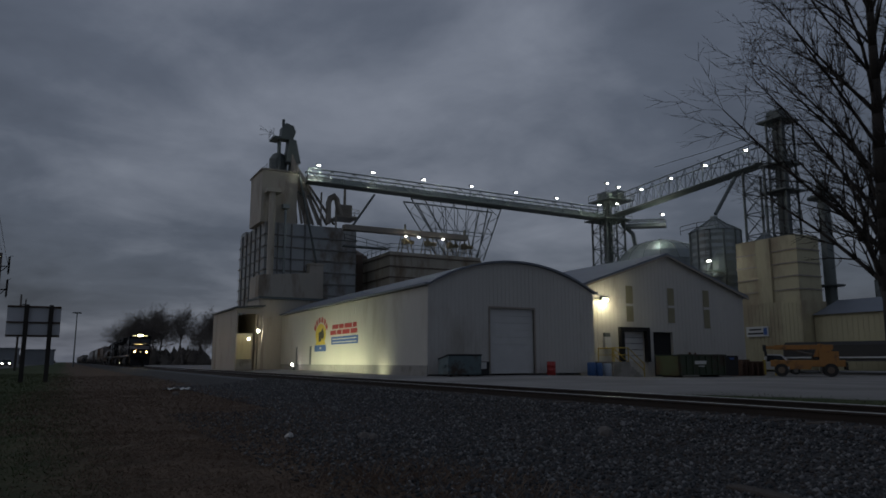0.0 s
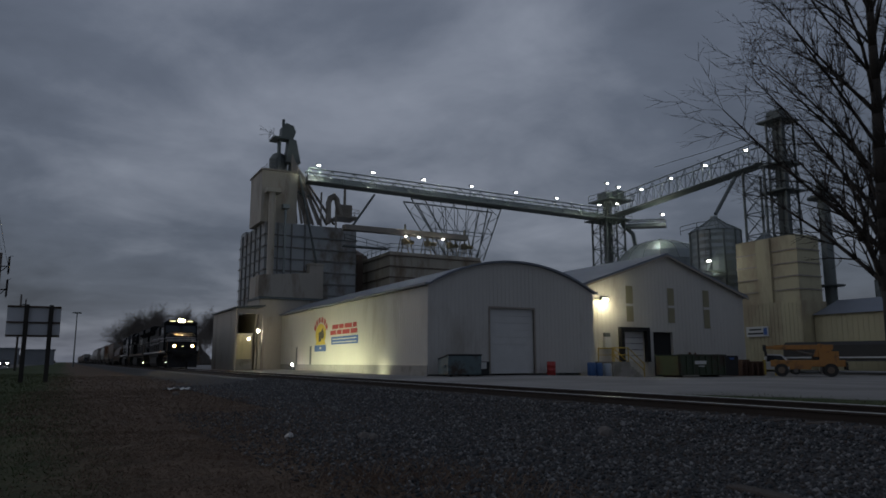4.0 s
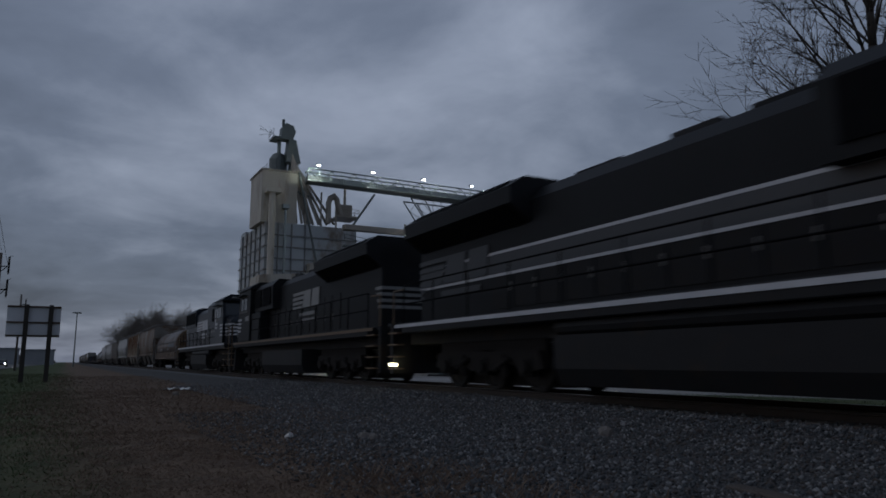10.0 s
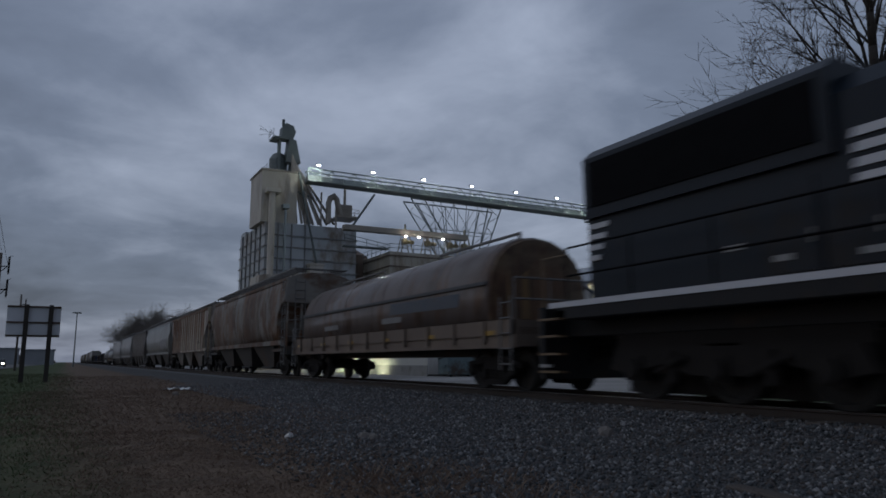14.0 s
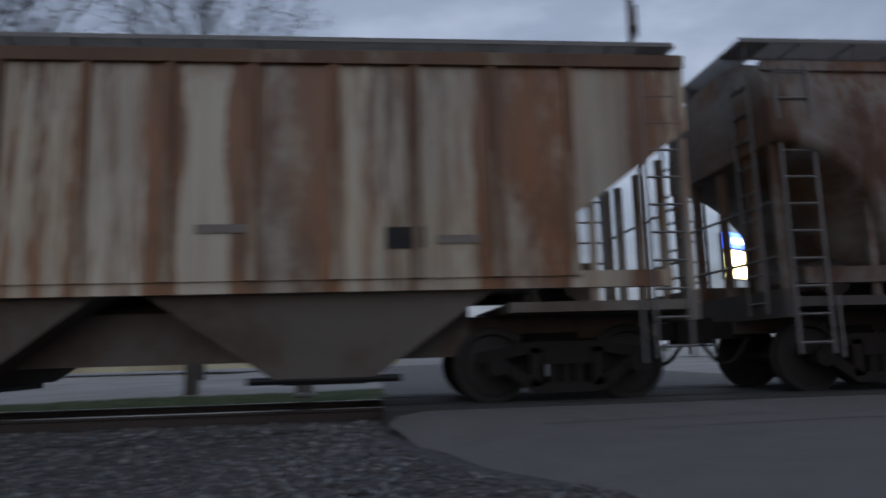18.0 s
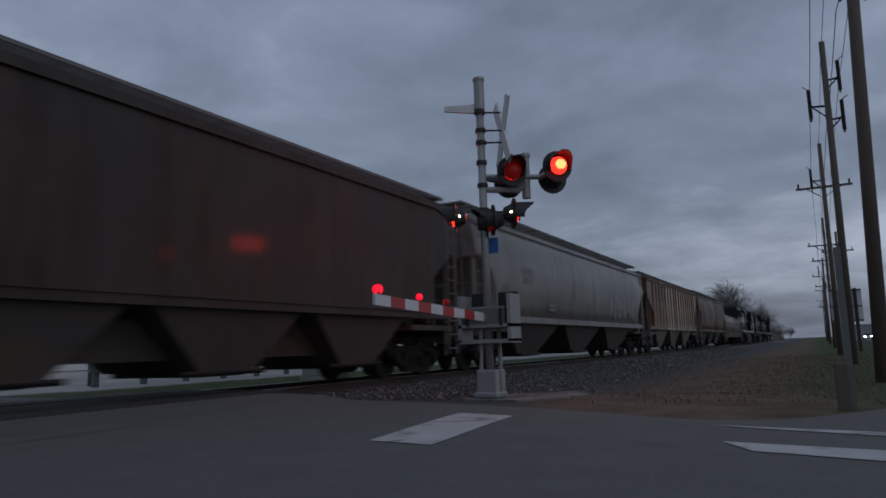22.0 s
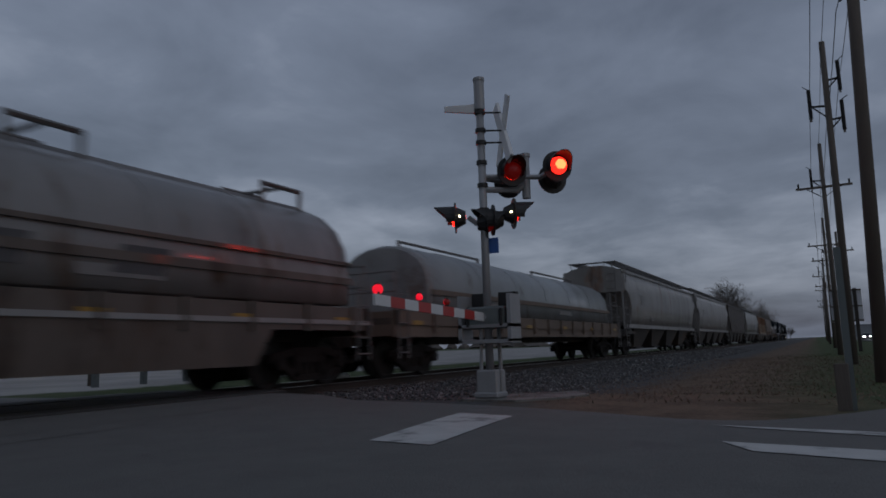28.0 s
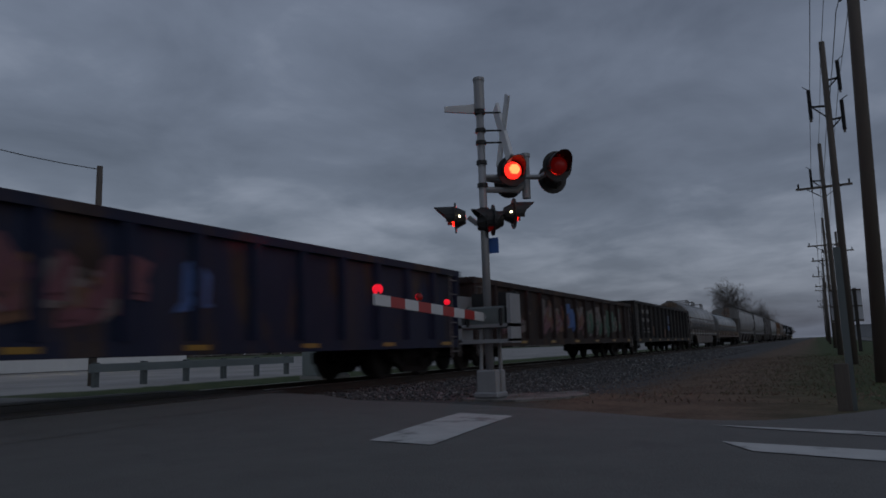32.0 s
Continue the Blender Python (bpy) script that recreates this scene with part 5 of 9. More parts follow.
    for i in range(kk + 1):
        x = -H + 2 * H * i / kk
        for sg in (-1, 1):
            rb.box(x - 0.012, x + 0.012, min(sg * ya, sg * yb), max(sg * ya, sg * yb), zb - 0.035, zb - 0.015)
            if i % 2 == 0:
                rb.rod((x, sg * (yb - 0.02), zb - 0.03), (x, sg * (yb - 0.15), eave + 0.14), 0.014, 4)
                rb.rod((x, sg * ya, zb - 0.03), (x, sg * ya, eave + 0.24), 0.014, 4)
    for sx in (-1, 1):
        for i in range(14):
            x = sx * (H - 0.34 + 0.036 * i)
            rb.box(x - 0.006, x + 0.006, -yb, yb, zb - 0.033, zb - 0.015)
    part("running_board", rb, STEEL_GREY, car, "galvanised running board grating")
    # reporting marks as plain bars, data panels, yellow reflectors
    if bars:
        yy = -W - 0.012 if style == "ribbed" else -1.565
        mk = FADED_MARK if style == "round" else FADED_DARK
        for x, z, w, h in ((-H + 3.9, 3.0, 1.0, 0.11), (-H + 3.9, 2.72, 0.8, 0.11), (-H + 6.2, 2.0, 0.8, 0.05), (-H + 6.2, 1.85, 0.7, 0.05), (H - 5.6, 2.1, 0.6, 0.05), (H - 2.9, 1.95, 0.5, 0.05)):
            part("lettering_bar", Geo().box(x - w / 2, x + w / 2, yy - 0.006, yy, z - h, z + h), mk, car)
        part("data_panel", Geo().box(H - 3.75, H - 3.3, yy - 0.008, yy + 0.02, 1.85, 2.1), FADED_MARK if style == "round" else BLACK_STEEL, car)
    if tag:
        spray_tag(car, tag, sill, eave)
    couplers(car, length / 2)
    return car


def spray_tag(car, tag, sill, eave):
    """Sprayed outline letters that follow the bulged side."""
    x0, x1, z0, z1, mat, seed = tag
    rng = random.Random(seed)
    x = x0
    while x < x1:
        w, h = rng.uniform(0.7, 1.15), z1 - z0
        n, pts = 12, []
        wob = [rng.uniform(0.78, 1.1) for _ in range(n)]
        for i in range(n):
            a = 6.2832 * i / n
            pts.append((x + w / 2 + w * 0.5 * wob[i] * math.cos(a), z0 + h / 2 + h * 0.5 * wob[i] * math.sin(a)))
        g = Geo()

        def on_side(px, pz):
            b = 1.40 + 0.17 * math.sin(math.pi * min(1, max(0, (pz - sill) / (eave - sill)))) ** 0.8
            return (px, -b - 0.010, pz)
        ring = [on_side(*p) for p in pts]
        mids = [on_side(x + w / 2 + (p[0] - x - w / 2) * 0.5, z0 + h / 2 + (p[1] - z0 - h / 2) * 0.5) for p in pts]
        top = ring + mids + [on_side(x + w / 2, z0 + h / 2)]
        back = [(p[0], p[1] + 0.03, p[2]) for p in top]
        fs = []
        for i in range(n):
            j = (i + 1) % n
            fs += [(i, j, n + j, n + i), (n + i, n + j, 2 * n)]
            o = 2 * n + 1
            fs += [(o + j, o + i, o + n + i, o + n + j), (o + n + j, o + n + i, o + 2 * n), (j, i, o + i, o + j)]
        g.add(top + back, fs)
        part("graffiti_patch", g, mat, car, "faint sprayed patch")
        x += w * 0.92


STEEL_GREY = shade("weathered_grey_steel", (0.17, 0.165, 0.16), (0.11, 0.105, 0.10), 0.6, 0.2, 2, 20, 0.1)
UNDER = shade("grimy_underframe_paint", (0.058, 0.051, 0.046), (0.036, 0.032, 0.028), 0.75, 0.05, 0.8, 20, 0.2, spots=(0.07, 0.045, 0.03), spot_amount=0.35)
UNDER_PALE = shade("grimy_pale_underframe_paint", (0.15, 0.13, 0.11), (0.10, 0.088, 0.076), 0.75, 0.05, 0.6, 20, 0.2, spots=(0.08, 0.055, 0.04), spot_amount=0.35)
FADED_DARK = shade("dark_stencil_paint", (0.10, 0.085, 0.075), (0.20, 0.17, 0.14), 0.7, 0, 6, 30, 0.05)
FADED_MARK = shade("faded_stencil_paint", (0.12, 0.115, 0.11), (0.20, 0.195, 0.19), 0.7, 0, 3, 30, 0.05)
ORANGE_RUST = (0.195, 0.078, 0.025)
TAG_PALE = shade("faint_white_spray", (0.225, 0.220, 0.224), (0.165, 0.162, 0.162), 0.6, 0, 3.5, 25, 0.03)
P_H1 = rusty("rusted_grey_tan_paint", (0.20, 0.187, 0.168), (0.165, 0.157, 0.143), (0.125, 0.062, 0.030), 0.52, 0.6, soft=0.04, coat=0.05, blotch=0.2, tone=0.55)
P_H2 = rusty("rust_streaked_pale_paint", (0.40, 0.345, 0.25), (0.355, 0.32, 0.255), ORANGE_RUST, 0.34, 0.05, 1.12, rough=0.5, tone=1.2, zone=-2.4, ribs=(0.0, 0.94375))
P_POST = shade("rust_run_post_paint", (0.17, 0.082, 0.036), (0.085, 0.042, 0.024), 0.7, 0, 1.6, 20, 0.2, (1, 1, 0.35), (0.30, 0.255, 0.19), 0.25, vary=0.25)
P_H3 = rusty("smooth_grey_paint", (0.184, 0.182, 0.165), (0.150, 0.148, 0.135), (0.14, 0.10, 0.08), 0.15, 0.2, rough=0.5)
P_H4 = rusty("dark_grimy_brown_paint", (0.041, 0.033, 0.028), (0.031, 0.025, 0.021), (0.050, 0.031, 0.020), 0.4, 0.2, soft=0.03, coat=0.12)
P_H5 = rusty("pale_grey_paint", (0.195, 0.189, 0.180), (0.160, 0.154, 0.147), (0.17, 0.11, 0.08), 0.12, 0.15)
P_COIL1 = rusty("faded_brown_hood_paint", (0.135, 0.108, 0.097), (0.108, 0.086, 0.078), (0.125, 0.070, 0.042), 0.32, 0.3, soft=0.03)
P_COIL2 = rusty("dull_silver_hood_paint", (0.21, 0.225, 0.225), (0.17, 0.18, 0.185), (0.13, 0.10, 0.08), 0.12, 0.4, rough=0.42)
P_COIL3 = rusty("grey_hood_paint", (0.19, 0.185, 0.18), (0.15, 0.148, 0.143), (0.13, 0.09, 0.06), 0.2, 0.3, rough=0.42)
P_TAN = rusty("tan_frame_paint", (0.105, 0.085, 0.07), (0.085, 0.068, 0.056), (0.07, 0.045, 0.03), 0.3, 0.3)
P_GON = rusty("black_gondola_paint", (0.018, 0.017, 0.017), (0.024, 0.022, 0.021), (0.050, 0.030, 0.021), 0.22, 0.3, coat=0.02, rough=0.8)
P_GON2 = rusty("brown_gondola_paint", (0.028, 0.018, 0.016), (0.022, 0.015, 0.0135), (0.065, 0.036, 0.023), 0.3, 0.3, coat=0.02, rough=0.8)
P_BLUE = rusty("dark_blue_gondola_paint", (0.013, 0.019, 0.046), (0.010, 0.015, 0.036), (0.06, 0.04, 0.03), 0.25, 0.3, coat=0.02, rough=0.75)

HOOD_END = rusty("rust_gold_end_paint", (0.15, 0.105, 0.06), (0.12, 0.082, 0.048), (0.11, 0.055, 0.028), 0.4, 0.4, coat=0.1)


def coil_car(name, label, length, hood_paint, frame_paint, hood_len, top=3.55, pipes=False, deep=False):
    """Covered coil car: an arched steel hood on a low trough frame."""
    car = thing(name, label, "freight car", group="cars of the train")
    H = length / 2 - 0.5
    h = hood_len / 2
    W, base = 1.42, 1.55

    def ring(x, k=1.0, drop=0.0):
        pts = [(-W * k, base)]
        for i in range(11):
            a = math.pi * i / 10
            pts.append((-W * k * math.cos(a), 2.15 - drop + (top - 2.15) * k * math.sin(a) ** 0.85))
        pts.append((W * k, base))
        return [(x, y, z) for y, z in pts]
    hood = part("hood", Geo().loft([ring(-h, 0.97), ring(-h + 0.12), ring(h - 0.12), ring(h, 0.97)]), hood_paint, car)
    hood.data.polygons.foreach_set("use_smooth", [len(p.vertices) == 4 for p in hood.data.polygons])
    for s in (-1, 1):
        part("hood_end", Geo().loft([ring(s * h, 0.965), ring(s * (h + 0.05), 0.94)]), HOOD_END if hood_paint is P_COIL1 else hood_paint, car, "stained hood end plate")
    g = Geo()
    for i in range(7):
        x = -h + 0.3 + (2 * h - 0.6) * i / 6
        pts = ring(x, 1.012)
        g.pipe(pts[1:-1], 0.006, 4)
    pieces("hood_rib", g, hood_paint, car)
    if deep:
        part("hood_ridge", Geo().prism([(-0.3, top - 0.03), (0.3, top - 0.03), (0.16, top + 0.09), (-0.16, top + 0.09)], "x", -h, h), STEEL_GREY, car)
        part("hood_ledge", Geo().box(-h, h, -W - 0.035, -W + 0.02, 2.33, 2.40), frame_paint, car)
        part("sill_cap", Geo().box(-H, H, -1.5, -1.46, 1.16, 1.24), MARK_WHITE, car, "pale stripe along the sill")
        for i in range(4):
            part("lettering_bar", Geo().box(-6.2, -3.2, -W - 0.024, -W - 0.012, 1.72 + 0.13 * i, 1.80 + 0.13 * i), HOOD_DARK, car, "dark painted bar")
        for x0, x1 in ((-2.7, -1.2), (-1.0, 0.5), (1.6, 2.6)):
            part("lettering_block", Geo().prism([(x0, 1.78), (x1 - 0.15, 1.78), (x1, 2.18), (x0 + 0.2, 2.18)], "y", -W - 0.024, -W - 0.012), HOOD_DARK, car, "dark painted block")
    # Rusted car: the dark strip paints in the shadow under the hood's ridge.
    rusted = hood_paint is P_COIL1
    z0, z1, out = (2.34, 2.42, 0.03) if rusted else (1.95, 2.08, 0.05)
    pieces("hood_rail", Geo().box(-h, h, -W - out, -W + 0.02, z0, z1).box(-h, h, W - 0.02, W + out, z0, z1), HOOD_DARK if rusted else frame_paint, car)
    if rusted:
        part("painted_panel", Geo().prism([(1.6, 1.96), (5.7, 1.92), (5.8, 2.24), (1.7, 2.27)], "y", -W - 0.011, -W), HOOD_BLUE, car, "faded blue painted panel")
        for x0, x1, y in ((-0.5, -0.26, 0.0), (-0.9, -0.8, 0.2)):
            part("rust_streak", Geo().prism([(x0, 1.6), (x1, 1.6), (x1 - 0.04, 2.75), (x0 + 0.03, 2.6)], "x", h + 0.05, h + 0.058 + 0.01 * y), HOOD_STREAK, car, "yellow-brown streak down the end plate")
    for at in ((-1.9, 1.2, 6.1) if pipes else (-0.62 * h, 0.62 * h)):
        s = at / (h * 0.62)
        c = Geo().box(s * h * 0.62 - 0.45, s * h * 0.62 + 0.45, -0.05, 0.05, top + 0.02, top + 0.08)
        if pipes:
            c.pipe([(s * h * 0.62 - 0.55, -0.5, top - 0.1), (s * h * 0.62 - 0.55, -0.5, top + 0.3), (s * h * 0.62 + 0.55, -0.5, top + 0.3), (s * h * 0.62 + 0.55, -0.5, top - 0.1)], 0.045, 6)
            c.pipe([(s * h * 0.62 - 0.55, 0.5, top - 0.1), (s * h * 0.62 - 0.55, 0.5, top + 0.3), (s * h * 0.62 + 0.55, 0.5, top + 0.3), (s * h * 0.62 + 0.55, 0.5, top - 0.1)], 0.045, 6)
            c.rod((s * h * 0.62, -0.5, top + 0.3), (s * h * 0.62, 0.5, top + 0.3), 0.045, 6)
        else:
            c.pipe([(s * h * 0.3, 0, top), (s * h * 0.3, 0, top + 0.2), (s * h * 0.9, 0, top + 0.2), (s * h * 0.9, 0, top - 0.05)], 0.04, 5)
        part("lifting_frame", c, STEEL_GREY, car)
    low = 0.45 if deep else 0.95
    g = Geo()
    q = H - 3.4
    if deep:
        g.prism([(-H, 1.05), (-H + 3.0, 1.05), (-q, low), (q, low), (H - 3.0, 1.05), (H, 1.05), (H, 1.5), (-H, 1.5)], "y", -1.46, -1.34)
        g.prism([(-H, 1.05), (-H + 3.0, 1.05), (-q, low), (q, low), (H - 3.0, 1.05), (H, 1.05), (H, 1.5), (-H, 1.5)], "y", 1.34, 1.46)
    else:
        for y in (-1.40, 1.40):
            g.box(-H, H, y - 0.06, y + 0.06, 1.19, 1.52).box(-H, H, y - 0.04, y + 0.04, 0.92, 1.12).box(-H, H, y - 0.02, y + 0.02, 1.1, 1.2)
    part("side_sill", g, frame_paint, car)
    part("deck", Geo().box(-H, H, -1.34, 1.34, 1.2, 1.35).box(-H, H, -0.25, 0.25, 0.75, 1.2), UNDER, car)
    g = Geo()
    k = int(2 * h / 1.3)
    for i in range(k + 1):
        x = -h + 2 * h * i / k
        g.box(x - 0.05, x + 0.05, -1.52, -1.46, 1.02, 1.52).box(x - 0.05, x + 0.05, 1.46, 1.52, 1.02, 1.52)
    pieces("stake_post", g, frame_paint, car)
    for s in (-1, 1):
        part("end_sill", Geo().box(min(s * H, s * (H - 0.15)), max(s * H, s * (H - 0.15)), -1.46, 1.46, 0.95, 1.5), frame_paint, car)
        for y in (-1.5, 1.5):
            part("ladder", ladder(s * (H - 0.3), y, 0.45, 2.0, 0.42), STEEL_GREY, car)
        g = Geo()
        railing(g, [(s * (H - 0.1), -1.4, 1.5), (s * (H - 0.1), 1.4, 1.5)], 0.9, 0.022, 0.9)
        part("end_railing", g, STEEL_GREY, car)
        truck(car, s * (H - 1.5))
    for x in (-h * 0.5, h * 0.25):
        part("lettering_bar", Geo().box(x - 0.7, x + 0.7, -W - 0.022, -W - 0.012, 1.72, 1.88), FADED_MARK, car)
    for i in range(6):
        x = -H + 1 + (2 * H - 2) * i / 5
        part("reflector", Geo().box(x - 0.22, x + 0.22, -1.475, -1.462, 1.2, 1.3), REFLECT, car, "yellow reflector strip")
    couplers(car, length / 2)
    return car


HOOD_BLUE = shade("faded_blue_hood_panel", (0.045, 0.060, 0.085), (0.075, 0.075, 0.080), 0.6, 0, 1.5, 30, 0.05)
HOOD_STREAK = shade("yellow_brown_streak", (0.20, 0.115, 0.035), (0.10, 0.062, 0.030), 0.7, 0, 3, 30, 0.1, (1, 1, 0.3))
HOOD_DARK = shade("dark_stencil_and_shadow", (0.045, 0.045, 0.048), (0.07, 0.07, 0.072), 0.7, 0, 3, 30, 0.05)
REFLECT = shade("yellow_reflective_tape", (0.30, 0.17, 0.02), (0.24, 0.14, 0.02), 0.4, 0, 5, 40, 0.0)


def gondola(name, label, length, paint, top=2.75, graffiti=(), seed=1, marks=()):
    """High-sided gondola: thin ribbed sides, open top, heavy top chord."""
    car = thing(name, label, "freight car", group="cars of the train")
    H = length / 2 - 0.45
    W = 1.48
    part("side_wall", Geo().box(-H, H, -W, -W + 0.06, 0.8, top), paint, car)
    part("side_wall", Geo().box(-H, H, W - 0.06, W, 0.8, top), paint, car)
    part("end_wall", Geo().box(H - 0.06, H, -W + 0.06, W - 0.06, 1.0, top), paint, car)
    part("end_wall", Geo().box(-H, -H + 0.06, -W + 0.06, W - 0.06, 1.0, top), paint, car)
    part("floor", Geo().box(-H + 0.06, H - 0.06, -W + 0.06, W - 0.06, 1.0, 1.12).box(-H, H, -0.25, 0.25, 0.72, 1.0), UNDER, car)
    pieces("top_chord", Geo().box(-H - 0.04, H + 0.04, -W - 0.1, -W + 0.08, top - 0.03, top + 0.12).box(-H - 0.04, H + 0.04, W - 0.08, W + 0.1, top - 0.03, top + 0.12).box(H - 0.1, H + 0.1, -W + 0.08, W - 0.08, top - 0.03, top + 0.12).box(-H - 0.1, -H + 0.1, -W + 0.08, W - 0.08, top - 0.03, top + 0.12), paint, car)
    pieces("side_sill", Geo().box(-H, H, -W - 0.08, -W, 0.66, 0.86).box(-H, H, W, W + 0.08, 0.66, 0.86), paint, car)
    k = 14
    post = Geo().prism([(-0.09, 0), (0.09, 0), (0.05, -0.12), (-0.05, -0.12)], "z", 0.86, top).mesh("side_post", paint)
    for i in range(k + 1):
        x = -H + 0.15 + (2 * H - 0.3) * i / k
        part("side_post", post, None, car, at=pose(x, -W, 0))
        part("side_post", post, None, car, at=pose(x, W, 0, 0, 0, 180))
    rng = random.Random(seed)
    if graffiti:
        for j, (x0, x1, z0, z1, cols) in enumerate(graffiti):
            x = x0
            while x < x1:
                w = rng.uniform(0.25, 0.75)
                c = cols[rng.randrange(len(cols))]
                a = rng.uniform(z0, z0 + 0.55)
                b = min(z1, a + rng.uniform(0.35, 0.9))
                pts = [(x + rng.uniform(-0.1, 0.1), a), (x + w * rng.uniform(0.7, 1.1), a + rng.uniform(-0.05, 0.25)), (x + w * rng.uniform(0.8, 1.2), b + rng.uniform(-0.3, 0)), (x + w * 0.5, b), (x + rng.uniform(-0.1, 0.2), b - rng.uniform(0, 0.4))]
                q = len(car.children)
                part("graffiti_patch", Geo().prism(pts, "y", -W - 0.006 - 0.0006 * (q % 40), -W - 0.001), c, car, "spray-painted patch")
                if rng.random() < 0.6:
                    part("graffiti_patch", Geo().prism([(px + (x + w / 2 - px) * 0.45, pz + ((a + b) / 2 - pz) * 0.45) for px, pz in pts], "y", -W - 0.033 - 0.0006 * (q % 40), -W - 0.008), cols[rng.randrange(len(cols))], car, "spray-painted patch")
                x += w * rng.uniform(0.16, 0.32)
    for i in range(7):
        x = -H + 0.8 + (2 * H - 1.6) * i / 6
        part("reflector", Geo().box(x - 0.23, x + 0.23, -W - 0.088, -W - 0.082, 0.72, 0.80), REFLECT, car, "yellow reflector strip")
    for x0, x1, z0, z1, m in marks:
        part("lettering_bar", Geo().box(x0, x1, -W - 0.014, -W - 0.002, z0, z1), m, car, "faded painted mark")
    for s in (-1, 1):
        for y in (-W - 0.1, W + 0.1):
            part("ladder", ladder(s * (H - 0.32), y, 0.42, top, 0.42), STEEL_GREY, car)
        truck(car, s * (H - 1.6))
    couplers(car, length / 2)
    return car


MARK_WHITE = shade("white_stencil_paint", (0.26, 0.26, 0.255), (0.20, 0.20, 0.195), 0.6, 0, 3, 30, 0.05)


LOCO_BLACK = shade("black_locomotive_paint", (0.010, 0.0105, 0.012), (0.014, 0.015, 0.017), 0.5, 0.0, 0.8, 20, 0.06, spots=(0.014, 0.013, 0.013), spot_amount=0.22, spec=0.12)
LOCO_SLATE = shade("faded_black_locomotive_paint", (0.0105, 0.0147, 0.0215), (0.0135, 0.0188, 0.0265), 0.36, 0.0, 0.8, 20, 0.06, spots=(0.016, 0.016, 0.018), spot_amount=0.25, spec=0.14)
LOCO_GREY = shade("grey_hood_band_paint", (0.026, 0.029, 0.035), (0.019, 0.021, 0.026), 0.5, 0.0, 0.8, 20, 0.06)
LOCO_WHITE = shade("white_locomotive_lettering", (0.50, 0.50, 0.52), (0.40, 0.40, 0.42), 0.5, 0, 2, 30, 0.04)
GRILLE = shade("dark_grille", (0.006, 0.006, 0.0065), (0.009, 0.009, 0.010), 0.9, 0.0, 5, 60, 0.3, spec=0.05)
LOCO_TAN = shade("dull_gold_striping", (0.14, 0.088, 0.045), (0.11, 0.07, 0.036), 0.5, 0, 2, 20, 0.05)


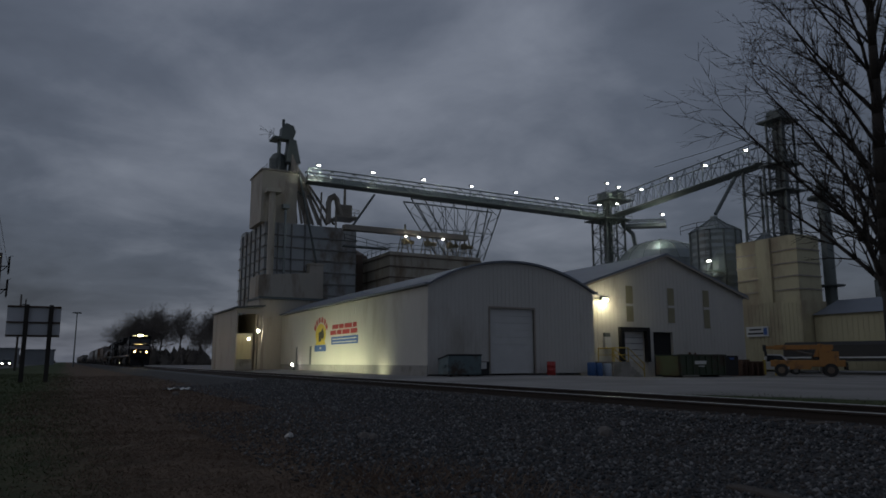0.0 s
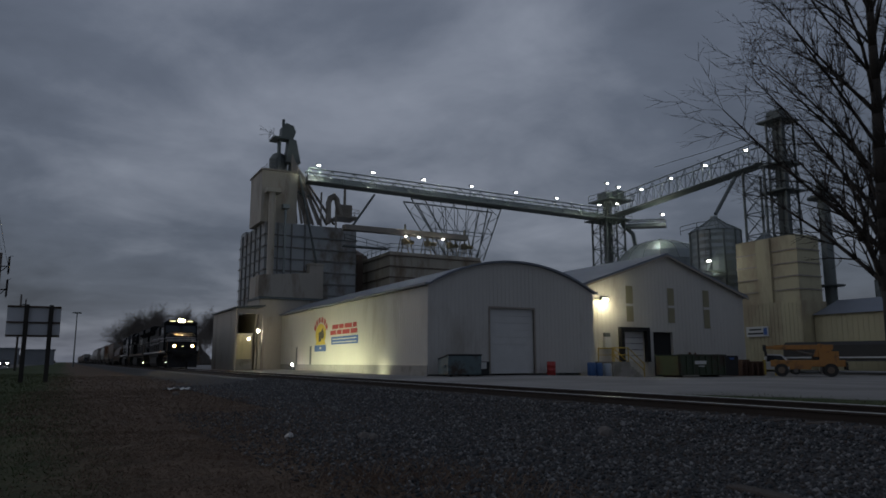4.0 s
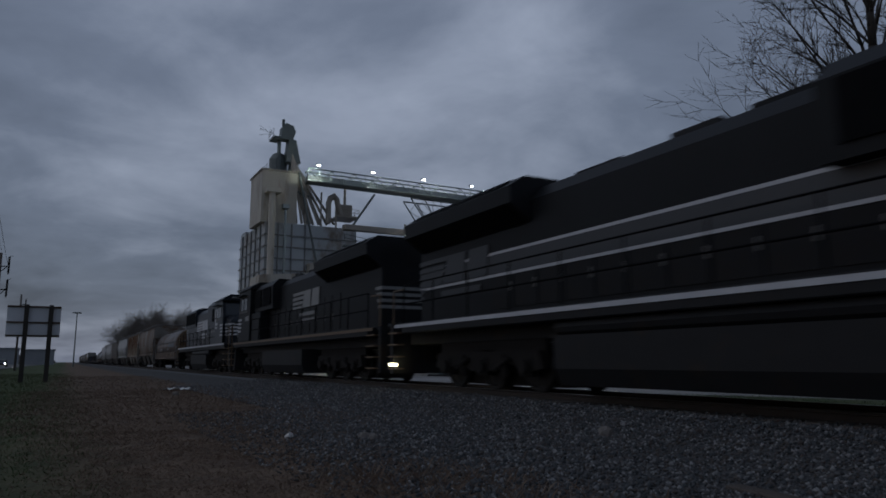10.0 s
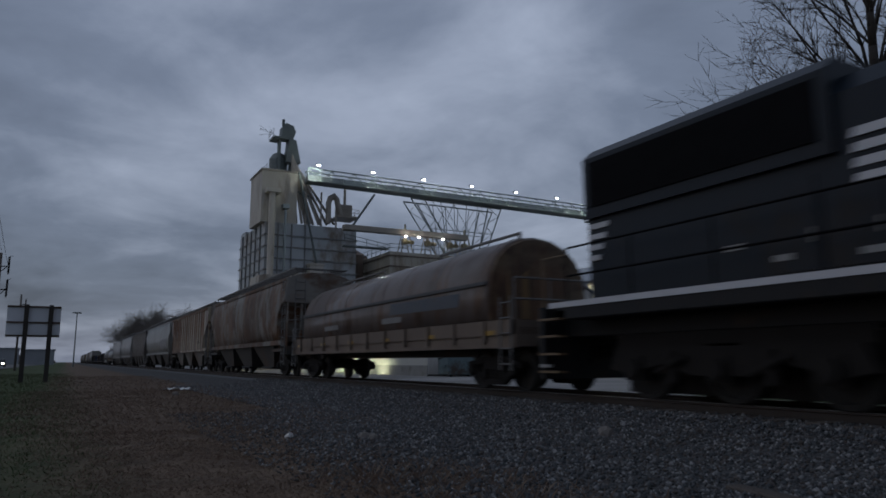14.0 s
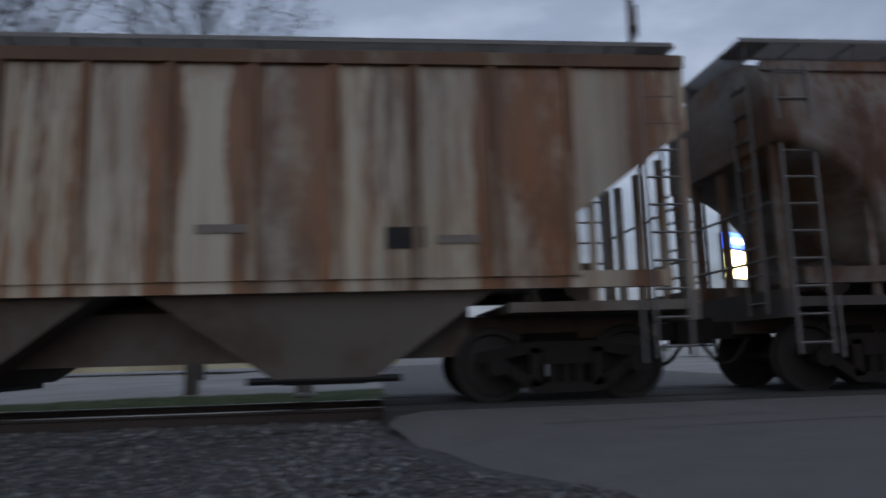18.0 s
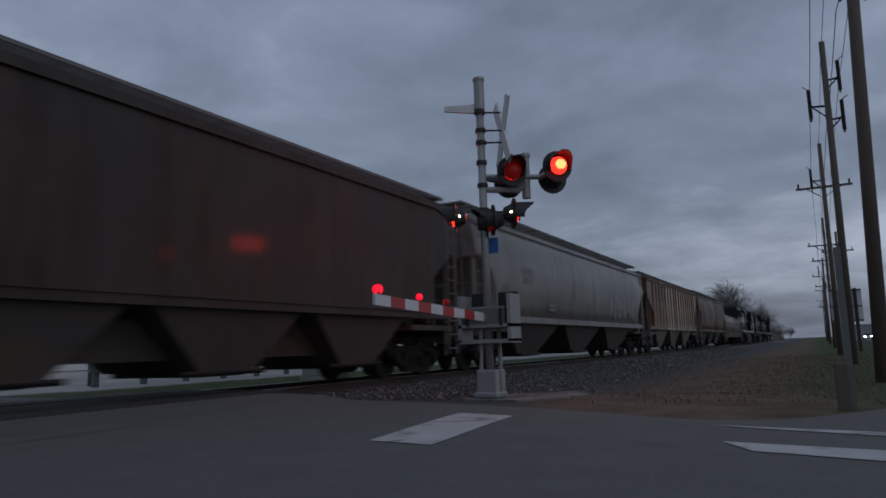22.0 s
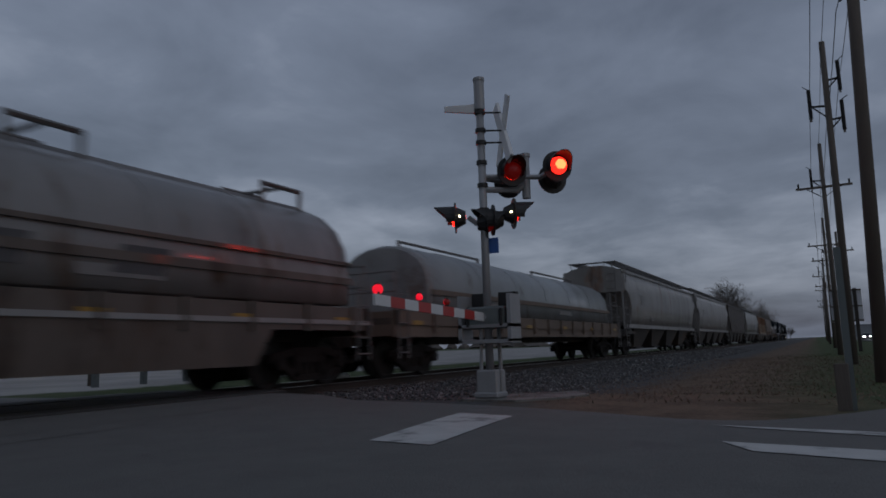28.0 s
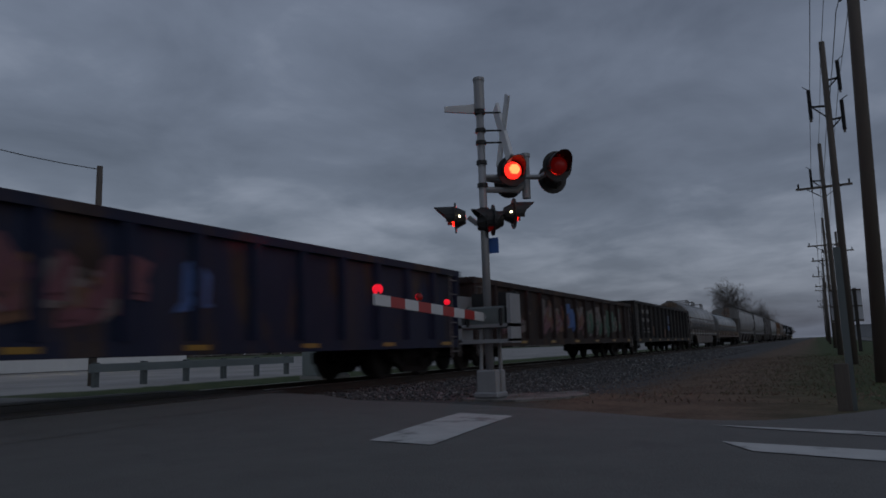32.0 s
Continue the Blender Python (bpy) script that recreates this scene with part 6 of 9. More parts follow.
def locomotive(name, label, paint, length=22.4, flared=True, lit=False, wide=True, band=False, stripe=None, logo=(-1.0, 0.45, 3.1), detail_white=None):
    t = thing(name, label, "locomotive", group="locomotives of the train")
    F = length / 2 - 0.35
    stripe = stripe or LOCO_WHITE
    mk = detail_white or LOCO_WHITE
    deck = 1.68
    roof = 4.45
    # frame, deck, tank
    part("underframe", Geo().box(-F, F, -0.9, 0.9, 1.1, deck - 0.1).box(-F + 0.85, F - 0.85, -1.52, 1.52, deck - 0.28, deck), BLACK_STEEL, t, bevel=0.02)
    for sx in (-1, 1):
        part("end_platform", Geo().box(min(sx * F, sx * (F - 0.84)), max(sx * F, sx * (F - 0.84)), -1.2, 1.2, deck - 0.07, deck), BLACK_STEEL, t)
        part("anticlimber", Geo().prism([(-0.95, deck - 0.3), (0.95, deck - 0.3), (1.2, deck), (1.15, deck + 0.08), (-1.15, deck + 0.08), (-1.2, deck)], "x", min(sx * F, sx * (F + 0.14)), max(sx * F, sx * (F + 0.14))), BLACK_STEEL, t)
        for y in (-1.42, 1.42):
            part("step_rail", Geo().pipe([(sx * (F - 0.08), y, 0.45), (sx * (F - 0.08), y, deck + 0.95), (sx * (F - 0.8), y, deck + 0.95)], 0.02, 5), LOCO_TAN, t)
    for y in (-1.525, 1.525):
        a, b = sorted((y, y + (0.012 if y > 0 else -0.012)))
        part("sill_stripe", Geo().box(-F + 0.4, F - 0.9, a, b, deck - (0.12 if flared else 0.05), deck + (-0.03 if flared else 0.05)), stripe, t, "painted sill stripe")
    part("fuel_tank", Geo().prism([(-1.36, 0.19), (1.36, 0.19), (1.5, 0.5), (1.5, 1.12), (-1.5, 1.12), (-1.5, 0.5)], "x", -3.1, 3.3), BLACK_STEEL, t)
    part("air_reservoir", Geo().rod((-3.2, -1.25, 1.28), (3.6, -1.25, 1.28), 0.16, 10), LOCO_GREY if not band else BLACK_STEEL, t)
    # long hood
    hw = 0.98
    hood = part("long_hood", Geo().prism([(-hw, deck), (hw, deck), (hw, roof - 0.35), (hw - 0.25, roof - 0.05), (-hw + 0.25, roof - 0.05), (-hw, roof - 0.35)], "x", -F + 1.0, 6.0), paint, t)
    if band:
        for y in (-hw, hw):
            a, b = sorted((y, y * 1.012))
            part("hood_band", Geo().box(-F + 1.0, 6.0, a, b, 2.63, 3.09), LOCO_GREY, hood)
            for z in (2.57, 3.09):
                part("hood_line", Geo().box(-F + 1.0, 6.0, a - 0.004, b + 0.004, z, z + 0.06), LOCO_WHITE, hood)
    # doors along the hood
    dm = Geo().box(0, 0.84, 0, 0.02, deck + 0.15, 2.55 if band else 3.1).mesh("hood_door", paint)
    lm = Geo().box(0.74, 0.78, -0.025, 0, 2.2, 2.4).mesh("latch", STEEL_GREY)
    for i in range(13):
        x = -F + 4.8 + i * 0.92
        for y in (-hw - 0.02, hw):
            dd = part("hood_door", dm, None, t, at=pose(x, y, 0))
            part("latch", lm, None, dd, at=pose(0, 0 if y < 0 else 0.044, 0))
    # radiator section at the rear
    if flared:
        part("radiator", Geo().prism([(-hw - 0.01, 3.62), (-1.52, 4.0), (-1.54, 4.36), (-1.15, 4.62), (1.15, 4.62), (1.54, 4.36), (1.52, 4.0), (hw + 0.01, 3.62)], "x", -F + 1.0, -F + 6.4), paint, t)
        for s in (-1, 1):
            part("radiator_grille", Geo().prism([(s * (hw + 0.03), 3.635), (s * 1.5, 3.985), (s * 1.52, 3.985), (s * (hw + 0.05), 3.615)], "x", -F + 1.2, -F + 6.2), GRILLE, t)
            part("radiator_screen", Geo().prism([(s * 1.2, 4.605), (s * 1.48, 4.418), (s * 1.485, 4.428), (s * 1.205, 4.615)], "x", -F + 1.4, -F + 6.0), GRILLE, t)
    else:
        part("radiator", Geo().prism([(-hw - 0.1, 3.3), (-hw - 0.12, 4.46), (-hw + 0.1, 4.66), (hw - 0.1, 4.66), (hw + 0.12, 4.46), (hw + 0.1, 3.3)], "x", -F + 1.0, -F + 6.0), paint, t)
        for s in (-1, 1):
            part("radiator_grille", Geo().box(-F + 1.2, -F + 5.8, *sorted((s * (hw + 0.14), s * (hw + 0.11))), 3.5, 4.36), GRILLE, t)
    for i in range(3):
        x = -F + 1.9 + i * 1.45
        part("roof_fan", Geo().lathe([(0.62, (4.56 if flared else 4.64)), (0.62, (4.68 if flared else 4.76)), (0.3, (4.7 if flared else 4.78))], 16, x, 0), BLACK_STEEL, t)
    # dynamic brake hump, exhaust, roof boxes
    slate = paint is LOCO_SLATE
    bt, b0, bw = (4.74, 0.8, 1.10) if slate else (4.5, 2.4, 1.34)
    part("brake_housing", Geo().prism([(-bw + 0.02, 3.1), (-bw, bt - 0.3), (-bw + 0.3, bt), (bw - 0.3, bt), (bw, bt - 0.3), (bw - 0.02, 3.1)], "x", b0, 6.0), paint, t)
    for s in (-1, 1):
        for x0, x1 in ((2.7, 4.2), (4.5, 5.8)):
            part("brake_grille", Geo().box(x0, x1, *sorted((s * (bw + 0.03), s * (bw - 0.03))), 3.3, 4.15), GRILLE, t)
    part("exhaust", Geo().box(-1.0, 0.1, -0.35, 0.35, 4.4, 4.66), BLACK_STEEL, t)
    pieces("roof_box", Geo().box(0.8, 2.2, -0.5, 0.5, 4.38, 4.58).box(-3.6, -2.2, -0.45, 0.45, 4.38, 4.56), paint, t)
    # electrical cabinet behind the cab
    part("cabinet", Geo().box(4.2, 6.4, -1.45, 1.45, deck, 3.05), paint, t, bevel=0.03)
    # cab
    cw = 1.53
    cab = part("cab", Geo().prism([(6.1, deck), (8.75, deck), (8.75, 3.35), (8.35, 4.4), (6.1, 4.4)], "y", -cw, cw), paint, t, bevel=0.03)
    part("cab_roof", Geo().prism([(-cw - 0.06, 4.38), (-1.1, 4.68), (1.1, 4.68), (cw + 0.06, 4.38), (cw + 0.06, 4.32), (-cw - 0.06, 4.32)], "x", 5.95, 8.62), paint, cab)
    for y in (-cw - 0.012, cw - 0.004):
        part("side_window", Geo().box(6.8, 7.4, y, y + 0.016, 3.3, 3.9), WINDOW, cab)
        part("side_window", Geo().box(7.55, 8.1, y, y + 0.016, 3.3, 3.9), WINDOW, cab)
        part("window_frame", Geo().box(6.68, 8.28, y + (-0.01 if y < 0 else 0.012), y + (0.004 if y < 0 else 0.026), 3.17, 3.25).box(6.68, 8.28, y + (-0.01 if y < 0 else 0.012), y + (0.004 if y < 0 else 0.026), 3.98, 4.04), STEEL_GREY, cab)
    for s in (-1, 1):
        ws = Geo()
        ws.add([(8.72 + 0.025, s * 0.12, 3.42), (8.72 + 0.025, s * 1.35, 3.42), (8.45 + 0.025, s * 1.35, 4.12), (8.45 + 0.025, s * 0.12, 4.12), (8.70, s * 0.12, 3.42), (8.70, s * 1.35, 3.42), (8.43, s * 1.35, 4.12), (8.43, s * 0.12, 4.12)],
               [(0, 1, 2, 3), (4, 7, 6, 5), (0, 4, 5, 1), (1, 5, 6, 2), (2, 6, 7, 3), (3, 7, 4, 0)])
        part("windshield", ws, WINDOW, cab)
    for s in (-1, 1):
        part("sunshade", Geo().box(6.7, 8.25, *sorted((s * (cw + 0.32), s * cw)), 4.02, 4.05), paint, cab)
        part("number_bar", Geo().box(6.3, 7.1, *sorted((s * (cw + 0.014), s * (cw - 0.004))), *((2.85, 3.03) if slate else (2.72, 2.95))), mk, cab)
        if paint is LOCO_SLATE:
            y0, y1 = sorted((s * (cw + 0.016), s * (cw - 0.004)))
            for gx, gz, gw in ((-6.0, 2.25, 0.35), (-5.2, 2.0, 0.3), (-3.9, 1.95, 0.4), (-2.6, 2.55, 0.5), (-1.6, 2.0, 0.35), (0.4, 2.3, 0.5), (1.6, 2.75, 0.45), (2.6, 2.3, 0.6), (3.3, 2.62, 0.4)):
                part("stencil_bar", Geo().box(gx - gw / 2, gx + gw / 2, *sorted((s * (hw + 0.024), s * (hw + 0.019))), gz, gz + 0.09), MARK_WHITE, t, "small pale stencil bar")
            for gx in (4.45, 5.3):
                part("stencil_bar", Geo().box(gx, gx + 0.5, *sorted((s * 1.462, s * 1.452)), 2.5, 2.6), MARK_WHITE, t, "small pale stencil bar")
            part("white_panel", Geo().box(6.17, 6.58, y0, y1, 3.36, 3.9), mk, cab, "white painted panel")
            part("white_panel", Geo().box(6.2, 6.58, y0, y1, 3.06, 3.26), mk, cab, "white painted panel")
            part("number_bar", Geo().box(6.35, 7.05, y0, y1, 2.67, 2.79), mk, cab)
        if band:
            for z in (2.57, 2.86):
                part("cab_line", Geo().box(6.1, 8.75, *sorted((s * (cw + 0.016), s * (cw - 0.004))), z, z + 0.06), LOCO_WHITE, cab)
    # nose
    nw = 1.36 if wide else 0.95
    nose = part("nose", Geo().loft([[(8.75, y, z) for y, z in ((-nw, deck), (nw, deck), (nw, 3.22), (nw - 0.25, 3.44), (-nw + 0.25, 3.44), (-nw, 3.22))],
                                    [(9.75, y, z) for y, z in ((-nw * 0.92, deck), (nw * 0.92, deck), (nw * 0.92, 3.05), (nw * 0.72, 3.3), (-nw * 0.72, 3.3), (-nw * 0.92, 3.05))],
                                    [(10.15, y, z) for y, z in ((-nw * 0.55, deck), (nw * 0.55, deck), (nw * 0.55, 2.92), (nw * 0.45, 3.12), (-nw * 0.45, 3.12), (-nw * 0.55, 2.92))]]), paint, t)
    ns = []
    tall = 0.07 if band else 0.1
    for i in range(3 if band else 4):
        z = 2.87 - 0.15 * i if band else 2.78 - 0.2 * i
        g = Geo()
        for s in (-1, 1):
            a = [(8.75 - 0.06 * i, s * (nw + 0.015)), (8.77, s * (nw + 0.015)), (9.76, s * (nw * 0.92 + 0.015)), (10.17, s * (nw * 0.55 + 0.012)), (10.165, 0)]
            for (x0, y0), (x1, y1) in zip(a, a[1:]):
                g.add([(x0, y0, z), (x1, y1, z), (x1, y1, z + tall), (x0, y0, z + tall), (x0, y0 * 0.98, z), (x1, y1 * 0.98, z), (x1, y1 * 0.98, z + tall), (x0, y0 * 0.98, z + tall)], [(0, 1, 2, 3), (7, 6, 5, 4), (0, 4, 5, 1), (3, 2, 6, 7)])
        part("nose_stripe", g, LOCO_WHITE, nose, "white painted stripe")
        for s in (-1, 1):
            part("cab_stripe", Geo().box(7.95 + 0.05 * i, 8.74, *sorted((s * (cw + 0.018), s * (cw - 0.004))), z, z + tall), LOCO_WHITE, cab, "white painted stripe")
    # rear end stripes
    rz = 2.9 if flared else 3.1
    for i in range(4):
        part("rear_stripe", Geo().box(-F + 0.985, -F + 1.0, -hw, hw, rz - 0.2 * i, rz + 0.1 - 0.2 * i), mk, t, "white painted stripe")
        for s in (-1, 1):
            part("rear_stripe", Geo().box(-F + 1.0, -F + (1.45 if flared else 1.55) - 0.08 * i, *sorted((s * (hw + 0.03), s * (hw - 0.004))), rz - 0.2 * i, rz + 0.1 - 0.2 * i), mk, t)
    if logo:
        L, up, reach = logo
        for s in (-1, 1):
            y0, y1 = sorted((s * (hw + 0.036), s * (hw + 0.019)))
            f = -s
            for i in range(4):
                z = 3.0 + up - 0.2 * i
                part("logo_bar", Geo().prism([(L + f * (-0.6 - 0.1 * i), z), (L - f * reach, z), (L - f * (reach - 0.04), z + 0.12), (L + f * (-0.55 - 0.1 * i), z + 0.12)], "y", y0, y1), mk, t, "white painted bar")
            part("logo_block", Geo().prism([(L + f * x, z + up) for x, z in ((-0.75, 2.4), (0.3, 2.4), (0.42, 3.12), (-0.55, 3.12))], "y", y0, y1), mk, t, "white painted emblem block")
            part("logo_block", Geo().prism([(L + f * x, z + up) for x, z in ((0.45, 2.4), (1.4, 2.4), (1.5, 3.12), (0.57, 3.12))], "y", y0, y1), mk, t, "white painted emblem block")
            part("lettering_bar", Geo().box(L - 0.9, L + 1.1, y0, y1, 2.08 + up, 2.22 + up), mk, t, "white painted lettering bar")
            if not band:
                part("lettering_bar", Geo().box(L - 0.9, L + 0.8, y0, y1, 1.82 + up, 1.96 + up), mk, t, "white painted lettering bar")
    # pilot, steps, railings, lights
    part("pilot", Geo().prism([(F - 0.6, 0.22), (F + 0.0, 0.14), (F - 0.18, 0.7), (F - 0.3, deck - 0.35), (F - 0.6, deck - 0.35)], "y", -1.3, 1.3), BLACK_STEEL, t, "black snowplough pilot")
    part("rear_pilot", Geo().box(-F - 0.05, -F + 0.12, -1.45, 1.45, 0.3, deck), BLACK_STEEL, t)
    for sx in (-1, 1):
        for y in (-1.5, 1.5):
            g = Geo()
            for z in (0.42, 0.75, 1.08, 1.4):
                g.box(min(sx * (F - 0.75), sx * (F - 0.15)), max(sx * (F - 0.75), sx * (F - 0.15)), y - 0.12, y + 0.1, z, z + 0.04)
            part("step_well", g, LOCO_TAN, t)
    for y in (-1.48, 1.48):
        g = Geo()
        railing(g, [(-F + 0.9, y, deck), (6.0, y, deck)], 1.05, 0.02, 1.6)
        railing(g, [(8.8, y, deck), (F - 0.2, y, deck)], 1.05, 0.02, 1.2)
        part("handrail", g, GRILLE, t)
    lamp_m = HEADLIGHT if lit else DEAD_LENS
    up = 0.1 if lit else 0.0
    hb = part("headlight_box", Geo().box(8.3, 8.74, -0.36, 0.36, 4.34, 4.64 + up), paint, cab)
    for y in (-0.15, 0.15):
        part("headlight", Geo().disc((8.742, y, 4.49 + up), (1, 0, 0), 0.14, 0.003), lamp_m, hb, "lit headlight" if lit else "unlit headlight")
    for y in (-0.78, 0.78):
        part("number_board", Geo().box(8.4, 8.70, y - 0.24, y + 0.24, 4.44 + up / 2, 4.53 + up / 2), NUMBER_GLOW if lit else MARK_WHITE, cab)
    if lit:
        part("nose_lamp", Geo().cbox(F - 0.42, 0.03, 2.1, 0.1, 0.2, 0.05), NUMBER_GLOW, t, "small lit lamp on the nose")
    for y in (-0.78, 0.84):
        db = part("ditch_light_box", Geo().box(F - 0.5, F - 0.25, y - 0.16, y + 0.16, deck, 2.3), BLACK_STEEL, t)
        part("ditch_light", Geo().disc((F - 0.249, y, 2.12), (1, 0, 0), 0.13, 0.004), DITCH if lit else DEAD_LENS, db, "lit ditch light" if lit else "unlit ditch light")
    if lit:
        part("step_light", Geo().cbox(F - 0.5, -1.42, 0.62, 0.2, 0.1, 0.035), STEP_GLOW, t, "small lit step light")
        part("side_marker", Geo().cbox(6.75, -1.54, 1.62, 0.18, 0.05, 0.05), AMBER, t, "small amber marker lamp")
    part("rear_light", Geo().cbox(-F + 0.2, -1.47, 0.55, 0.3, 0.1, 0.06), REAR_GLOW if lit else DEAD_LENS, t)
    part("horn", Geo().rod((1.8, 0, 4.66), (2.3, 0.05, 4.74), 0.06, 8, 0.12).rod((1.8, 0.2, 4.66), (2.25, 0.24, 4.72), 0.05, 8, 0.1), BLACK_STEEL, t)
    truck3(t, 6.3)
    truck3(t, -6.3)
    couplers(t, length / 2 + 0.1)
    return t


REAR_GLOW = glowing("rear_step_glow", (1.0, 0.9, 0.55), 9)
DEAD_LENS = glassy("unlit_lens", (0.25, 0.25, 0.25), 0.15)
DITCH = glowing("ditch_light_lens", (1.0, 0.52, 0.17), 30)
AMBER = glowing("amber_marker_lens", (1.0, 0.42, 0.15), 3)

PINK = shade("pink_spray_paint", (0.145, 0.050, 0.066), (0.09, 0.036, 0.046), 0.6, 0, 2, 30, 0.03)
PALE = shade("pale_spray_paint", (0.155, 0.130, 0.122), (0.115, 0.095, 0.087), 0.6, 0, 2, 30, 0.03)
GREENISH = shade("green_spray_paint", (0.05, 0.115, 0.075), (0.035, 0.08, 0.055), 0.6, 0, 2, 30, 0.03)
ORANGE = shade("orange_spray_paint", (0.15, 0.07, 0.035), (0.11, 0.055, 0.03), 0.6, 0, 2, 30, 0.03)
GREY_BLUE = shade("faded_blue_grey_paint", (0.085, 0.10, 0.16), (0.06, 0.075, 0.125), 0.6, 0, 2, 30, 0.03)
LIGHT_BLUE = shade("light_blue_spray_paint", (0.06, 0.13, 0.32), (0.05, 0.10, 0.24), 0.6, 0, 2, 30, 0.03)

# consist: thing, front and rear coupler line (metres along the track at 15 s), turned about or not
TRAIN = []


def couple(ob, front, rear, turned=False):
    TRAIN.append((ob, (front + rear) / 2, turned))


couple(locomotive("locomotive", "black diesel locomotive with white stripes, headlights lit", LOCO_BLACK, lit=True, band=True, logo=(-7.7, 0.25, 2.2), detail_white=LOCO_GREY), 67.7, 45.1)
couple(locomotive("locomotive", "black diesel locomotive with flared radiators, running long hood first", LOCO_BLACK, stripe=LOCO_TAN, logo=(-2.1, 0.45, 2.2), detail_white=MARK_WHITE), 45.1, 22.6, True)
couple(locomotive("locomotive", "faded black diesel locomotive with white emblem and nose stripes", LOCO_SLATE, 21.3, flared=False), 22.6, 1.2)
couple(coil_car("coil_car", "rusty brown covered coil car with an arched hood", 17.4, P_COIL1, BROWN_STEEL, 14.0), 1.2, -16.2)
couple(hopper_car("covered_hopper", "grey covered hopper with broad brown rust patches", 19.0, P_H1, "round", bars=False), -16.2, -35.2)
couple(hopper_car("covered_hopper", "cream covered hopper with orange rust streaks and ribbed sides", 19.2, P_H2, "ribbed", bays=3, under=UNDER_PALE, posts=P_POST), -35.2, -54.4)
couple(hopper_car("covered_hopper", "smooth grey covered hopper with a small graffiti tag", 22.5, P_H3, "round", 4.25, tag=(3.4, 7.6, 1.75, 2.85, TAG_PALE, 4)), -54.4, -76.9)
couple(hopper_car("covered_hopper", "grimy dark brown covered hopper with ribbed sides", 20.3, P_H4, "ribbed", bays=4, bars=False), -76.9, -97.2)
couple(hopper_car("covered_hopper", "pale grey smooth-sided covered hopper", 23.0, P_H5, "round", 4.3, bays=4), -97.2, -120.2)
couple(hopper_car("covered_hopper", "pale grey smooth-sided covered hopper with dirty sill", 23.6, P_H5, "round", 4.2, bays=4), -120.2, -143.8)
couple(coil_car("coil_car", "dull silver covered coil car with lifting frames", 21.2, P_COIL2, BROWN_STEEL, 16.6, 3.3), -143.8, -165.0)
couple(coil_car("coil_car", "grey covered coil car on a deep tan frame", 16.5, P_COIL3, P_TAN, 14.2, 3.6, True, True), -165.0, -181.5)
couple(gondola("gondola", "black high-sided gondola with faded lettering", 18.2, P_GON, 2.66, seed=3, marks=[(-6.6, -4.9, 2.18, 2.38, FADED_MARK), (-6.6, -4.9, 1.74, 1.92, FADED_MARK), (-6.4, -4.9, 1.32, 1.40, FADED_MARK), (-6.4, -4.9, 1.16, 1.24, FADED_MARK), (0.62, 1.36, 1.72, 2.22, GREY_BLUE), (0.66, 1.32, 1.32, 1.62, LIGHT_BLUE), (-3.95, -3.4, 1.0, 1.5, ORANGE), (-0.7, -0.3, 0.95, 1.38, ORANGE), (1.5, 1.8, 1.0, 1.4, ORANGE)]), -181.5, -199.7)
couple(gondola("gondola", "brown gondola covered in pink and pale graffiti", 19.2, P_GON2, 2.42, [(-7.0, -5.6, 0.9, 1.5, [PALE, PINK]), (-3.9, -0.9, 0.92, 2.35, [PINK, PALE, PINK, ORANGE]), (-0.8, -0.3, 1.0, 2.4, [LIGHT_BLUE]), (0.0, 1.2, 0.95, 2.3, [ORANGE, PALE, PINK]), (1.3, 6.6, 0.9, 2.25, [GREENISH, PALE, GREENISH, PALE])], 8, [(-6.75, -5.68, 1.83, 2.06, FADED_MARK), (-6.82, -5.62, 1.48, 1.71, FADED_MARK), (-5.2, -4.78, 1.66, 1.78, PALE), (-1.05, -0.5, 1.75, 2.15, LIGHT_BLUE), (-1.05, -0.5, 1.25, 1.55, LIGHT_BLUE)]), -199.7, -218.9)
couple(gondola("gondola", "dark blue gondola with pale graffiti at one end", 18.4, P_BLUE, 2.49, [(-8.0, -1.2, 1.0, 2.2, [PINK, PINK, PALE, ORANGE]), (-0.35, -0.1, 1.0, 2.1, [LIGHT_BLUE])], 5), -218.9, -237.3)
couple(gondola("gondola", "black gondola with pale graffiti", 18.2, P_GON, 2.7, [(-6, 5, 1.1, 2.3, [PALE, PINK, PALE])], 11), -237.3, -255.5)
_src = [TRAIN[5][0], TRAIN[8][0], TRAIN[7][0], TRAIN[4][0], TRAIN[6][0], TRAIN[15][0]]
_len = [19.2, 23.0, 20.3, 19.0, 22.5, 18.2]
_front = -255.5
for _i in range(12):
    _k = (_i * 5 + 5) % 6
    couple(copy_thing(_src[_k], pose(0, 0, 0)), _front, _front - _len[_k])
    _front -= _len[_k]


def train_x(t):
    s = t - 15
    early = 4.5 * max(0.0, 1 - t / 5.2) ** 1.5 - 0.7 * math.exp(-((t - 7.0) / 1.1) ** 2)
    return 13.084 * s + 0.046 * s * s + early


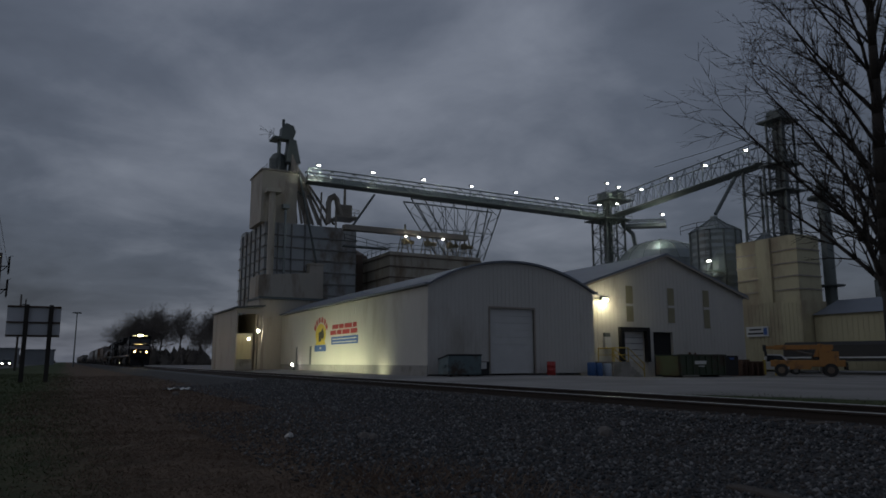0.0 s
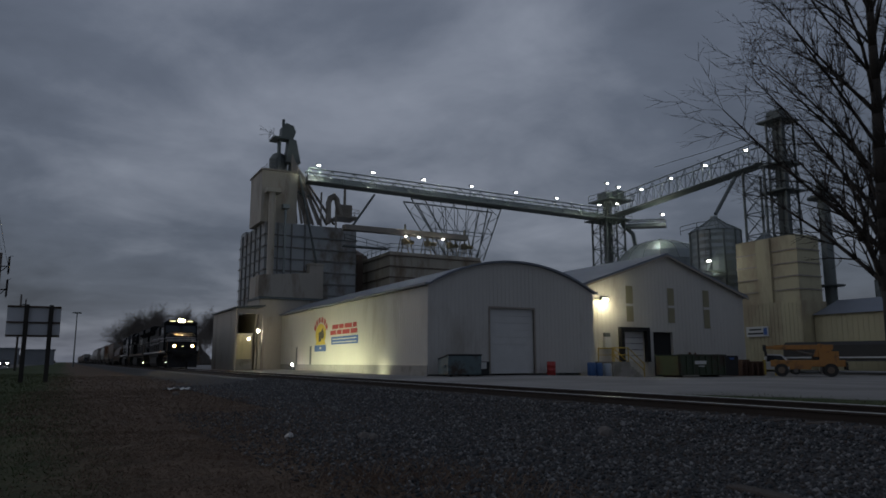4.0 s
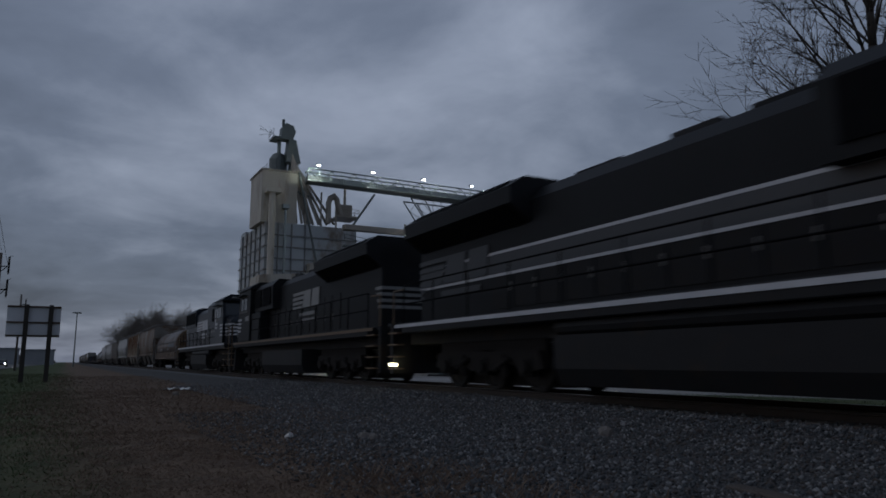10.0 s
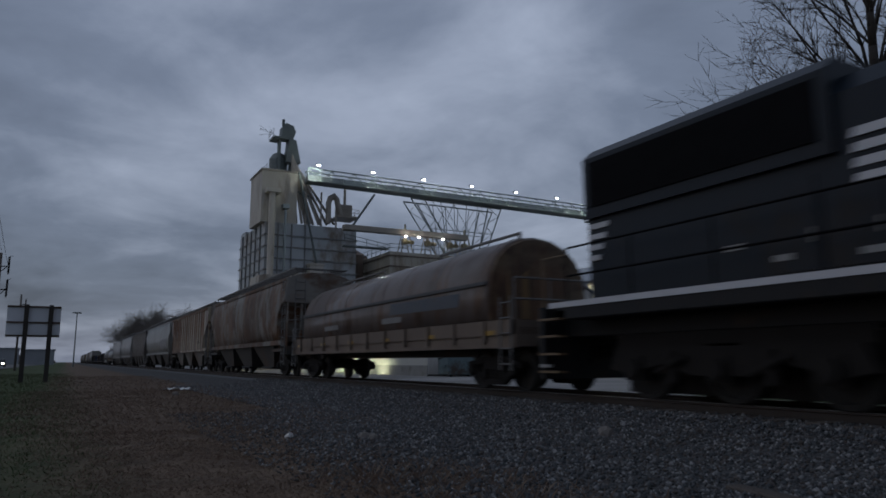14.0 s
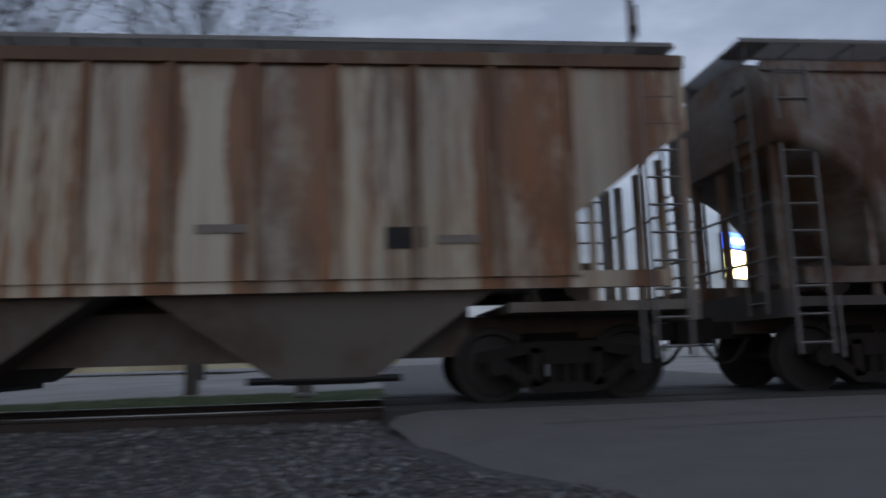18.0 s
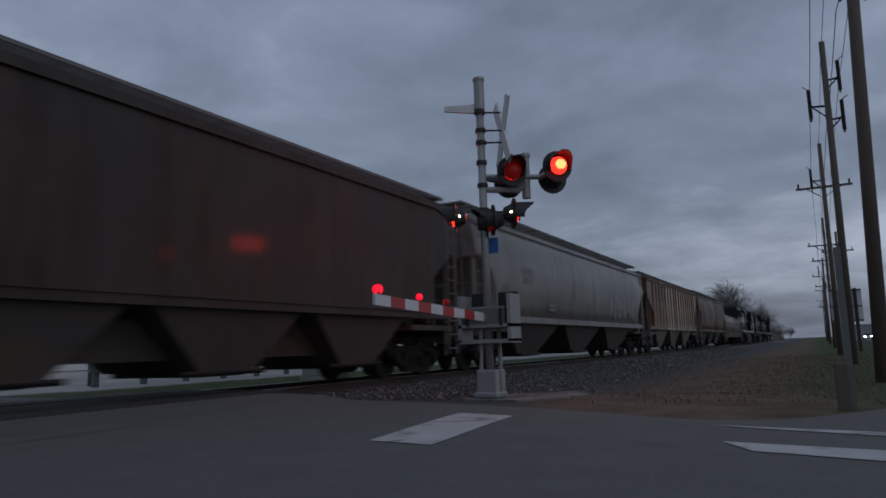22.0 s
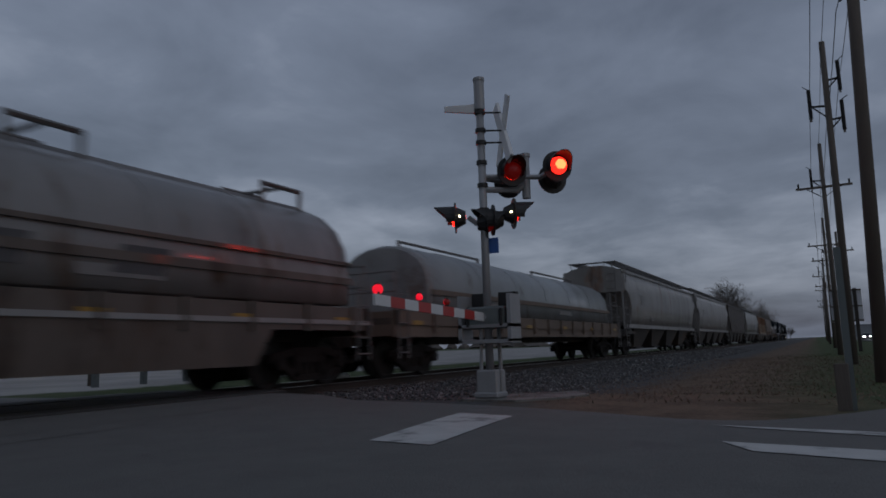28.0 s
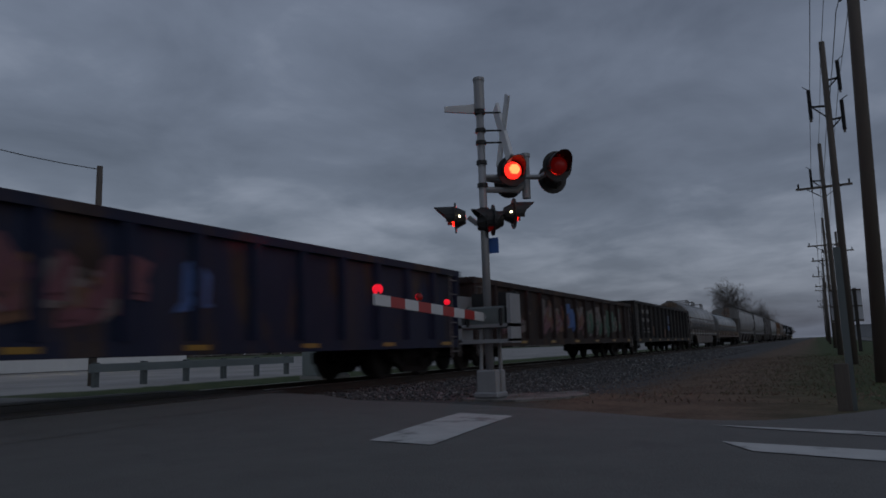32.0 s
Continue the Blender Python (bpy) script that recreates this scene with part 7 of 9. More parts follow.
# ---- trees ----
def bare_tree(name, label, seed, height, spread, trunk_r, lean=(0, 0), depth=6, limbs=5, at=None, droop=0.0, fat=0.0, bark=None):
    """Leafless tree: tapered trunk, limbs and a haze of thin twigs."""
    rng = random.Random(seed)
    t = thing(name, label, "tree", at)
    trunk, limb, twig = Geo(), Geo(), Geo()

    def grow(p, d, length, r, level):
        segs = 4 if level < 2 else 3
        g = trunk if level == 0 else (limb if level < 4 else twig)
        r = max(r, fat)
        n = (9, 7, 6, 4, 3, 3, 3)[min(level, 6)]
        for i in range(segs):
            bend = 0.10 + 0.05 * level
            d = (d + Vector((rng.gauss(0, bend), rng.gauss(0, bend), rng.gauss(0, bend) + (0.05 if level < 3 else -droop)))).normalized()
            q = p + d * (length / segs)
            r2 = r * (0.90 if level == 0 else 0.84)
            g.rod(p, q, r, n, r2)
            if level > 0 or i > 0:
                kids = (1 if level == 0 or level > 2 else 2) if level < depth else 0
                for _ in range(kids):
                    if rng.random() < (0.85 if level < 3 else 0.7):
                        a = rng.uniform(0, 2 * math.pi)
                        u = d.cross(Vector((0.3, 0.5, 0.8))).normalized()
                        w = d.cross(u)
                        ang = rng.uniform(0.45, 0.95)
                        e = (d * math.cos(ang) + (u * math.cos(a) + w * math.sin(a)) * math.sin(ang)).normalized()
                        grow(q, e, length * rng.uniform(0.5, 0.72), r2 * rng.uniform(0.42, 0.6), level + 1)
            p, r = q, r2
        if level < depth:
            for _ in range(2 if level else limbs):
                a = rng.uniform(0, 2 * math.pi)
                u = d.cross(Vector((0.3, 0.5, 0.8))).normalized()
                w = d.cross(u)
                ang = rng.uniform(0.2, 0.6) * (1.4 if level == 0 else 1)
                e = (d * math.cos(ang) + (u * math.cos(a) + w * math.sin(a)) * math.sin(ang) * spread).normalized()
                grow(p, e, length * rng.uniform(0.62, 0.85) * (1.0 if level else 0.95), r * rng.uniform(0.6, 0.8), level + 1)

    grow(Vector((0, 0, -0.3)), Vector((lean[0], lean[1], 1)).normalized(), height * 0.36, trunk_r, 0)
    part("trunk", trunk, bark or BARK, t, smooth=True)
    limb.add(twig.v, twig.f)
    part("crown", limb, bark or BARK, t, "bare branching crown", smooth=True)
    return t


def fan_tree(name, label, seed, height, reach, trunk_r, at, low=2.4, limbs=30):
    """Leafless shade tree: forking leaders, ascending limbs from low on the trunk, fine arching twigs."""
    rng = random.Random(seed)
    t = thing(name, label, "tree", at)
    trunk, crown = Geo(), Geo()

    def shoot(g, p, d, length, r, segs, bend, rise, sides, tip=0.35):
        out = []
        for i in range(segs):
            d = (d + Vector((rng.gauss(0, bend), rng.gauss(0, bend), rng.gauss(0, bend) + rise))).normalized()
            q = p + d * (length / segs)
            r0, r1 = r * (1 - (1 - tip) * i / segs), r * (1 - (1 - tip) * (i + 1) / segs)
            g.rod(p, q, r0, sides, r1)
            p = q
            out.append((p, d, r1))
        return out

    def side(d, ang):
        a = rng.uniform(0, 2 * math.pi)
        u = d.cross(Vector((0.31, 0.52, 0.8))).normalized()
        w = d.cross(u)
        return (d * math.cos(ang) + (u * math.cos(a) + w * math.sin(a)) * math.sin(ang)).normalized()

    def twigs(path, length, level):
        for p, d, r in path:
            for _ in range(3):
                e = side(d, rng.uniform(0.4, 0.8))
                k = length * rng.uniform(0.6, 1.2)
                sub = shoot(crown, p, e, k, max(0.008, r * 0.5), 3, 0.13, 0.05 if level == 2 else -0.01, 3, 0.5)
                if level < 3:
                    twigs(sub, k * 0.42, level + 1)

    stem = shoot(trunk, Vector((0, 0, -0.3)), Vector((0, 0, 1)), height, trunk_r, 16, 0.008, 0.05, 9, 0.12)
    for i in range(limbs):
        f = (i + rng.random()) / limbs
        z = low + (height * 0.92 - low) * f ** 1.15
        k = min(15, int((z + 0.3) / height * 16))
        p, d, r = stem[k]
        a = 2.4 * i + rng.uniform(-0.5, 0.5)
        ang = rng.uniform(0.58, 0.86) * (1 - f) + rng.uniform(0.3, 0.5) * f
        e = Vector((math.cos(a) * math.sin(ang), math.sin(a) * math.sin(ang), math.cos(ang)))
        n = reach * (0.75 + 0.5 * f - 0.75 * f * f) * rng.uniform(0.8, 1.15)
        path = shoot(crown, p, e, n, r * rng.uniform(0.28, 0.44), 8, 0.045, -0.025, 5, 0.20)
        twigs(path[1:], n * 0.27, 2)
    part("trunk", trunk, BARK, t, smooth=True)
    part("crown", crown, BARK, t, "bare branching crown", smooth=True)
    return t


fan_tree("tree", "large leafless tree with fine ascending dark branches", 4, 19.0, 8.2, 0.31, pose(-13.38, 23.4, -0.4), 1.7, 50)
fan_tree("tree", "leafless tree with a wide fine crown", 9, 19.0, 9.0, 0.27, pose(-8.0, 34.0, -0.1), 3.5, 40)
# Bark lightened for the far trees: distance haze put into the colour.
FAR_BARK = shade("haze_paled_bark", (0.15, 0.13, 0.115), (0.11, 0.096, 0.085), 0.9, 0, 3, 25, 0.3)
_far = bare_tree("tree", "distant leafless tree beside the railway", 21, 16.0, 1.2, 0.30, (0, 0), 4, 5, pose(-215, 17, 0), 0, 0.03, FAR_BARK)
_far2 = bare_tree("tree", "distant rounded leafless tree", 33, 15.0, 1.3, 0.28, (0, 0), 4, 6, pose(-190, 26, 0), 0, 0.03, FAR_BARK)
rng = random.Random(9)
for x, y, s in ((-232, 19, 1), (-226, 24, 1.05), (-245, 18, 0.9), (-250, 26, 1.1), (-268, 21, 1.0), (-205, 33, 0.75), (-178, 31, 0.8), (-166, 30, 0.7), (-200, 40, 0.9),
                (238, 23, 1.15), (252, 21.5, 0.8), (262, 19.5, 0.85), (290, 18.5, 0.75), (320, 18, 0.65), (350, 17, 0.6), (400, 15, 0.45), (470, 14, 0.45)):
    copy_thing(_far if rng.random() < 0.5 else _far2, Matrix.Translation((x, y, -0.2)) @ Matrix.Rotation(rng.uniform(0, 6), 4, "Z") @ Matrix.Scale(s * 1.15, 4))


def far_woods():
    """Low wooded skyline far away on all sides, and scrub under the trees by the track."""
    rng = random.Random(2)
    g = Geo()

    def clump(x, y, w, h):
        n, k = 7, 4
        rings = []
        for j in range(k):
            f = j / (k - 1)
            r = w * (1.0, 1.1, 0.75, 0.12)[j]
            rings.append([(x + r * math.cos(6.283 * i / n) * rng.uniform(0.7, 1.2), y + r * math.sin(6.283 * i / n) * rng.uniform(0.7, 1.2), -1 + (h + 1) * f * rng.uniform(0.85, 1.1)) for i in range(n)])
        g.loft(rings)
    for i in range(420):
        a = 2 * math.pi * i / 420 + rng.uniform(-0.01, 0.01)
        d = rng.uniform(620, 900)
        if abs(d * math.sin(a) - YC) < 25:
            continue
        clump(d * math.cos(a), d * math.sin(a), rng.uniform(5, 12), rng.uniform(3, 9))
    for i in range(110):
        clump(rng.uniform(-270, -190), rng.uniform(15, 34), rng.uniform(1.0, 2.2), rng.uniform(1.5, 5))
        clump(rng.uniform(250, 400), rng.uniform(15, 22), rng.uniform(1.0, 2.2), rng.uniform(1, 3.2))
    ob = part("far_woods", g, SCRUB)
    tagged(ob, "low dark woods and scrub on the horizon", "woods", kind="stuff")


SCRUB = shade("bare_scrub", (0.10, 0.085, 0.072), (0.07, 0.06, 0.052), 0.95, 0, 0.6, 3, 0.5)
far_woods()


# ---- level crossing ----
SILVER = shade("aluminium_paint", (0.33, 0.33, 0.335), (0.24, 0.24, 0.245), 0.5, 0.3, 1.5, 25, 0.05)
HOOD_BLACK = shade("flat_black_paint", (0.012, 0.012, 0.013), (0.02, 0.02, 0.02), 0.6, 0, 3, 30, 0.05)
SIGN_WHITE = shade("white_reflective_sheet", (0.62, 0.62, 0.62), (0.52, 0.52, 0.52), 0.4, 0, 2, 30, 0.03)
STRIPE_RED = shade("red_reflective_sheet", (0.42, 0.04, 0.035), (0.34, 0.035, 0.03), 0.4, 0, 2, 30, 0.03)
SIGN_BLUE = shade("blue_sign_sheet", (0.02, 0.10, 0.34), (0.02, 0.08, 0.27), 0.4, 0, 2, 30, 0.03)


PEEP = glowing("side_peep_lens", (1.0, 0.86, 0.55), 5)
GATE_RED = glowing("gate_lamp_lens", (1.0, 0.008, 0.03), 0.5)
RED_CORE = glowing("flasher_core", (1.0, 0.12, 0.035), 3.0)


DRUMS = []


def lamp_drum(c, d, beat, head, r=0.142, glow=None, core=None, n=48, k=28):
    """Round lamp added to imitate flashing: one half glows, the other is dark, and it turns on an upright axle. beat: 0
    or 1, which half of the cycle it shines.
    """
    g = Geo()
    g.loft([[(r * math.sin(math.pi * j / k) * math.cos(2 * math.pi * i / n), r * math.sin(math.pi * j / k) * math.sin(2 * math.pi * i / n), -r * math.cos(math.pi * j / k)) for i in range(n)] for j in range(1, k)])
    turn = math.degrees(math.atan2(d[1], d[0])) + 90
    ob = part("lamp_drum", g, glow or RED_GLOW, head, "red half-glowing drum added to imitate flashing", smooth=True)
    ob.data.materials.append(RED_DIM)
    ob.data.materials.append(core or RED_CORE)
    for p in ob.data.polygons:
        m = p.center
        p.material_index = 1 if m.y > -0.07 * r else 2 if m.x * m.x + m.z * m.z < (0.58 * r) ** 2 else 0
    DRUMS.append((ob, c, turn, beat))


def signal_head(t, c, d, lens, label, beat=None):
    """One flasher: round background, hood, lens; faces the way d."""
    c, d = Vector(c), Vector(d).normalized()
    b = part("flasher", Geo().rod(c - d * 0.16, c - d * 0.02, 0.10, 10, 0.17).disc(c, d, 0.245, 0.02, 20), HOOD_BLACK, t, "round black flasher head")
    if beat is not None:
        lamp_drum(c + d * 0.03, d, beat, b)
    else:
        part("lens", Geo().rod(c + d * 0.01, c + d * 0.05, 0.15, 20, 0.13), lens, b, label)
        if lens is RED_GLOW:
            part("lamp_core", Geo().disc(c + d * 0.052, d, 0.085, 0.012, 18), RED_CORE, b, "bright lamp core")
            w = Vector((0, 0, 1)).cross(d).normalized()
            w = w if w.x < 0 else -w
            part("peep_lamp", Geo().disc(c - d * 0.07 + w * 0.15, w, 0.016, 0.02, 12), PEEP, b, "tiny lit side lamp")
    g = Geo()
    u = d.cross(Vector((0, 0, 1))).normalized()
    n, vs, fs = 12, [], []
    for i in range(n + 1):
        a0 = math.pi * (-0.15 + 1.3 * i / n)
        p0 = c + u * (0.175 * math.cos(a0)) + Vector((0, 0, 0.175 * math.sin(a0)))
        l0 = 0.14 + 0.20 * max(0, math.sin(a0))
        q = (p0 - c) * 0.06
        vs += [p0, p0 + d * l0, p0 + d * l0 + q, p0 + q]
        if i:
            o = 4 * i - 4
            fs += [(o + j, o + (j + 1) % 4, o + 4 + (j + 1) % 4, o + 4 + j) for j in range(4)]
    g.add(vs, fs + [(0, 3, 2, 1), (4 * n, 4 * n + 1, 4 * n + 2, 4 * n + 3)])
    part("hood", g, HOOD_BLACK, b)


def crossing_signal(label, m, front, side, gate, heads, small):
    """Flashing-light mast with crossbuck and a lowered gate. front: way the large heads face; gate: arm vector."""
    t = thing("crossing_signal", label, "crossing signal", m, group="signals of the level crossing")
    part("mast", Geo().rod((0, 0, 0.3), (-0.0, 0, 4.55), 0.062, 14), SILVER, t, smooth=True)
    part("finial", Geo().rod((0, 0, 4.5), (0, 0, 5.0), 0.085, 12).rod((0, 0, 4.98), (0, 0, 5.03), 0.095, 12), SILVER, t)
    part("base", Geo().box(-0.17, -0.03, -0.18, 0.16, 0, 0.36).box(0.04, 0.18, -0.18, 0.16, 0, 0.36).box(-0.2, 0.2, -0.2, 0.2, -0.06, 0.03), SILVER, t, bevel=0.02)
    part("base_bolts", Geo().rod((-0.1, 0.1, 0.3), (-0.05, 0.1, 1.0), 0.03, 6).rod((0.14, -0.12, 0.3), (0.12, -0.12, 1.0), 0.035, 6), SILVER, t)
    f, sd = Vector(front).normalized(), Vector(side).normalized()
    # crossbuck boards, seen nearly edge-on, and the one facing the far side
    for s, z in ((1, 4.35), (-1, 4.35)):
        c = sd * 0.36 + Vector((0, 0, 4.12))
        w = Vector((0.75, 0.66, 0)).normalized()
        a, b = c + (w * 0.30 + Vector((0, 0, 0.52)) * s), c - (w * 0.30 + Vector((0, 0, 0.52)) * s)
        nn = Vector((-w.y, w.x, 0))
        e = (b - a).normalized().cross(nn) * 0.10
        k = nn * (0.012 + 0.014 * (s > 0))
        part("crossbuck_board", Geo().add([a - e - k, a + e - k, b + e - k, b - e - k, a - e + k, a + e + k, b + e + k, b - e + k], [(0, 1, 2, 3), (7, 6, 5, 4), (0, 4, 5, 1), (1, 5, 6, 2), (2, 6, 7, 3), (3, 7, 4, 0)]), SIGN_WHITE, t, "white crossbuck board")
    part("sign_blade", Geo().add([(v[0], v[1], v[2]) for v in [(-0.02, 0.02, 4.44), (-0.24, 0.52, 4.50), (-0.24, 0.52, 4.58), (-0.02, 0.02, 4.60), (0.03, 0.04, 4.44), (-0.19, 0.54, 4.50), (-0.19, 0.54, 4.58), (0.03, 0.04, 4.60)]], [(0, 1, 2, 3), (7, 6, 5, 4), (0, 4, 5, 1), (1, 5, 6, 2), (2, 6, 7, 3), (3, 7, 4, 0)]), SIGN_WHITE, t)
    for z in (4.45, 4.15, 3.95, 3.62, 3.25, 2.85):
        g = Geo().rod((0, 0, z - 0.03), (0, 0, z + 0.03), 0.085, 12)
        if z > 3.9:
            g.rod((0, 0, z), tuple(sd * 0.34 + Vector((0, 0, z))), 0.016, 5)
        part("clamp", g, HOOD_BLACK, t)
    # arms and flashers
    for c, d, lens, lab, beat in heads:
        part("arm", Geo().pipe([(0, 0, c[2] - 0.1), (c[0] * 0.85 - d[0] * 0.26, c[1] * 0.85 - d[1] * 0.26, c[2] - 0.1), (c[0] - d[0] * 0.2, c[1] - d[1] * 0.2, c[2])], 0.04, 8), HOOD_BLACK if small else SILVER, t)
        signal_head(t, c, d, lens, lab, beat)
        signal_head(t, (c[0] - d[0] * 0.42 + 0.06, c[1] - d[1] * 0.42 - 0.06, c[2] - 0.1), (-d[0], -d[1], 0), RED_DIM, "unlit flasher lens")
    part("riser", Geo().rod((0.46, -0.56, 3.05), (0.46, -0.56, 3.75), 0.07, 10).rod((0.46, -0.56, 3.73), (0.46, -0.56, 3.78), 0.09, 10).pipe([(0, 0, 3.18), (0.36, -0.44, 3.18), (0.46, -0.56, 3.3)], 0.05, 8), SILVER, t)
    part("number_plate", Geo().cbox(0.06, -0.12, 2.28, 0.03, 0.16, 0.24), SIGN_BLUE, t, "small blue notice plate")
    # gate mechanism and arm
    part("mechanism", Geo().box(-0.16, 0.16, -0.34, 0.30, 0.98, 1.32), GALV_DARK, t, "dull grey gate mechanism box", bevel=0.03)
    part("mechanism_frame", Geo().box(-0.2, 0.2, -0.46, -0.40, 0.78, 1.5).box(-0.2, 0.2, 0.36, 0.42, 0.78, 1.5).box(-0.2, 0.2, -0.46, 0.42, 0.76, 0.82).box(-0.2, 0.2, -0.46, 0.42, 1.0, 1.05), SILVER, t)
    part("cover_plate", Geo().box(-0.19, -0.16, -0.26, 0.22, 1.04, 1.26), GALV_DARK, t)
    for y in (-0.3, 0.26):
        part("hinge_bolt", Geo().rod((-0.2, y, 1.02), (-0.2, y, 1.28), 0.025, 6), HOOD_BLACK, t)
    pieces("counterweight", Geo().box(0.2, 0.3, -0.4, -0.1, 1.15, 1.55).box(0.2, 0.3, 0.1, 0.36, 1.15, 1.55), HOOD_BLACK, t)
    gv = Vector(gate)
    n = 9
    arm = part("gate_arm", Geo().rod((0, 0, 1.15), tuple(Vector((0, 0, 1.15)) + gv * 0.06), 0.06, 6), SILVER, t)
    L = gv.normalized()
    sdv = Vector((-L.y, L.x, 0)) * 0.02
    for i in range(n):
        a, b = Vector((0, 0.0, 1.15)) + gv * (0.06 + 0.94 * i / n), Vector((0, 0.0, 1.15)) + gv * (0.06 + 0.94 * (i + 1) / n)
        h = 0.065
        g = Geo().add([a - sdv - Vector((0, 0, h)), b - sdv - Vector((0, 0, h)), b - sdv + Vector((0, 0, h)), a - sdv + Vector((0, 0, h)), a + sdv - Vector((0, 0, h)), b + sdv - Vector((0, 0, h)), b + sdv + Vector((0, 0, h)), a + sdv + Vector((0, 0, h))],
                      [(0, 1, 2, 3), (7, 6, 5, 4), (0, 4, 5, 1), (1, 5, 6, 2), (2, 6, 7, 3), (3, 7, 4, 0)])
        part("arm_stripe", g, SIGN_WHITE if i % 2 == 0 else STRIPE_RED, arm, "white stripe" if i % 2 == 0 else "red stripe")
    # tip lamp burns steadily, the two others seem to flash in turn as their drums rotate
    face = Vector((-0.5, -0.86, 0)) if front[1] < 0 else Vector((0, 1, 0))
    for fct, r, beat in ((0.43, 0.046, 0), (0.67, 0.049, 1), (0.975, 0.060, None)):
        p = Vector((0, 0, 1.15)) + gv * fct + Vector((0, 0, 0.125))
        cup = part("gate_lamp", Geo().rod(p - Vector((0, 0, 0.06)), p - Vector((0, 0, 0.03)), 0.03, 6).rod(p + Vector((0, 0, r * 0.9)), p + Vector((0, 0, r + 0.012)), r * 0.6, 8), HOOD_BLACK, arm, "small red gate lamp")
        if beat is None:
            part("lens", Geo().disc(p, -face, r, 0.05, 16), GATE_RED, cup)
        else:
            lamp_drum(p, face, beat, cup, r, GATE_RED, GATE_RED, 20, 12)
    return t


_d = (-0.75, -0.66, 0)
crossing_signal("aluminium crossing signal with red flashers and a lowered striped gate", pose(10.05, 4.48, -0.07), _d, (0.25, -0.42, 0), (-3.2, 0.0, 0.14),
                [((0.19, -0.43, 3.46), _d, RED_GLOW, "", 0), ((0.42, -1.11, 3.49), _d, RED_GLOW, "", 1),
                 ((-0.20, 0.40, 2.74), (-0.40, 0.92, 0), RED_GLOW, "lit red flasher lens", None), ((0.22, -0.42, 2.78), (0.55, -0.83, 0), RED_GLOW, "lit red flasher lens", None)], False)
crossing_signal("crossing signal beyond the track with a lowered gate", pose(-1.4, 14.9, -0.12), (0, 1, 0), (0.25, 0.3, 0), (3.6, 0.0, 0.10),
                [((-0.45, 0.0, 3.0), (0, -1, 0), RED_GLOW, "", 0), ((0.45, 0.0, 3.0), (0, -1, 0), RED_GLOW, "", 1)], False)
# Unseen red lamps added off the mast to throw red on passing cars.
lamp("signal_light", "POINT", (11.7, 5.1, 3.1), 9, (1.0, 0.04, 0.02), size=0.18)
lamp("signal_light", "POINT", (12.3, 5.0, 3.15), 9, (1.0, 0.04, 0.02), size=0.18)
PAD_CONCRETE = shade("dirty_broken_concrete", (0.20, 0.19, 0.175), (0.12, 0.115, 0.105), 0.9, 0, 2.5, 25, 0.5, spots=(0.06, 0.055, 0.05), spot_amount=0.4)
part_pad = tagged(part("signal_pad", Geo().prism([(9.6, 3.9), (10.3, 3.35), (10.9, 3.2), (11.25, 3.45), (11.6, 3.6), (11.2, 4.1), (10.9, 4.6), (10.2, 4.65), (9.7, 4.9)], "z", -0.35, -0.13), PAD_CONCRETE), "cracked concrete pad under the signal", "pad", kind="structure")


# ---- poles, wires and roadside signs ----
POLE_WOOD = shade("grey_pole_wood", (0.12, 0.10, 0.085), (0.075, 0.064, 0.054), 0.9, 0, 2, 25, 0.5, (1, 1, 0.15))
CABLE = shade("black_cable", (0.02, 0.02, 0.02), (0.03, 0.03, 0.03), 0.6, 0, 3, 30, 0)
SIGN_BACK = shade("bare_aluminium_sheet", (0.58, 0.59, 0.62), (0.48, 0.49, 0.52), 0.6, 0.0, 1, 20, 0.05)


def utility_pole(x, y, h, r, arms=(), lean=0.0, lean_y=None, cross=(), label="weathered wooden utility pole with insulators"):
    t = thing("utility_pole", label, "utility pole", pose(x, y, -0.4, 0, 0, 0), group="utility poles")
    part("shaft", Geo().rod((0, 0, -0.3), (lean, lean * 0.3 if lean_y is None else lean_y, h), r, 10, r * 0.7), POLE_WOOD, t, smooth=True)
    for z, sgn in arms:
        bx = lean * z / h
        a = part("bracket", Geo().pipe([(bx, 0, z), (bx, 0.5 * sgn, z + 0.05)], 0.045, 5).rod((bx, 0, z - 0.45), (bx, 0.45 * sgn, z), 0.03, 5), BLACK_STEEL, t)
        part("insulator", Geo().rod((bx, 0.55 * sgn, z - 0.45), (bx, 0.55 * sgn, z + 0.75), 0.07, 8).rod((bx, 0.55 * sgn, z + 0.75), (bx - 0.2, 0.75 * sgn, z + 0.85), 0.02, 4), BLACK_STEEL, a)
        part("cap", Geo().rod((bx, 0.55 * sgn, z - 0.55), (bx, 0.55 * sgn, z - 0.45), 0.05, 8, 0.03), POLE_WOOD, a)
    for z, y0, y1 in cross:
        bx = lean * z / h
        c = part("crossarm", Geo().box(bx - 0.2, bx - 0.08, y0, y1, z - 0.06, z + 0.06), POLE_WOOD, t)
        for y in (y0 + 0.15, y1 - 0.15):
            part("pin_insulator", Geo().rod((bx - 0.14, y, z + 0.06), (bx - 0.14, y, z + 0.32), 0.05, 6), BLACK_STEEL, c)
        part("arm_brace", Geo().rod((bx - 0.1, y0 + 0.5, z), (bx, 0, z - 0.6), 0.025, 4).rod((bx - 0.1, y1 - 0.5, z), (bx, 0, z - 0.6), 0.025, 4), BLACK_STEEL, c)
    return t


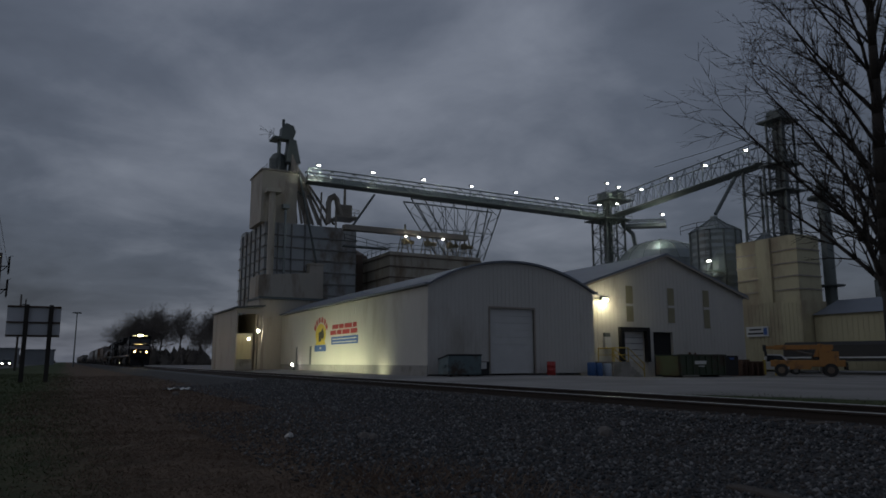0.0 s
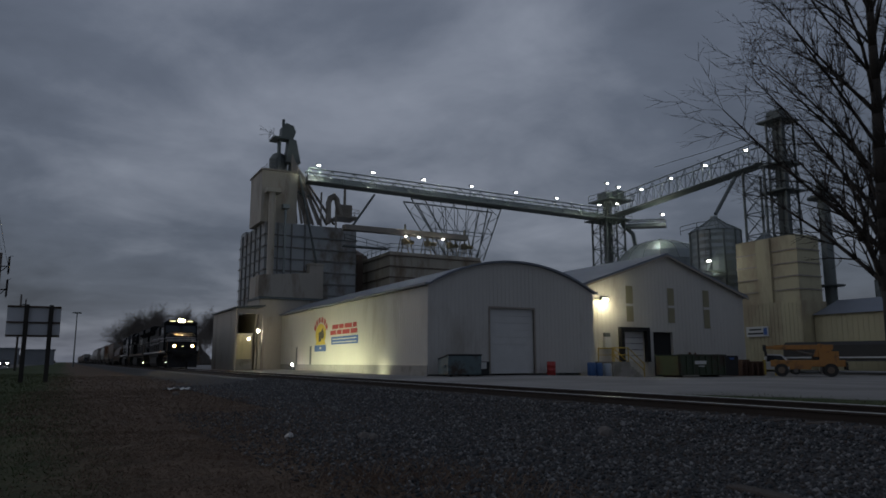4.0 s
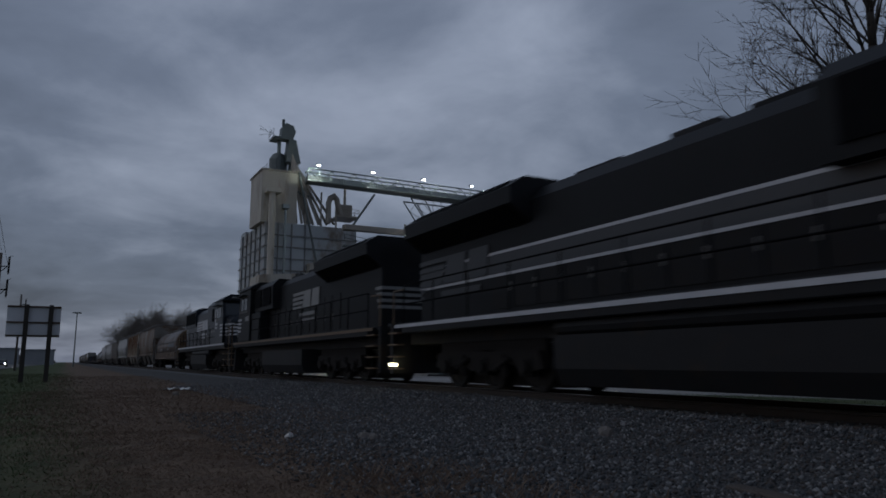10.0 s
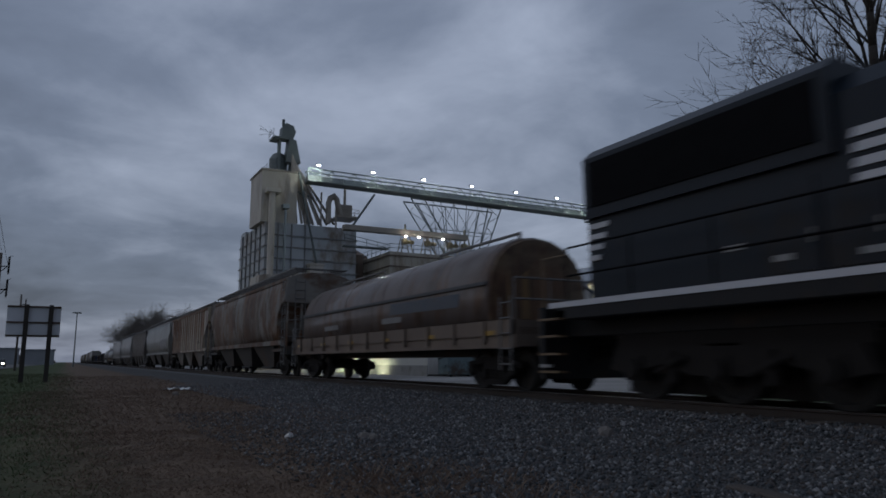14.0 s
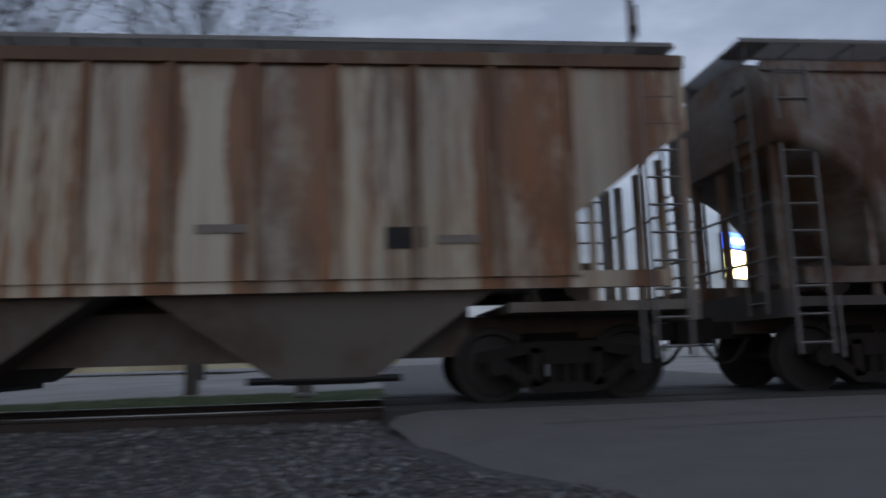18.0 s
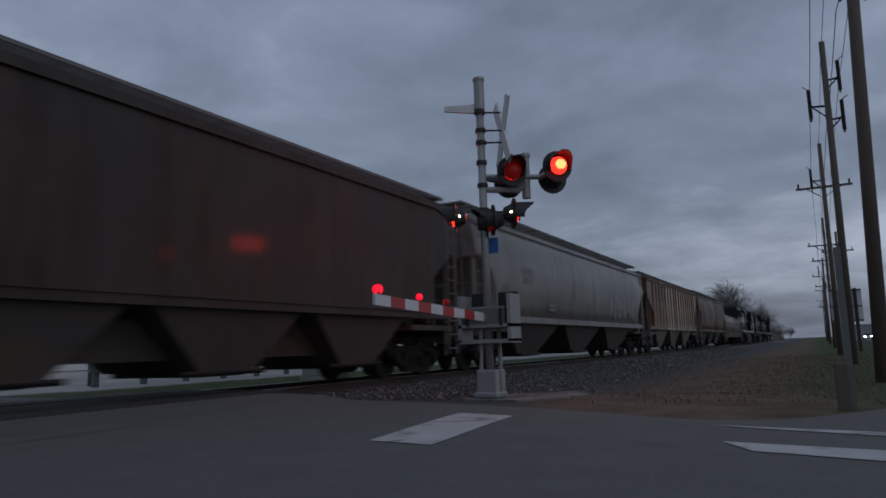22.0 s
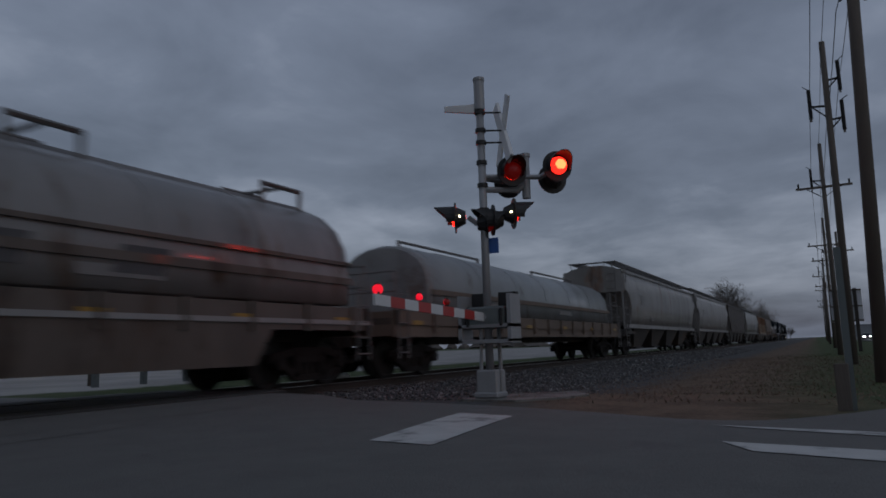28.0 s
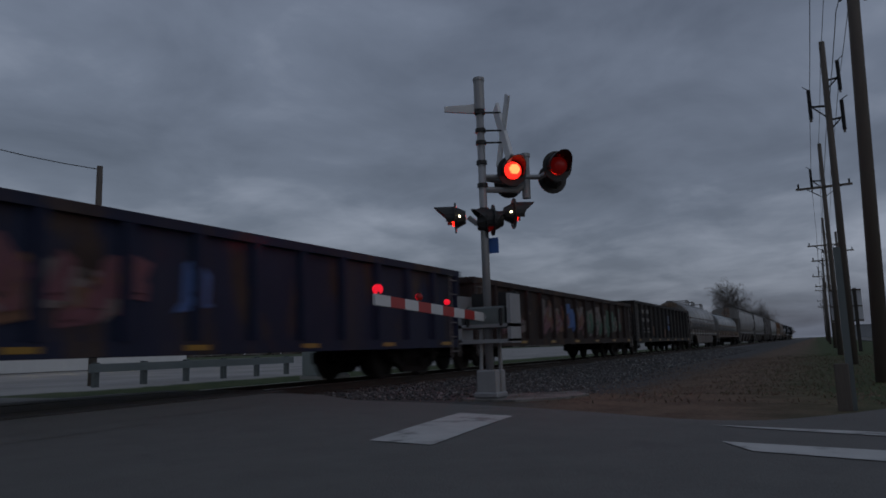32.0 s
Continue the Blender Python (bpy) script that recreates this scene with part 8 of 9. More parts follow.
utility_pole(19.06, -1.25, 13.5, 0.17, [(9.6, -1)], 0.0, -0.42)
utility_pole(31.0, -1.15, 12.6, 0.15, [(10.0, 1), (11.0, -1), (9.4, -1)], -0.3)
for i, (x, y, h) in enumerate(((46, -1.1, 12.2), (74, -1.4, 12.0), (82, -2.6, 11.6), (112, -1.6, 12.0), (150, -1.9, 12.0), (190, -2.2, 12.0), (235, -2.4, 12.0))):
    utility_pole(x, y, h, 0.15, [(10.0, 1)] if i % 3 == 0 else [(10.4, -1)], -0.2, None, [(9.6 - 0.2 * (i % 2), -1.5, 1.4)] + ([(8.0, -1.1, 1.2)] if i % 2 else []))
utility_pole(-60.0, -4.75, 8.9, 0.14, [(7.9, 1), (6.2, 1)], 0)
utility_pole(-104.0, -5.6, 9.5, 0.14, [(8.2, 1)], 0)
utility_pole(10.2, 25.4, 15.5, 0.17, [(13.4, -1)], 0.1)
utility_pole(14.1, 19.3, 7.0, 0.13, [], 0, 0, (), "short wooden service pole with a cable")


def wire(a, b, sag, r=0.012, n=10):
    g = Geo()
    a, b = Vector(a), Vector(b)
    pts = [a + (b - a) * (i / n) - Vector((0, 0, sag * 4 * (i / n) * (1 - i / n))) for i in range(n + 1)]
    g.pipe(pts, r, 4)
    tagged(part("cable", g, CABLE), "thin sagging overhead cable", "cable", group="overhead cables")


_pts = [(-60, -4.75), (19.06, -1.25), (31, -1.15), (46, -1.1), (74, -1.4), (112, -1.6), (150, -1.9), (190, -2.2), (235, -2.4)]
for (x0, y0), (x1, y1) in zip(_pts, _pts[1:]):
    for z, dy in ((9.9, 0.55), (10.6, -0.55), (8.5, 0.1), (11.6, 0)):
        z0 = z * (0.75 if x0 < 0 else 1)
        wire((x0, y0 + dy, z0), (x1, y1 + dy, z), 0.012 * abs(x1 - x0), 0.011 if x0 < 60 else 0.02)
wire((14.1, 19.3, 6.5), (4.0, 22.0, 8.4), 0.5, 0.014)
wire((10.2, 25.4, 12.4), (-30, 30.0, 12.0), 0.8, 0.012)


DARK_POST = shade("dark_treated_wood", (0.045, 0.038, 0.032), (0.028, 0.024, 0.021), 0.9, 0, 2, 25, 0.4, (1, 1, 0.15))


def road_sign(x, y0, y1, z0, z1, posts, foot, label="large highway sign seen from behind on two posts"):
    t = thing("road_sign", label, "road sign", pose(x, 0, 0), group="highway signs")
    part("panel", Geo().box(-0.02, 0.02, y0, y1, z0, z1), SIGN_BACK, t)
    for z in (z0 + 0.03, (z0 + z1) / 2 - 0.1, z1 - 0.09):
        part("stringer", Geo().box(0.02, 0.08, y0, y1, z, z + 0.09) if x < 0 else Geo().box(-0.08, -0.02, y0, y1, z, z + 0.09), RUSTY_STEEL, t)
    for y in posts:
        s = 0.08 if x < 0 else -0.22
        part("post", Geo().box(s, s + 0.14, y - 0.11, y + 0.11, foot, z1 + 0.06), DARK_POST, t)
    return t


road_sign(-44.0, -2.95, -0.42, 1.95, 3.62, (-2.05, -0.9), -0.5)
road_sign(56.0, -2.95, -1.05, 1.6, 3.8, (-1.35, -2.55), -0.5)
_p = thing("sign_post", "grey steel square post beside the road mouth", "post", pose(8.85, -0.28, -0.2))
part("post_tube", Geo().box(-0.035, 0.035, -0.035, 0.035, -0.3, 1.80), GALV_DARK, _p)
part("stub", Geo().box(-0.10, -0.05, 0.01, 0.15, -0.3, 0.54), POLE_WOOD, _p, "weathered board beside the post", bevel=0.008)
_l = thing("street_lamp", "distant tall street lamp", "street lamp", pose(-160, 1.3, -0.3))
part("pole", Geo().rod((0, 0, 0), (0, 0, 10.6), 0.14, 8, 0.09), GALV_DARK, _l)
part("head", Geo().cbox(0, 0, 10.7, 0.6, 1.6, 0.25), GALV_DARK, _l)


# ---- yard things ----
MURAL_RED = shade("red_wall_paint", (0.42, 0.05, 0.05), (0.34, 0.045, 0.045), 0.6, 0, 2, 20, 0.03)
MURAL_YELLOW = shade("yellow_wall_paint", (0.62, 0.47, 0.06), (0.54, 0.40, 0.05), 0.6, 0, 2, 20, 0.03)
MURAL_BLUE = shade("blue_wall_paint", (0.06, 0.13, 0.36), (0.05, 0.11, 0.30), 0.6, 0, 2, 20, 0.03)
MURAL_WHITE = shade("white_wall_paint", (0.62, 0.62, 0.6), (0.55, 0.55, 0.53), 0.6, 0, 2, 20, 0.03)
TEAL = shade("teal_dumpster_paint", (0.14, 0.19, 0.20), (0.10, 0.14, 0.15), 0.55, 0.1, 1.5, 20, 0.1, spots=(0.06, 0.045, 0.035), spot_amount=0.3)
OLIVE = shade("olive_container_paint", (0.055, 0.075, 0.045), (0.04, 0.055, 0.035), 0.55, 0.1, 1.2, 20, 0.1, spots=(0.05, 0.035, 0.025), spot_amount=0.35)
BARREL_BLUE = shade("blue_plastic", (0.03, 0.10, 0.26), (0.025, 0.08, 0.21), 0.4, 0, 2, 20, 0.03)
BARREL_GREY = shade("pale_plastic", (0.30, 0.35, 0.42), (0.25, 0.29, 0.35), 0.4, 0, 2, 20, 0.03)
SAFETY_YELLOW = shade("worn_yellow_paint", (0.50, 0.36, 0.05), (0.40, 0.28, 0.05), 0.55, 0, 2, 20, 0.05)
CRANE_ORANGE = shade("faded_orange_machine_paint", (0.36, 0.17, 0.04), (0.28, 0.13, 0.035), 0.5, 0, 1.5, 20, 0.06, spots=(0.14, 0.07, 0.03), spot_amount=0.3)
RUBBER = shade("black_rubber", (0.018, 0.018, 0.018), (0.03, 0.029, 0.028), 0.85, 0, 3, 30, 0.2)
DARK_TRAILER = shade("dark_trailer_paint", (0.035, 0.034, 0.033), (0.05, 0.047, 0.044), 0.6, 0, 1.2, 20, 0.08)
TRUCK_WHITE = shade("white_vehicle_paint", (0.55, 0.55, 0.54), (0.48, 0.48, 0.47), 0.35, 0, 1, 20, 0.02)
PALLET_WOOD = shade("weathered_pallet_wood", (0.17, 0.10, 0.07), (0.12, 0.07, 0.05), 0.9, 0, 2, 20, 0.3)


def mural():
    t = thing("wall_mural", "painted sun emblem with red and blue lettering bars on the wall", "mural", pose(0, 20.0, 0))
    cx, cz = -61.35, 3.05
    n = 6
    for i in range(n):
        a = math.radians(155 - 130 * i / (n - 1))
        c = (cx + 1.75 * math.cos(a), cz + 0.15 + 1.15 * math.sin(a))
        u = (math.sin(a), -math.cos(a))
        w = (math.cos(a), math.sin(a))
        pts = [(c[0] + u[0] * p * 0.24 + w[0] * q * 0.24, c[1] + u[1] * p * 0.24 + w[1] * q * 0.24) for p, q in ((-1, -1), (1, -1), (1, 1), (-1, 1))]
        part("letter_bar", Geo().prism(pts, "y", -0.034, -0.018), MURAL_RED, t, "red painted block")
    disc = [(cx + 1.45 * math.cos(math.radians(a)), cz + 0.95 * math.sin(math.radians(a))) for a in range(-40, 221, 13)]
    part("sun_disc", Geo().prism([(cx + 1.4, 2.15)] + disc + [(cx - 1.4, 2.15)], "y", -0.032, -0.018), MURAL_YELLOW, t, "yellow painted sun")
    part("figure_block", Geo().prism([(cx - 0.5, 2.4), (cx + 0.1, 2.4), (cx + 0.35, 2.75), (cx + 0.75, 2.5), (cx + 1.0, 3.0), (cx + 0.6, 3.6), (cx + 0.05, 3.3), (cx - 0.55, 3.2)], "y", -0.04, -0.033), HOOD_BLACK, t, "dark painted shape")
    blue = part("banner", Geo().box(-63.0, -59.8, -0.034, -0.018, 1.55, 2.1), MURAL_BLUE, t, "blue painted banner")
    part("letter_bar", Geo().box(-61.5, -61.1, -0.04, -0.033, 1.75, 1.92), MURAL_WHITE, blue)
    for z, x0, x1 in ((3.38, -58.2, -52.4), (2.9, -58.7, -51.9)):
        x = x0
        k = 0
        while x < x1 - 0.3:
            w = min((1.5, 1.1, 1.7)[k % 3], x1 - x)
            part("letter_bar", Geo().box(x, x + w, -0.032, -0.018, z, z + 0.36), MURAL_RED, t, "red painted lettering bar")
            x += w + 0.22
            k += 1
    b2 = part("banner", Geo().box(-58.4, -52.05, -0.032, -0.018, 2.08, 2.72), MURAL_BLUE, t, "blue painted banner")
    for z in (2.46, 2.2):
        part("letter_bar", Geo().box(-58.1, -52.4, -0.038, -0.031, z + 0.02, z + 0.09), MURAL_WHITE, b2)


mural()


def wall_pack():
    t = thing("wall_lamp", "bright wall-pack lamp on the building corner", "wall lamp", pose(-42, 35.9, 5.25))
    part("housing", Geo().box(0.0, 0.35, -0.25, 0.25, -0.05, 0.28).rod((0.1, 0, 0.1), (0.1, -0.8, 0.1), 0.04, 6), GALV_DARK, t)
    part("lens", Geo().box(0.1, 0.42, -0.2, 0.2, -0.12, 0.10), WALLPACK_GLOW, t, "glowing lens")
    f = thing("ground_flood", "small ground floodlight at the wall foot", "floodlight", pose(-67.4, 19.3, 0.1))
    part("housing", Geo().box(-0.15, 0.15, -0.15, 0.15, -0.3, 0.2), GALV_DARK, f)
    part("lens", Geo().cbox(0.1, -0.16, 0.28, 0.26, 0.1, 0.2), LAMP_GLOW, f, "lit lens")


wall_pack()


def dumpster(x, y, rz):
    t = thing("dumpster", "grey-green steel dumpster with a sloped lid", "dumpster", pose(x, y, ground_z(x, y), 0, 0, rz))
    part("bin", Geo().prism([(-0.8, 0.12), (0.8, 0.12), (0.85, 1.0), (-0.85, 1.25)], "x", -1.1, 1.1), TEAL, t, bevel=0.02)
    part("lid", Geo().prism([(0.9, 1.02), (-0.9, 1.28), (-0.9, 1.34), (0.9, 1.08)], "x", -1.12, 1.12), HOOD_BLACK, t)
    for s in (-1, 1):
        part("lift_pocket", Geo().box(s * 1.1 - 0.08, s * 1.1 + 0.08, -0.5, 0.5, 0.55, 0.72), TEAL, t)
        part("side_rib", Geo().box(s * 0.55 - 0.05, s * 0.55 + 0.05, 0.8, 0.9, 0.12, 1.0), TEAL, t)
    part("caster", Geo().rod((-0.8, -0.6, 0.07), (-0.8, -0.5, 0.07), 0.08, 10).rod((0.8, 0.6, 0.07), (0.8, 0.5, 0.07), 0.08, 10), RUBBER, t)
    part("label_plate", Geo().box(-0.1, 0.3, 0.87, 0.885, 0.7, 0.85), STRIPE_RED, t)


dumpster(-38.4, 21.4, 84)
_b = thing("cart", "small dark cart with a pale sheet", "cart", pose(-38.6, 23.0, ground_z(-38.6, 23.0)))
part("tub", Geo().prism([(-0.4, 0.1), (0.4, 0.1), (0.45, 0.9), (-0.45, 0.9)], "x", -0.4, 0.4), HOOD_BLACK, _b)
part("sheet", Geo().box(0.405, 0.42, -0.2, 0.2, 0.45, 0.85), MURAL_WHITE, _b)
_b = thing("oil_drum", "dark red steel drum by the door", "drum", pose(-39.2, 28.9, ground_z(-39.2, 28.9)))
part("shell", Geo().lathe([(0.28, 0), (0.3, 0.02), (0.29, 0.3), (0.31, 0.32), (0.29, 0.34), (0.29, 0.6), (0.31, 0.62), (0.29, 0.64), (0.3, 0.9), (0.28, 0.9)], 16), STRIPE_RED, _b, smooth=True)
for y, m, lab in ((32.7, BARREL_BLUE, "blue plastic drum"), (33.5, BARREL_GREY, "pale plastic drum"), (32.1, BARREL_BLUE, "blue plastic drum")):
    _b = thing("plastic_drum", lab + " beside the dock steps", "drum", pose(-38.9, y, ground_z(-38.9, y)), group="plastic drums")
    part("shell", Geo().lathe([(0.26, 0), (0.3, 0.08), (0.3, 0.85), (0.24, 0.95), (0.22, 0.95)], 16), m, _b, smooth=True)


def dock_steps():
    t = thing("dock_steps", "concrete dock landing with steps and yellow handrails", "steps", pose(0, -0.5, -0.52))
    part("landing", Geo().box(-41.9, -39.9, 35.4, 37.0, 0, 1.14), CONCRETE, t)
    for i in range(5):
        part("step", Geo().box(-41.7, -40.1, 37.0 + 0.28 * i, 37.28 + 0.28 * i, 0, 0.95 - 0.19 * i), CONCRETE, t)
    for x in (-41.6, -40.05):
        g = Geo().pipe([(x, 35.5, 1.14), (x, 35.5, 2.14), (x, 37.0, 2.14), (x, 38.5, 1.0), (x, 38.5, 0)], 0.04, 6)
        g.pipe([(x, 35.5, 1.64), (x, 37.0, 1.64), (x, 38.5, 0.5)], 0.03, 6).rod((x, 37.0, 0.95), (x, 37.0, 2.14), 0.04, 6)
        part("handrail", g, SAFETY_YELLOW, t, "yellow pipe handrail")
    part("meter_box", Geo().box(-41.98, -41.7, 36.3, 36.9, 2.1, 3.0), DOOR_WHITE, t)
    part("meter_hood", Geo().box(-41.98, -41.75, 36.35, 36.85, 3.0, 3.3), GALV_DARK, t)
    _d = thing("downspout", "dark rainwater pipe at the building joint", "downspout", pose(-41.6, 33.75, 0))
    part("pipe", Geo().box(-0.12, 0.12, -0.12, 0.12, -0.2, 5.3), BROWN_STEEL, _d)


dock_steps()


def container():
    t = thing("roll_off_container", "olive ribbed roll-off waste container", "container", pose(-39.4, 42.1, ground_z(-38.3, 42.1), 0, 0, 0))
    L, W, H = 4.9, 2.3, 1.58
    part("floor", Geo().box(-W / 2, W / 2, -L / 2, L / 2, 0.15, 0.3), OLIVE, t)
    part("side_wall", Geo().box(W / 2 - 0.06, W / 2, -L / 2, L / 2, 0.3, H), OLIVE, t)
    part("side_wall", Geo().box(-W / 2, -W / 2 + 0.06, -L / 2, L / 2, 0.3, H), OLIVE, t)
    part("end_wall", Geo().box(-W / 2 + 0.06, W / 2 - 0.06, -L / 2, -L / 2 + 0.06, 0.3, H), OLIVE, t)
    part("end_gate", Geo().box(-W / 2 + 0.06, W / 2 - 0.06, L / 2 - 0.06, L / 2, 0.3, H), OLIVE, t)
    for i in range(8):
        y = -L / 2 + 0.15 + (L - 0.3) * i / 7
        part("rib", Geo().box(W / 2, W / 2 + 0.09, y - 0.06, y + 0.06, 0.2, H), OLIVE, t)
    part("top_rail", Geo().box(W / 2 - 0.04, W / 2 + 0.1, -L / 2, L / 2, H, H + 0.1).box(-W / 2 - 0.1, -W / 2 + 0.04, -L / 2, L / 2, H, H + 0.1), OLIVE, t)
    part("lettering_bar", Geo().box(W / 2 + 0.092, W / 2 + 0.1, -0.9, 0.3, 0.95, 1.2), MURAL_WHITE, t)
    part("lettering_bar", Geo().box(W / 2 + 0.092, W / 2 + 0.1, -0.55, 0.1, 0.78, 0.85), MURAL_WHITE, t)
    g = Geo()
    rng = random.Random(3)
    for i in range(14):
        a = Vector((rng.uniform(-0.8, 0.8), rng.uniform(-0.9, 1.3), 1.1))
        g.rod(a, a + Vector((rng.uniform(-0.6, 0.6), rng.uniform(-1, 1), rng.uniform(0.2, 0.8))), 0.06, 5)
    part("waste_pile", g, PALLET_WOOD, t, "scrap boards heaped inside")
    for y in (-1.9, 1.9):
        part("roller", Geo().rod((-0.9, y, 0.08), (0.9, y, 0.08), 0.1, 10), RUSTY_STEEL, t)
    b = thing("waste_cart", "dark blue waste bin beside the container", "waste bin", pose(-39.2, 45.5, ground_z(-39.2, 45.5)))
    part("tub", Geo().prism([(-0.7, 0.1), (0.7, 0.1), (0.8, 1.6), (-0.8, 1.6)], "x", -0.7, 0.7), HOOD_BLACK, b)
    part("label_plate", Geo().box(0.72, 0.735, -0.2, 0.3, 1.3, 1.45), MURAL_BLUE, b)


container()


def pallet_stack(x, y, n, rz):
    t = thing("pallet_stack", "stack of weathered wooden pallets", "pallet stack", pose(x, y, ground_z(x, y), 0, 0, rz))
    board = Geo().box(-0.05, 0.05, -0.6, 0.6, 0.115, 0.14).mesh("deck_board", PALLET_WOOD)
    beam = Geo().box(-0.55, 0.55, -0.05, 0.05, 0.0, 0.115).mesh("stringer", PALLET_WOOD)
    rng = random.Random(n)
    for k in range(n):
        p = part("pallet", beam, None, t, at=pose(rng.uniform(-0.03, 0.03), rng.uniform(-0.03, 0.03), k * 0.145 + 0.003, 0, 0, rng.uniform(-2, 2)))
        for yy in (-0.55, 0.55):
            part("stringer", beam, None, p, at=pose(0, yy, 0))
        for i in range(6):
            part("deck_board", board, None, p, at=pose(-0.5 + i * 0.2, 0, 0))


pallet_stack(-40.2, 48.5, 9, 10)
pallet_stack(-40.0, 49.8, 8, -8)
pallet_stack(-41.4, 49.2, 9, 4)


def wheel(t, x, y, r, w, name="wheel"):
    b = part(name, Geo().rod((x, y - w / 2, r), (x, y + w / 2, r), r, 18), RUBBER, t)
    part("rim", Geo().rod((x, y - w / 2 - 0.01, r), (x, y + w / 2 + 0.01, r), r * 0.5, 12), BROWN_STEEL if name == "wheel" else STEEL_GREY, b)


def yard_crane():
    """Low carry-deck crane with its boom laid along the deck."""
    t = thing("yard_crane", "faded orange carry-deck crane with a horizontal boom", "crane", pose(-35.8, 50.6, ground_z(-35.8, 50.6), 0, 0, 37))
    part("deck", Geo().box(-2.5, 2.6, -1.05, 1.05, 0.75, 1.25).box(-1.2, 0.3, -1.1, 1.1, 0.55, 0.8), CRANE_ORANGE, t, bevel=0.03)
    part("bumper", Geo().box(2.6, 2.75, -1.1, 1.1, 0.5, 1.1), HOOD_BLACK, t)
    part("turntable", Geo().rod((1.0, 0, 1.25), (1.0, 0, 1.5), 0.6, 16), HOOD_BLACK, t)
    part("boom", Geo().box(-2.2, 1.9, -0.24, 0.24, 2.06, 2.42).box(-2.8, -2.1, -0.17, 0.17, 2.11, 2.36), CRANE_ORANGE, t, bevel=0.02)
    part("boom_pivot", Geo().prism([(0.5, 1.5), (1.6, 1.5), (1.9, 2.3), (0.9, 2.5)], "y", -0.4, 0.4), CRANE_ORANGE, t)
    part("boom_tip", Geo().box(-3.0, -2.75, -0.22, 0.22, 1.95, 2.44), HOOD_BLACK, t)
    part("operator_station", Geo().box(0.9, 2.2, -1.0, -0.35, 1.25, 1.9).box(1.0, 1.1, -1.0, -0.9, 1.9, 2.4), CRANE_ORANGE, t)
    part("lift_cylinder", Geo().rod((-1.0, 0, 2.08), (0.7, 0, 1.6), 0.1, 8), STEEL_GREY, t)
    part("hook_block", Geo().box(-2.9, -2.7, -0.1, 0.1, 1.55, 1.95), HOOD_BLACK, t)
    for x in (-1.75, 1.6):
        for y in (-1.0, 1.0):
            wheel(t, x, y, 0.5, 0.36)


def trailer():
    t = thing("semi_trailer", "dark hopper-bottom semi-trailer parked by the cream building", "trailer", pose(-36.5, 59.8, ground_z(-36.5, 59.8), 0, 0, 14))
    part("body", Geo().prism([(-6.5, 1.5), (6.5, 1.5), (6.5, 2.55), (-6.5, 2.55)], "y", -1.25, 1.25), DARK_TRAILER, t)
    part("frame_rail", Geo().box(-6.5, 6.5, -0.9, 0.9, 1.15, 1.45), STEEL_GREY, t)
    part("side_light_rail", Geo().box(-6.5, 6.5, -1.28, -1.25, 1.42, 1.55), MURAL_WHITE, t)
    part("tarp", Geo().prism([(-1.25, 2.55), (1.25, 2.55), (0.6, 2.85), (-0.6, 2.85)], "x", -6.5, 6.5), HOOD_BLACK, t)
    part("landing_leg", Geo().box(-3.7, -3.5, -0.7, -0.5, 0, 1.2).box(-3.7, -3.5, 0.5, 0.7, 0, 1.2), STEEL_GREY, t)
    for x in (4.0, 5.2):
        for y in (-1.0, 1.0):
            wheel(t, x, y, 0.5, 0.5, "trailer_wheel")


def pickup():
    t = thing("pickup_truck", "white pickup truck parked by the bollards", "truck", pose(-43.0, 56.4, ground_z(-43.0, 56.4), 0, 0, 40))
    part("body", Geo().prism([(-2.6, 0.45), (2.5, 0.45), (2.6, 0.8), (2.4, 1.05), (1.2, 1.1), (-2.6, 1.1)], "y", -0.92, 0.92), TRUCK_WHITE, t, bevel=0.04)
    part("cab", Geo().prism([(-0.9, 1.1), (1.2, 1.1), (0.6, 1.75), (-0.7, 1.8)], "y", -0.82, 0.82), TRUCK_WHITE, t, bevel=0.04)
    part("windows", Geo().prism([(-0.7, 1.15), (0.95, 1.15), (0.5, 1.65), (-0.6, 1.7)], "y", -0.83, 0.83), WINDOW, t)
    for x in (-1.7, 1.6):
        for y in (-0.8, 0.8):
            wheel(t, x, y, 0.38, 0.26, "road_wheel")


yard_crane()
trailer()
pickup()
for x, y in ((-43.0, 55.0), (-40.0, 52.6)):
    _b = thing("bollard", "yellow painted steel guard bollard", "bollard", pose(x, y, ground_z(x, y)), group="bollards")
    part("tube", Geo().rod((0, 0, -0.2), (0, 0, 1.3), 0.13, 10), SAFETY_YELLOW, _b)
_s = thing("wall_sign", "white painted sign on the cream wall", "sign", pose(-48.6, 61.5, 3.6))
part("panel", Geo().box(-1.3, 1.3, -0.05, 0.0, -0.5, 0.5), MURAL_WHITE, _s)
for z, w in ((0.2, 0.7), (-0.2, 0.9)):
    part("lettering_bar", Geo().box(-w - 0.2, w - 0.2, -0.06, -0.05, z - 0.08, z + 0.08), HOOD_BLACK, _s)
part("emblem", Geo().cbox(0.95, -0.06, 0, 0.4, 0.02, 0.7), MURAL_BLUE, _s)


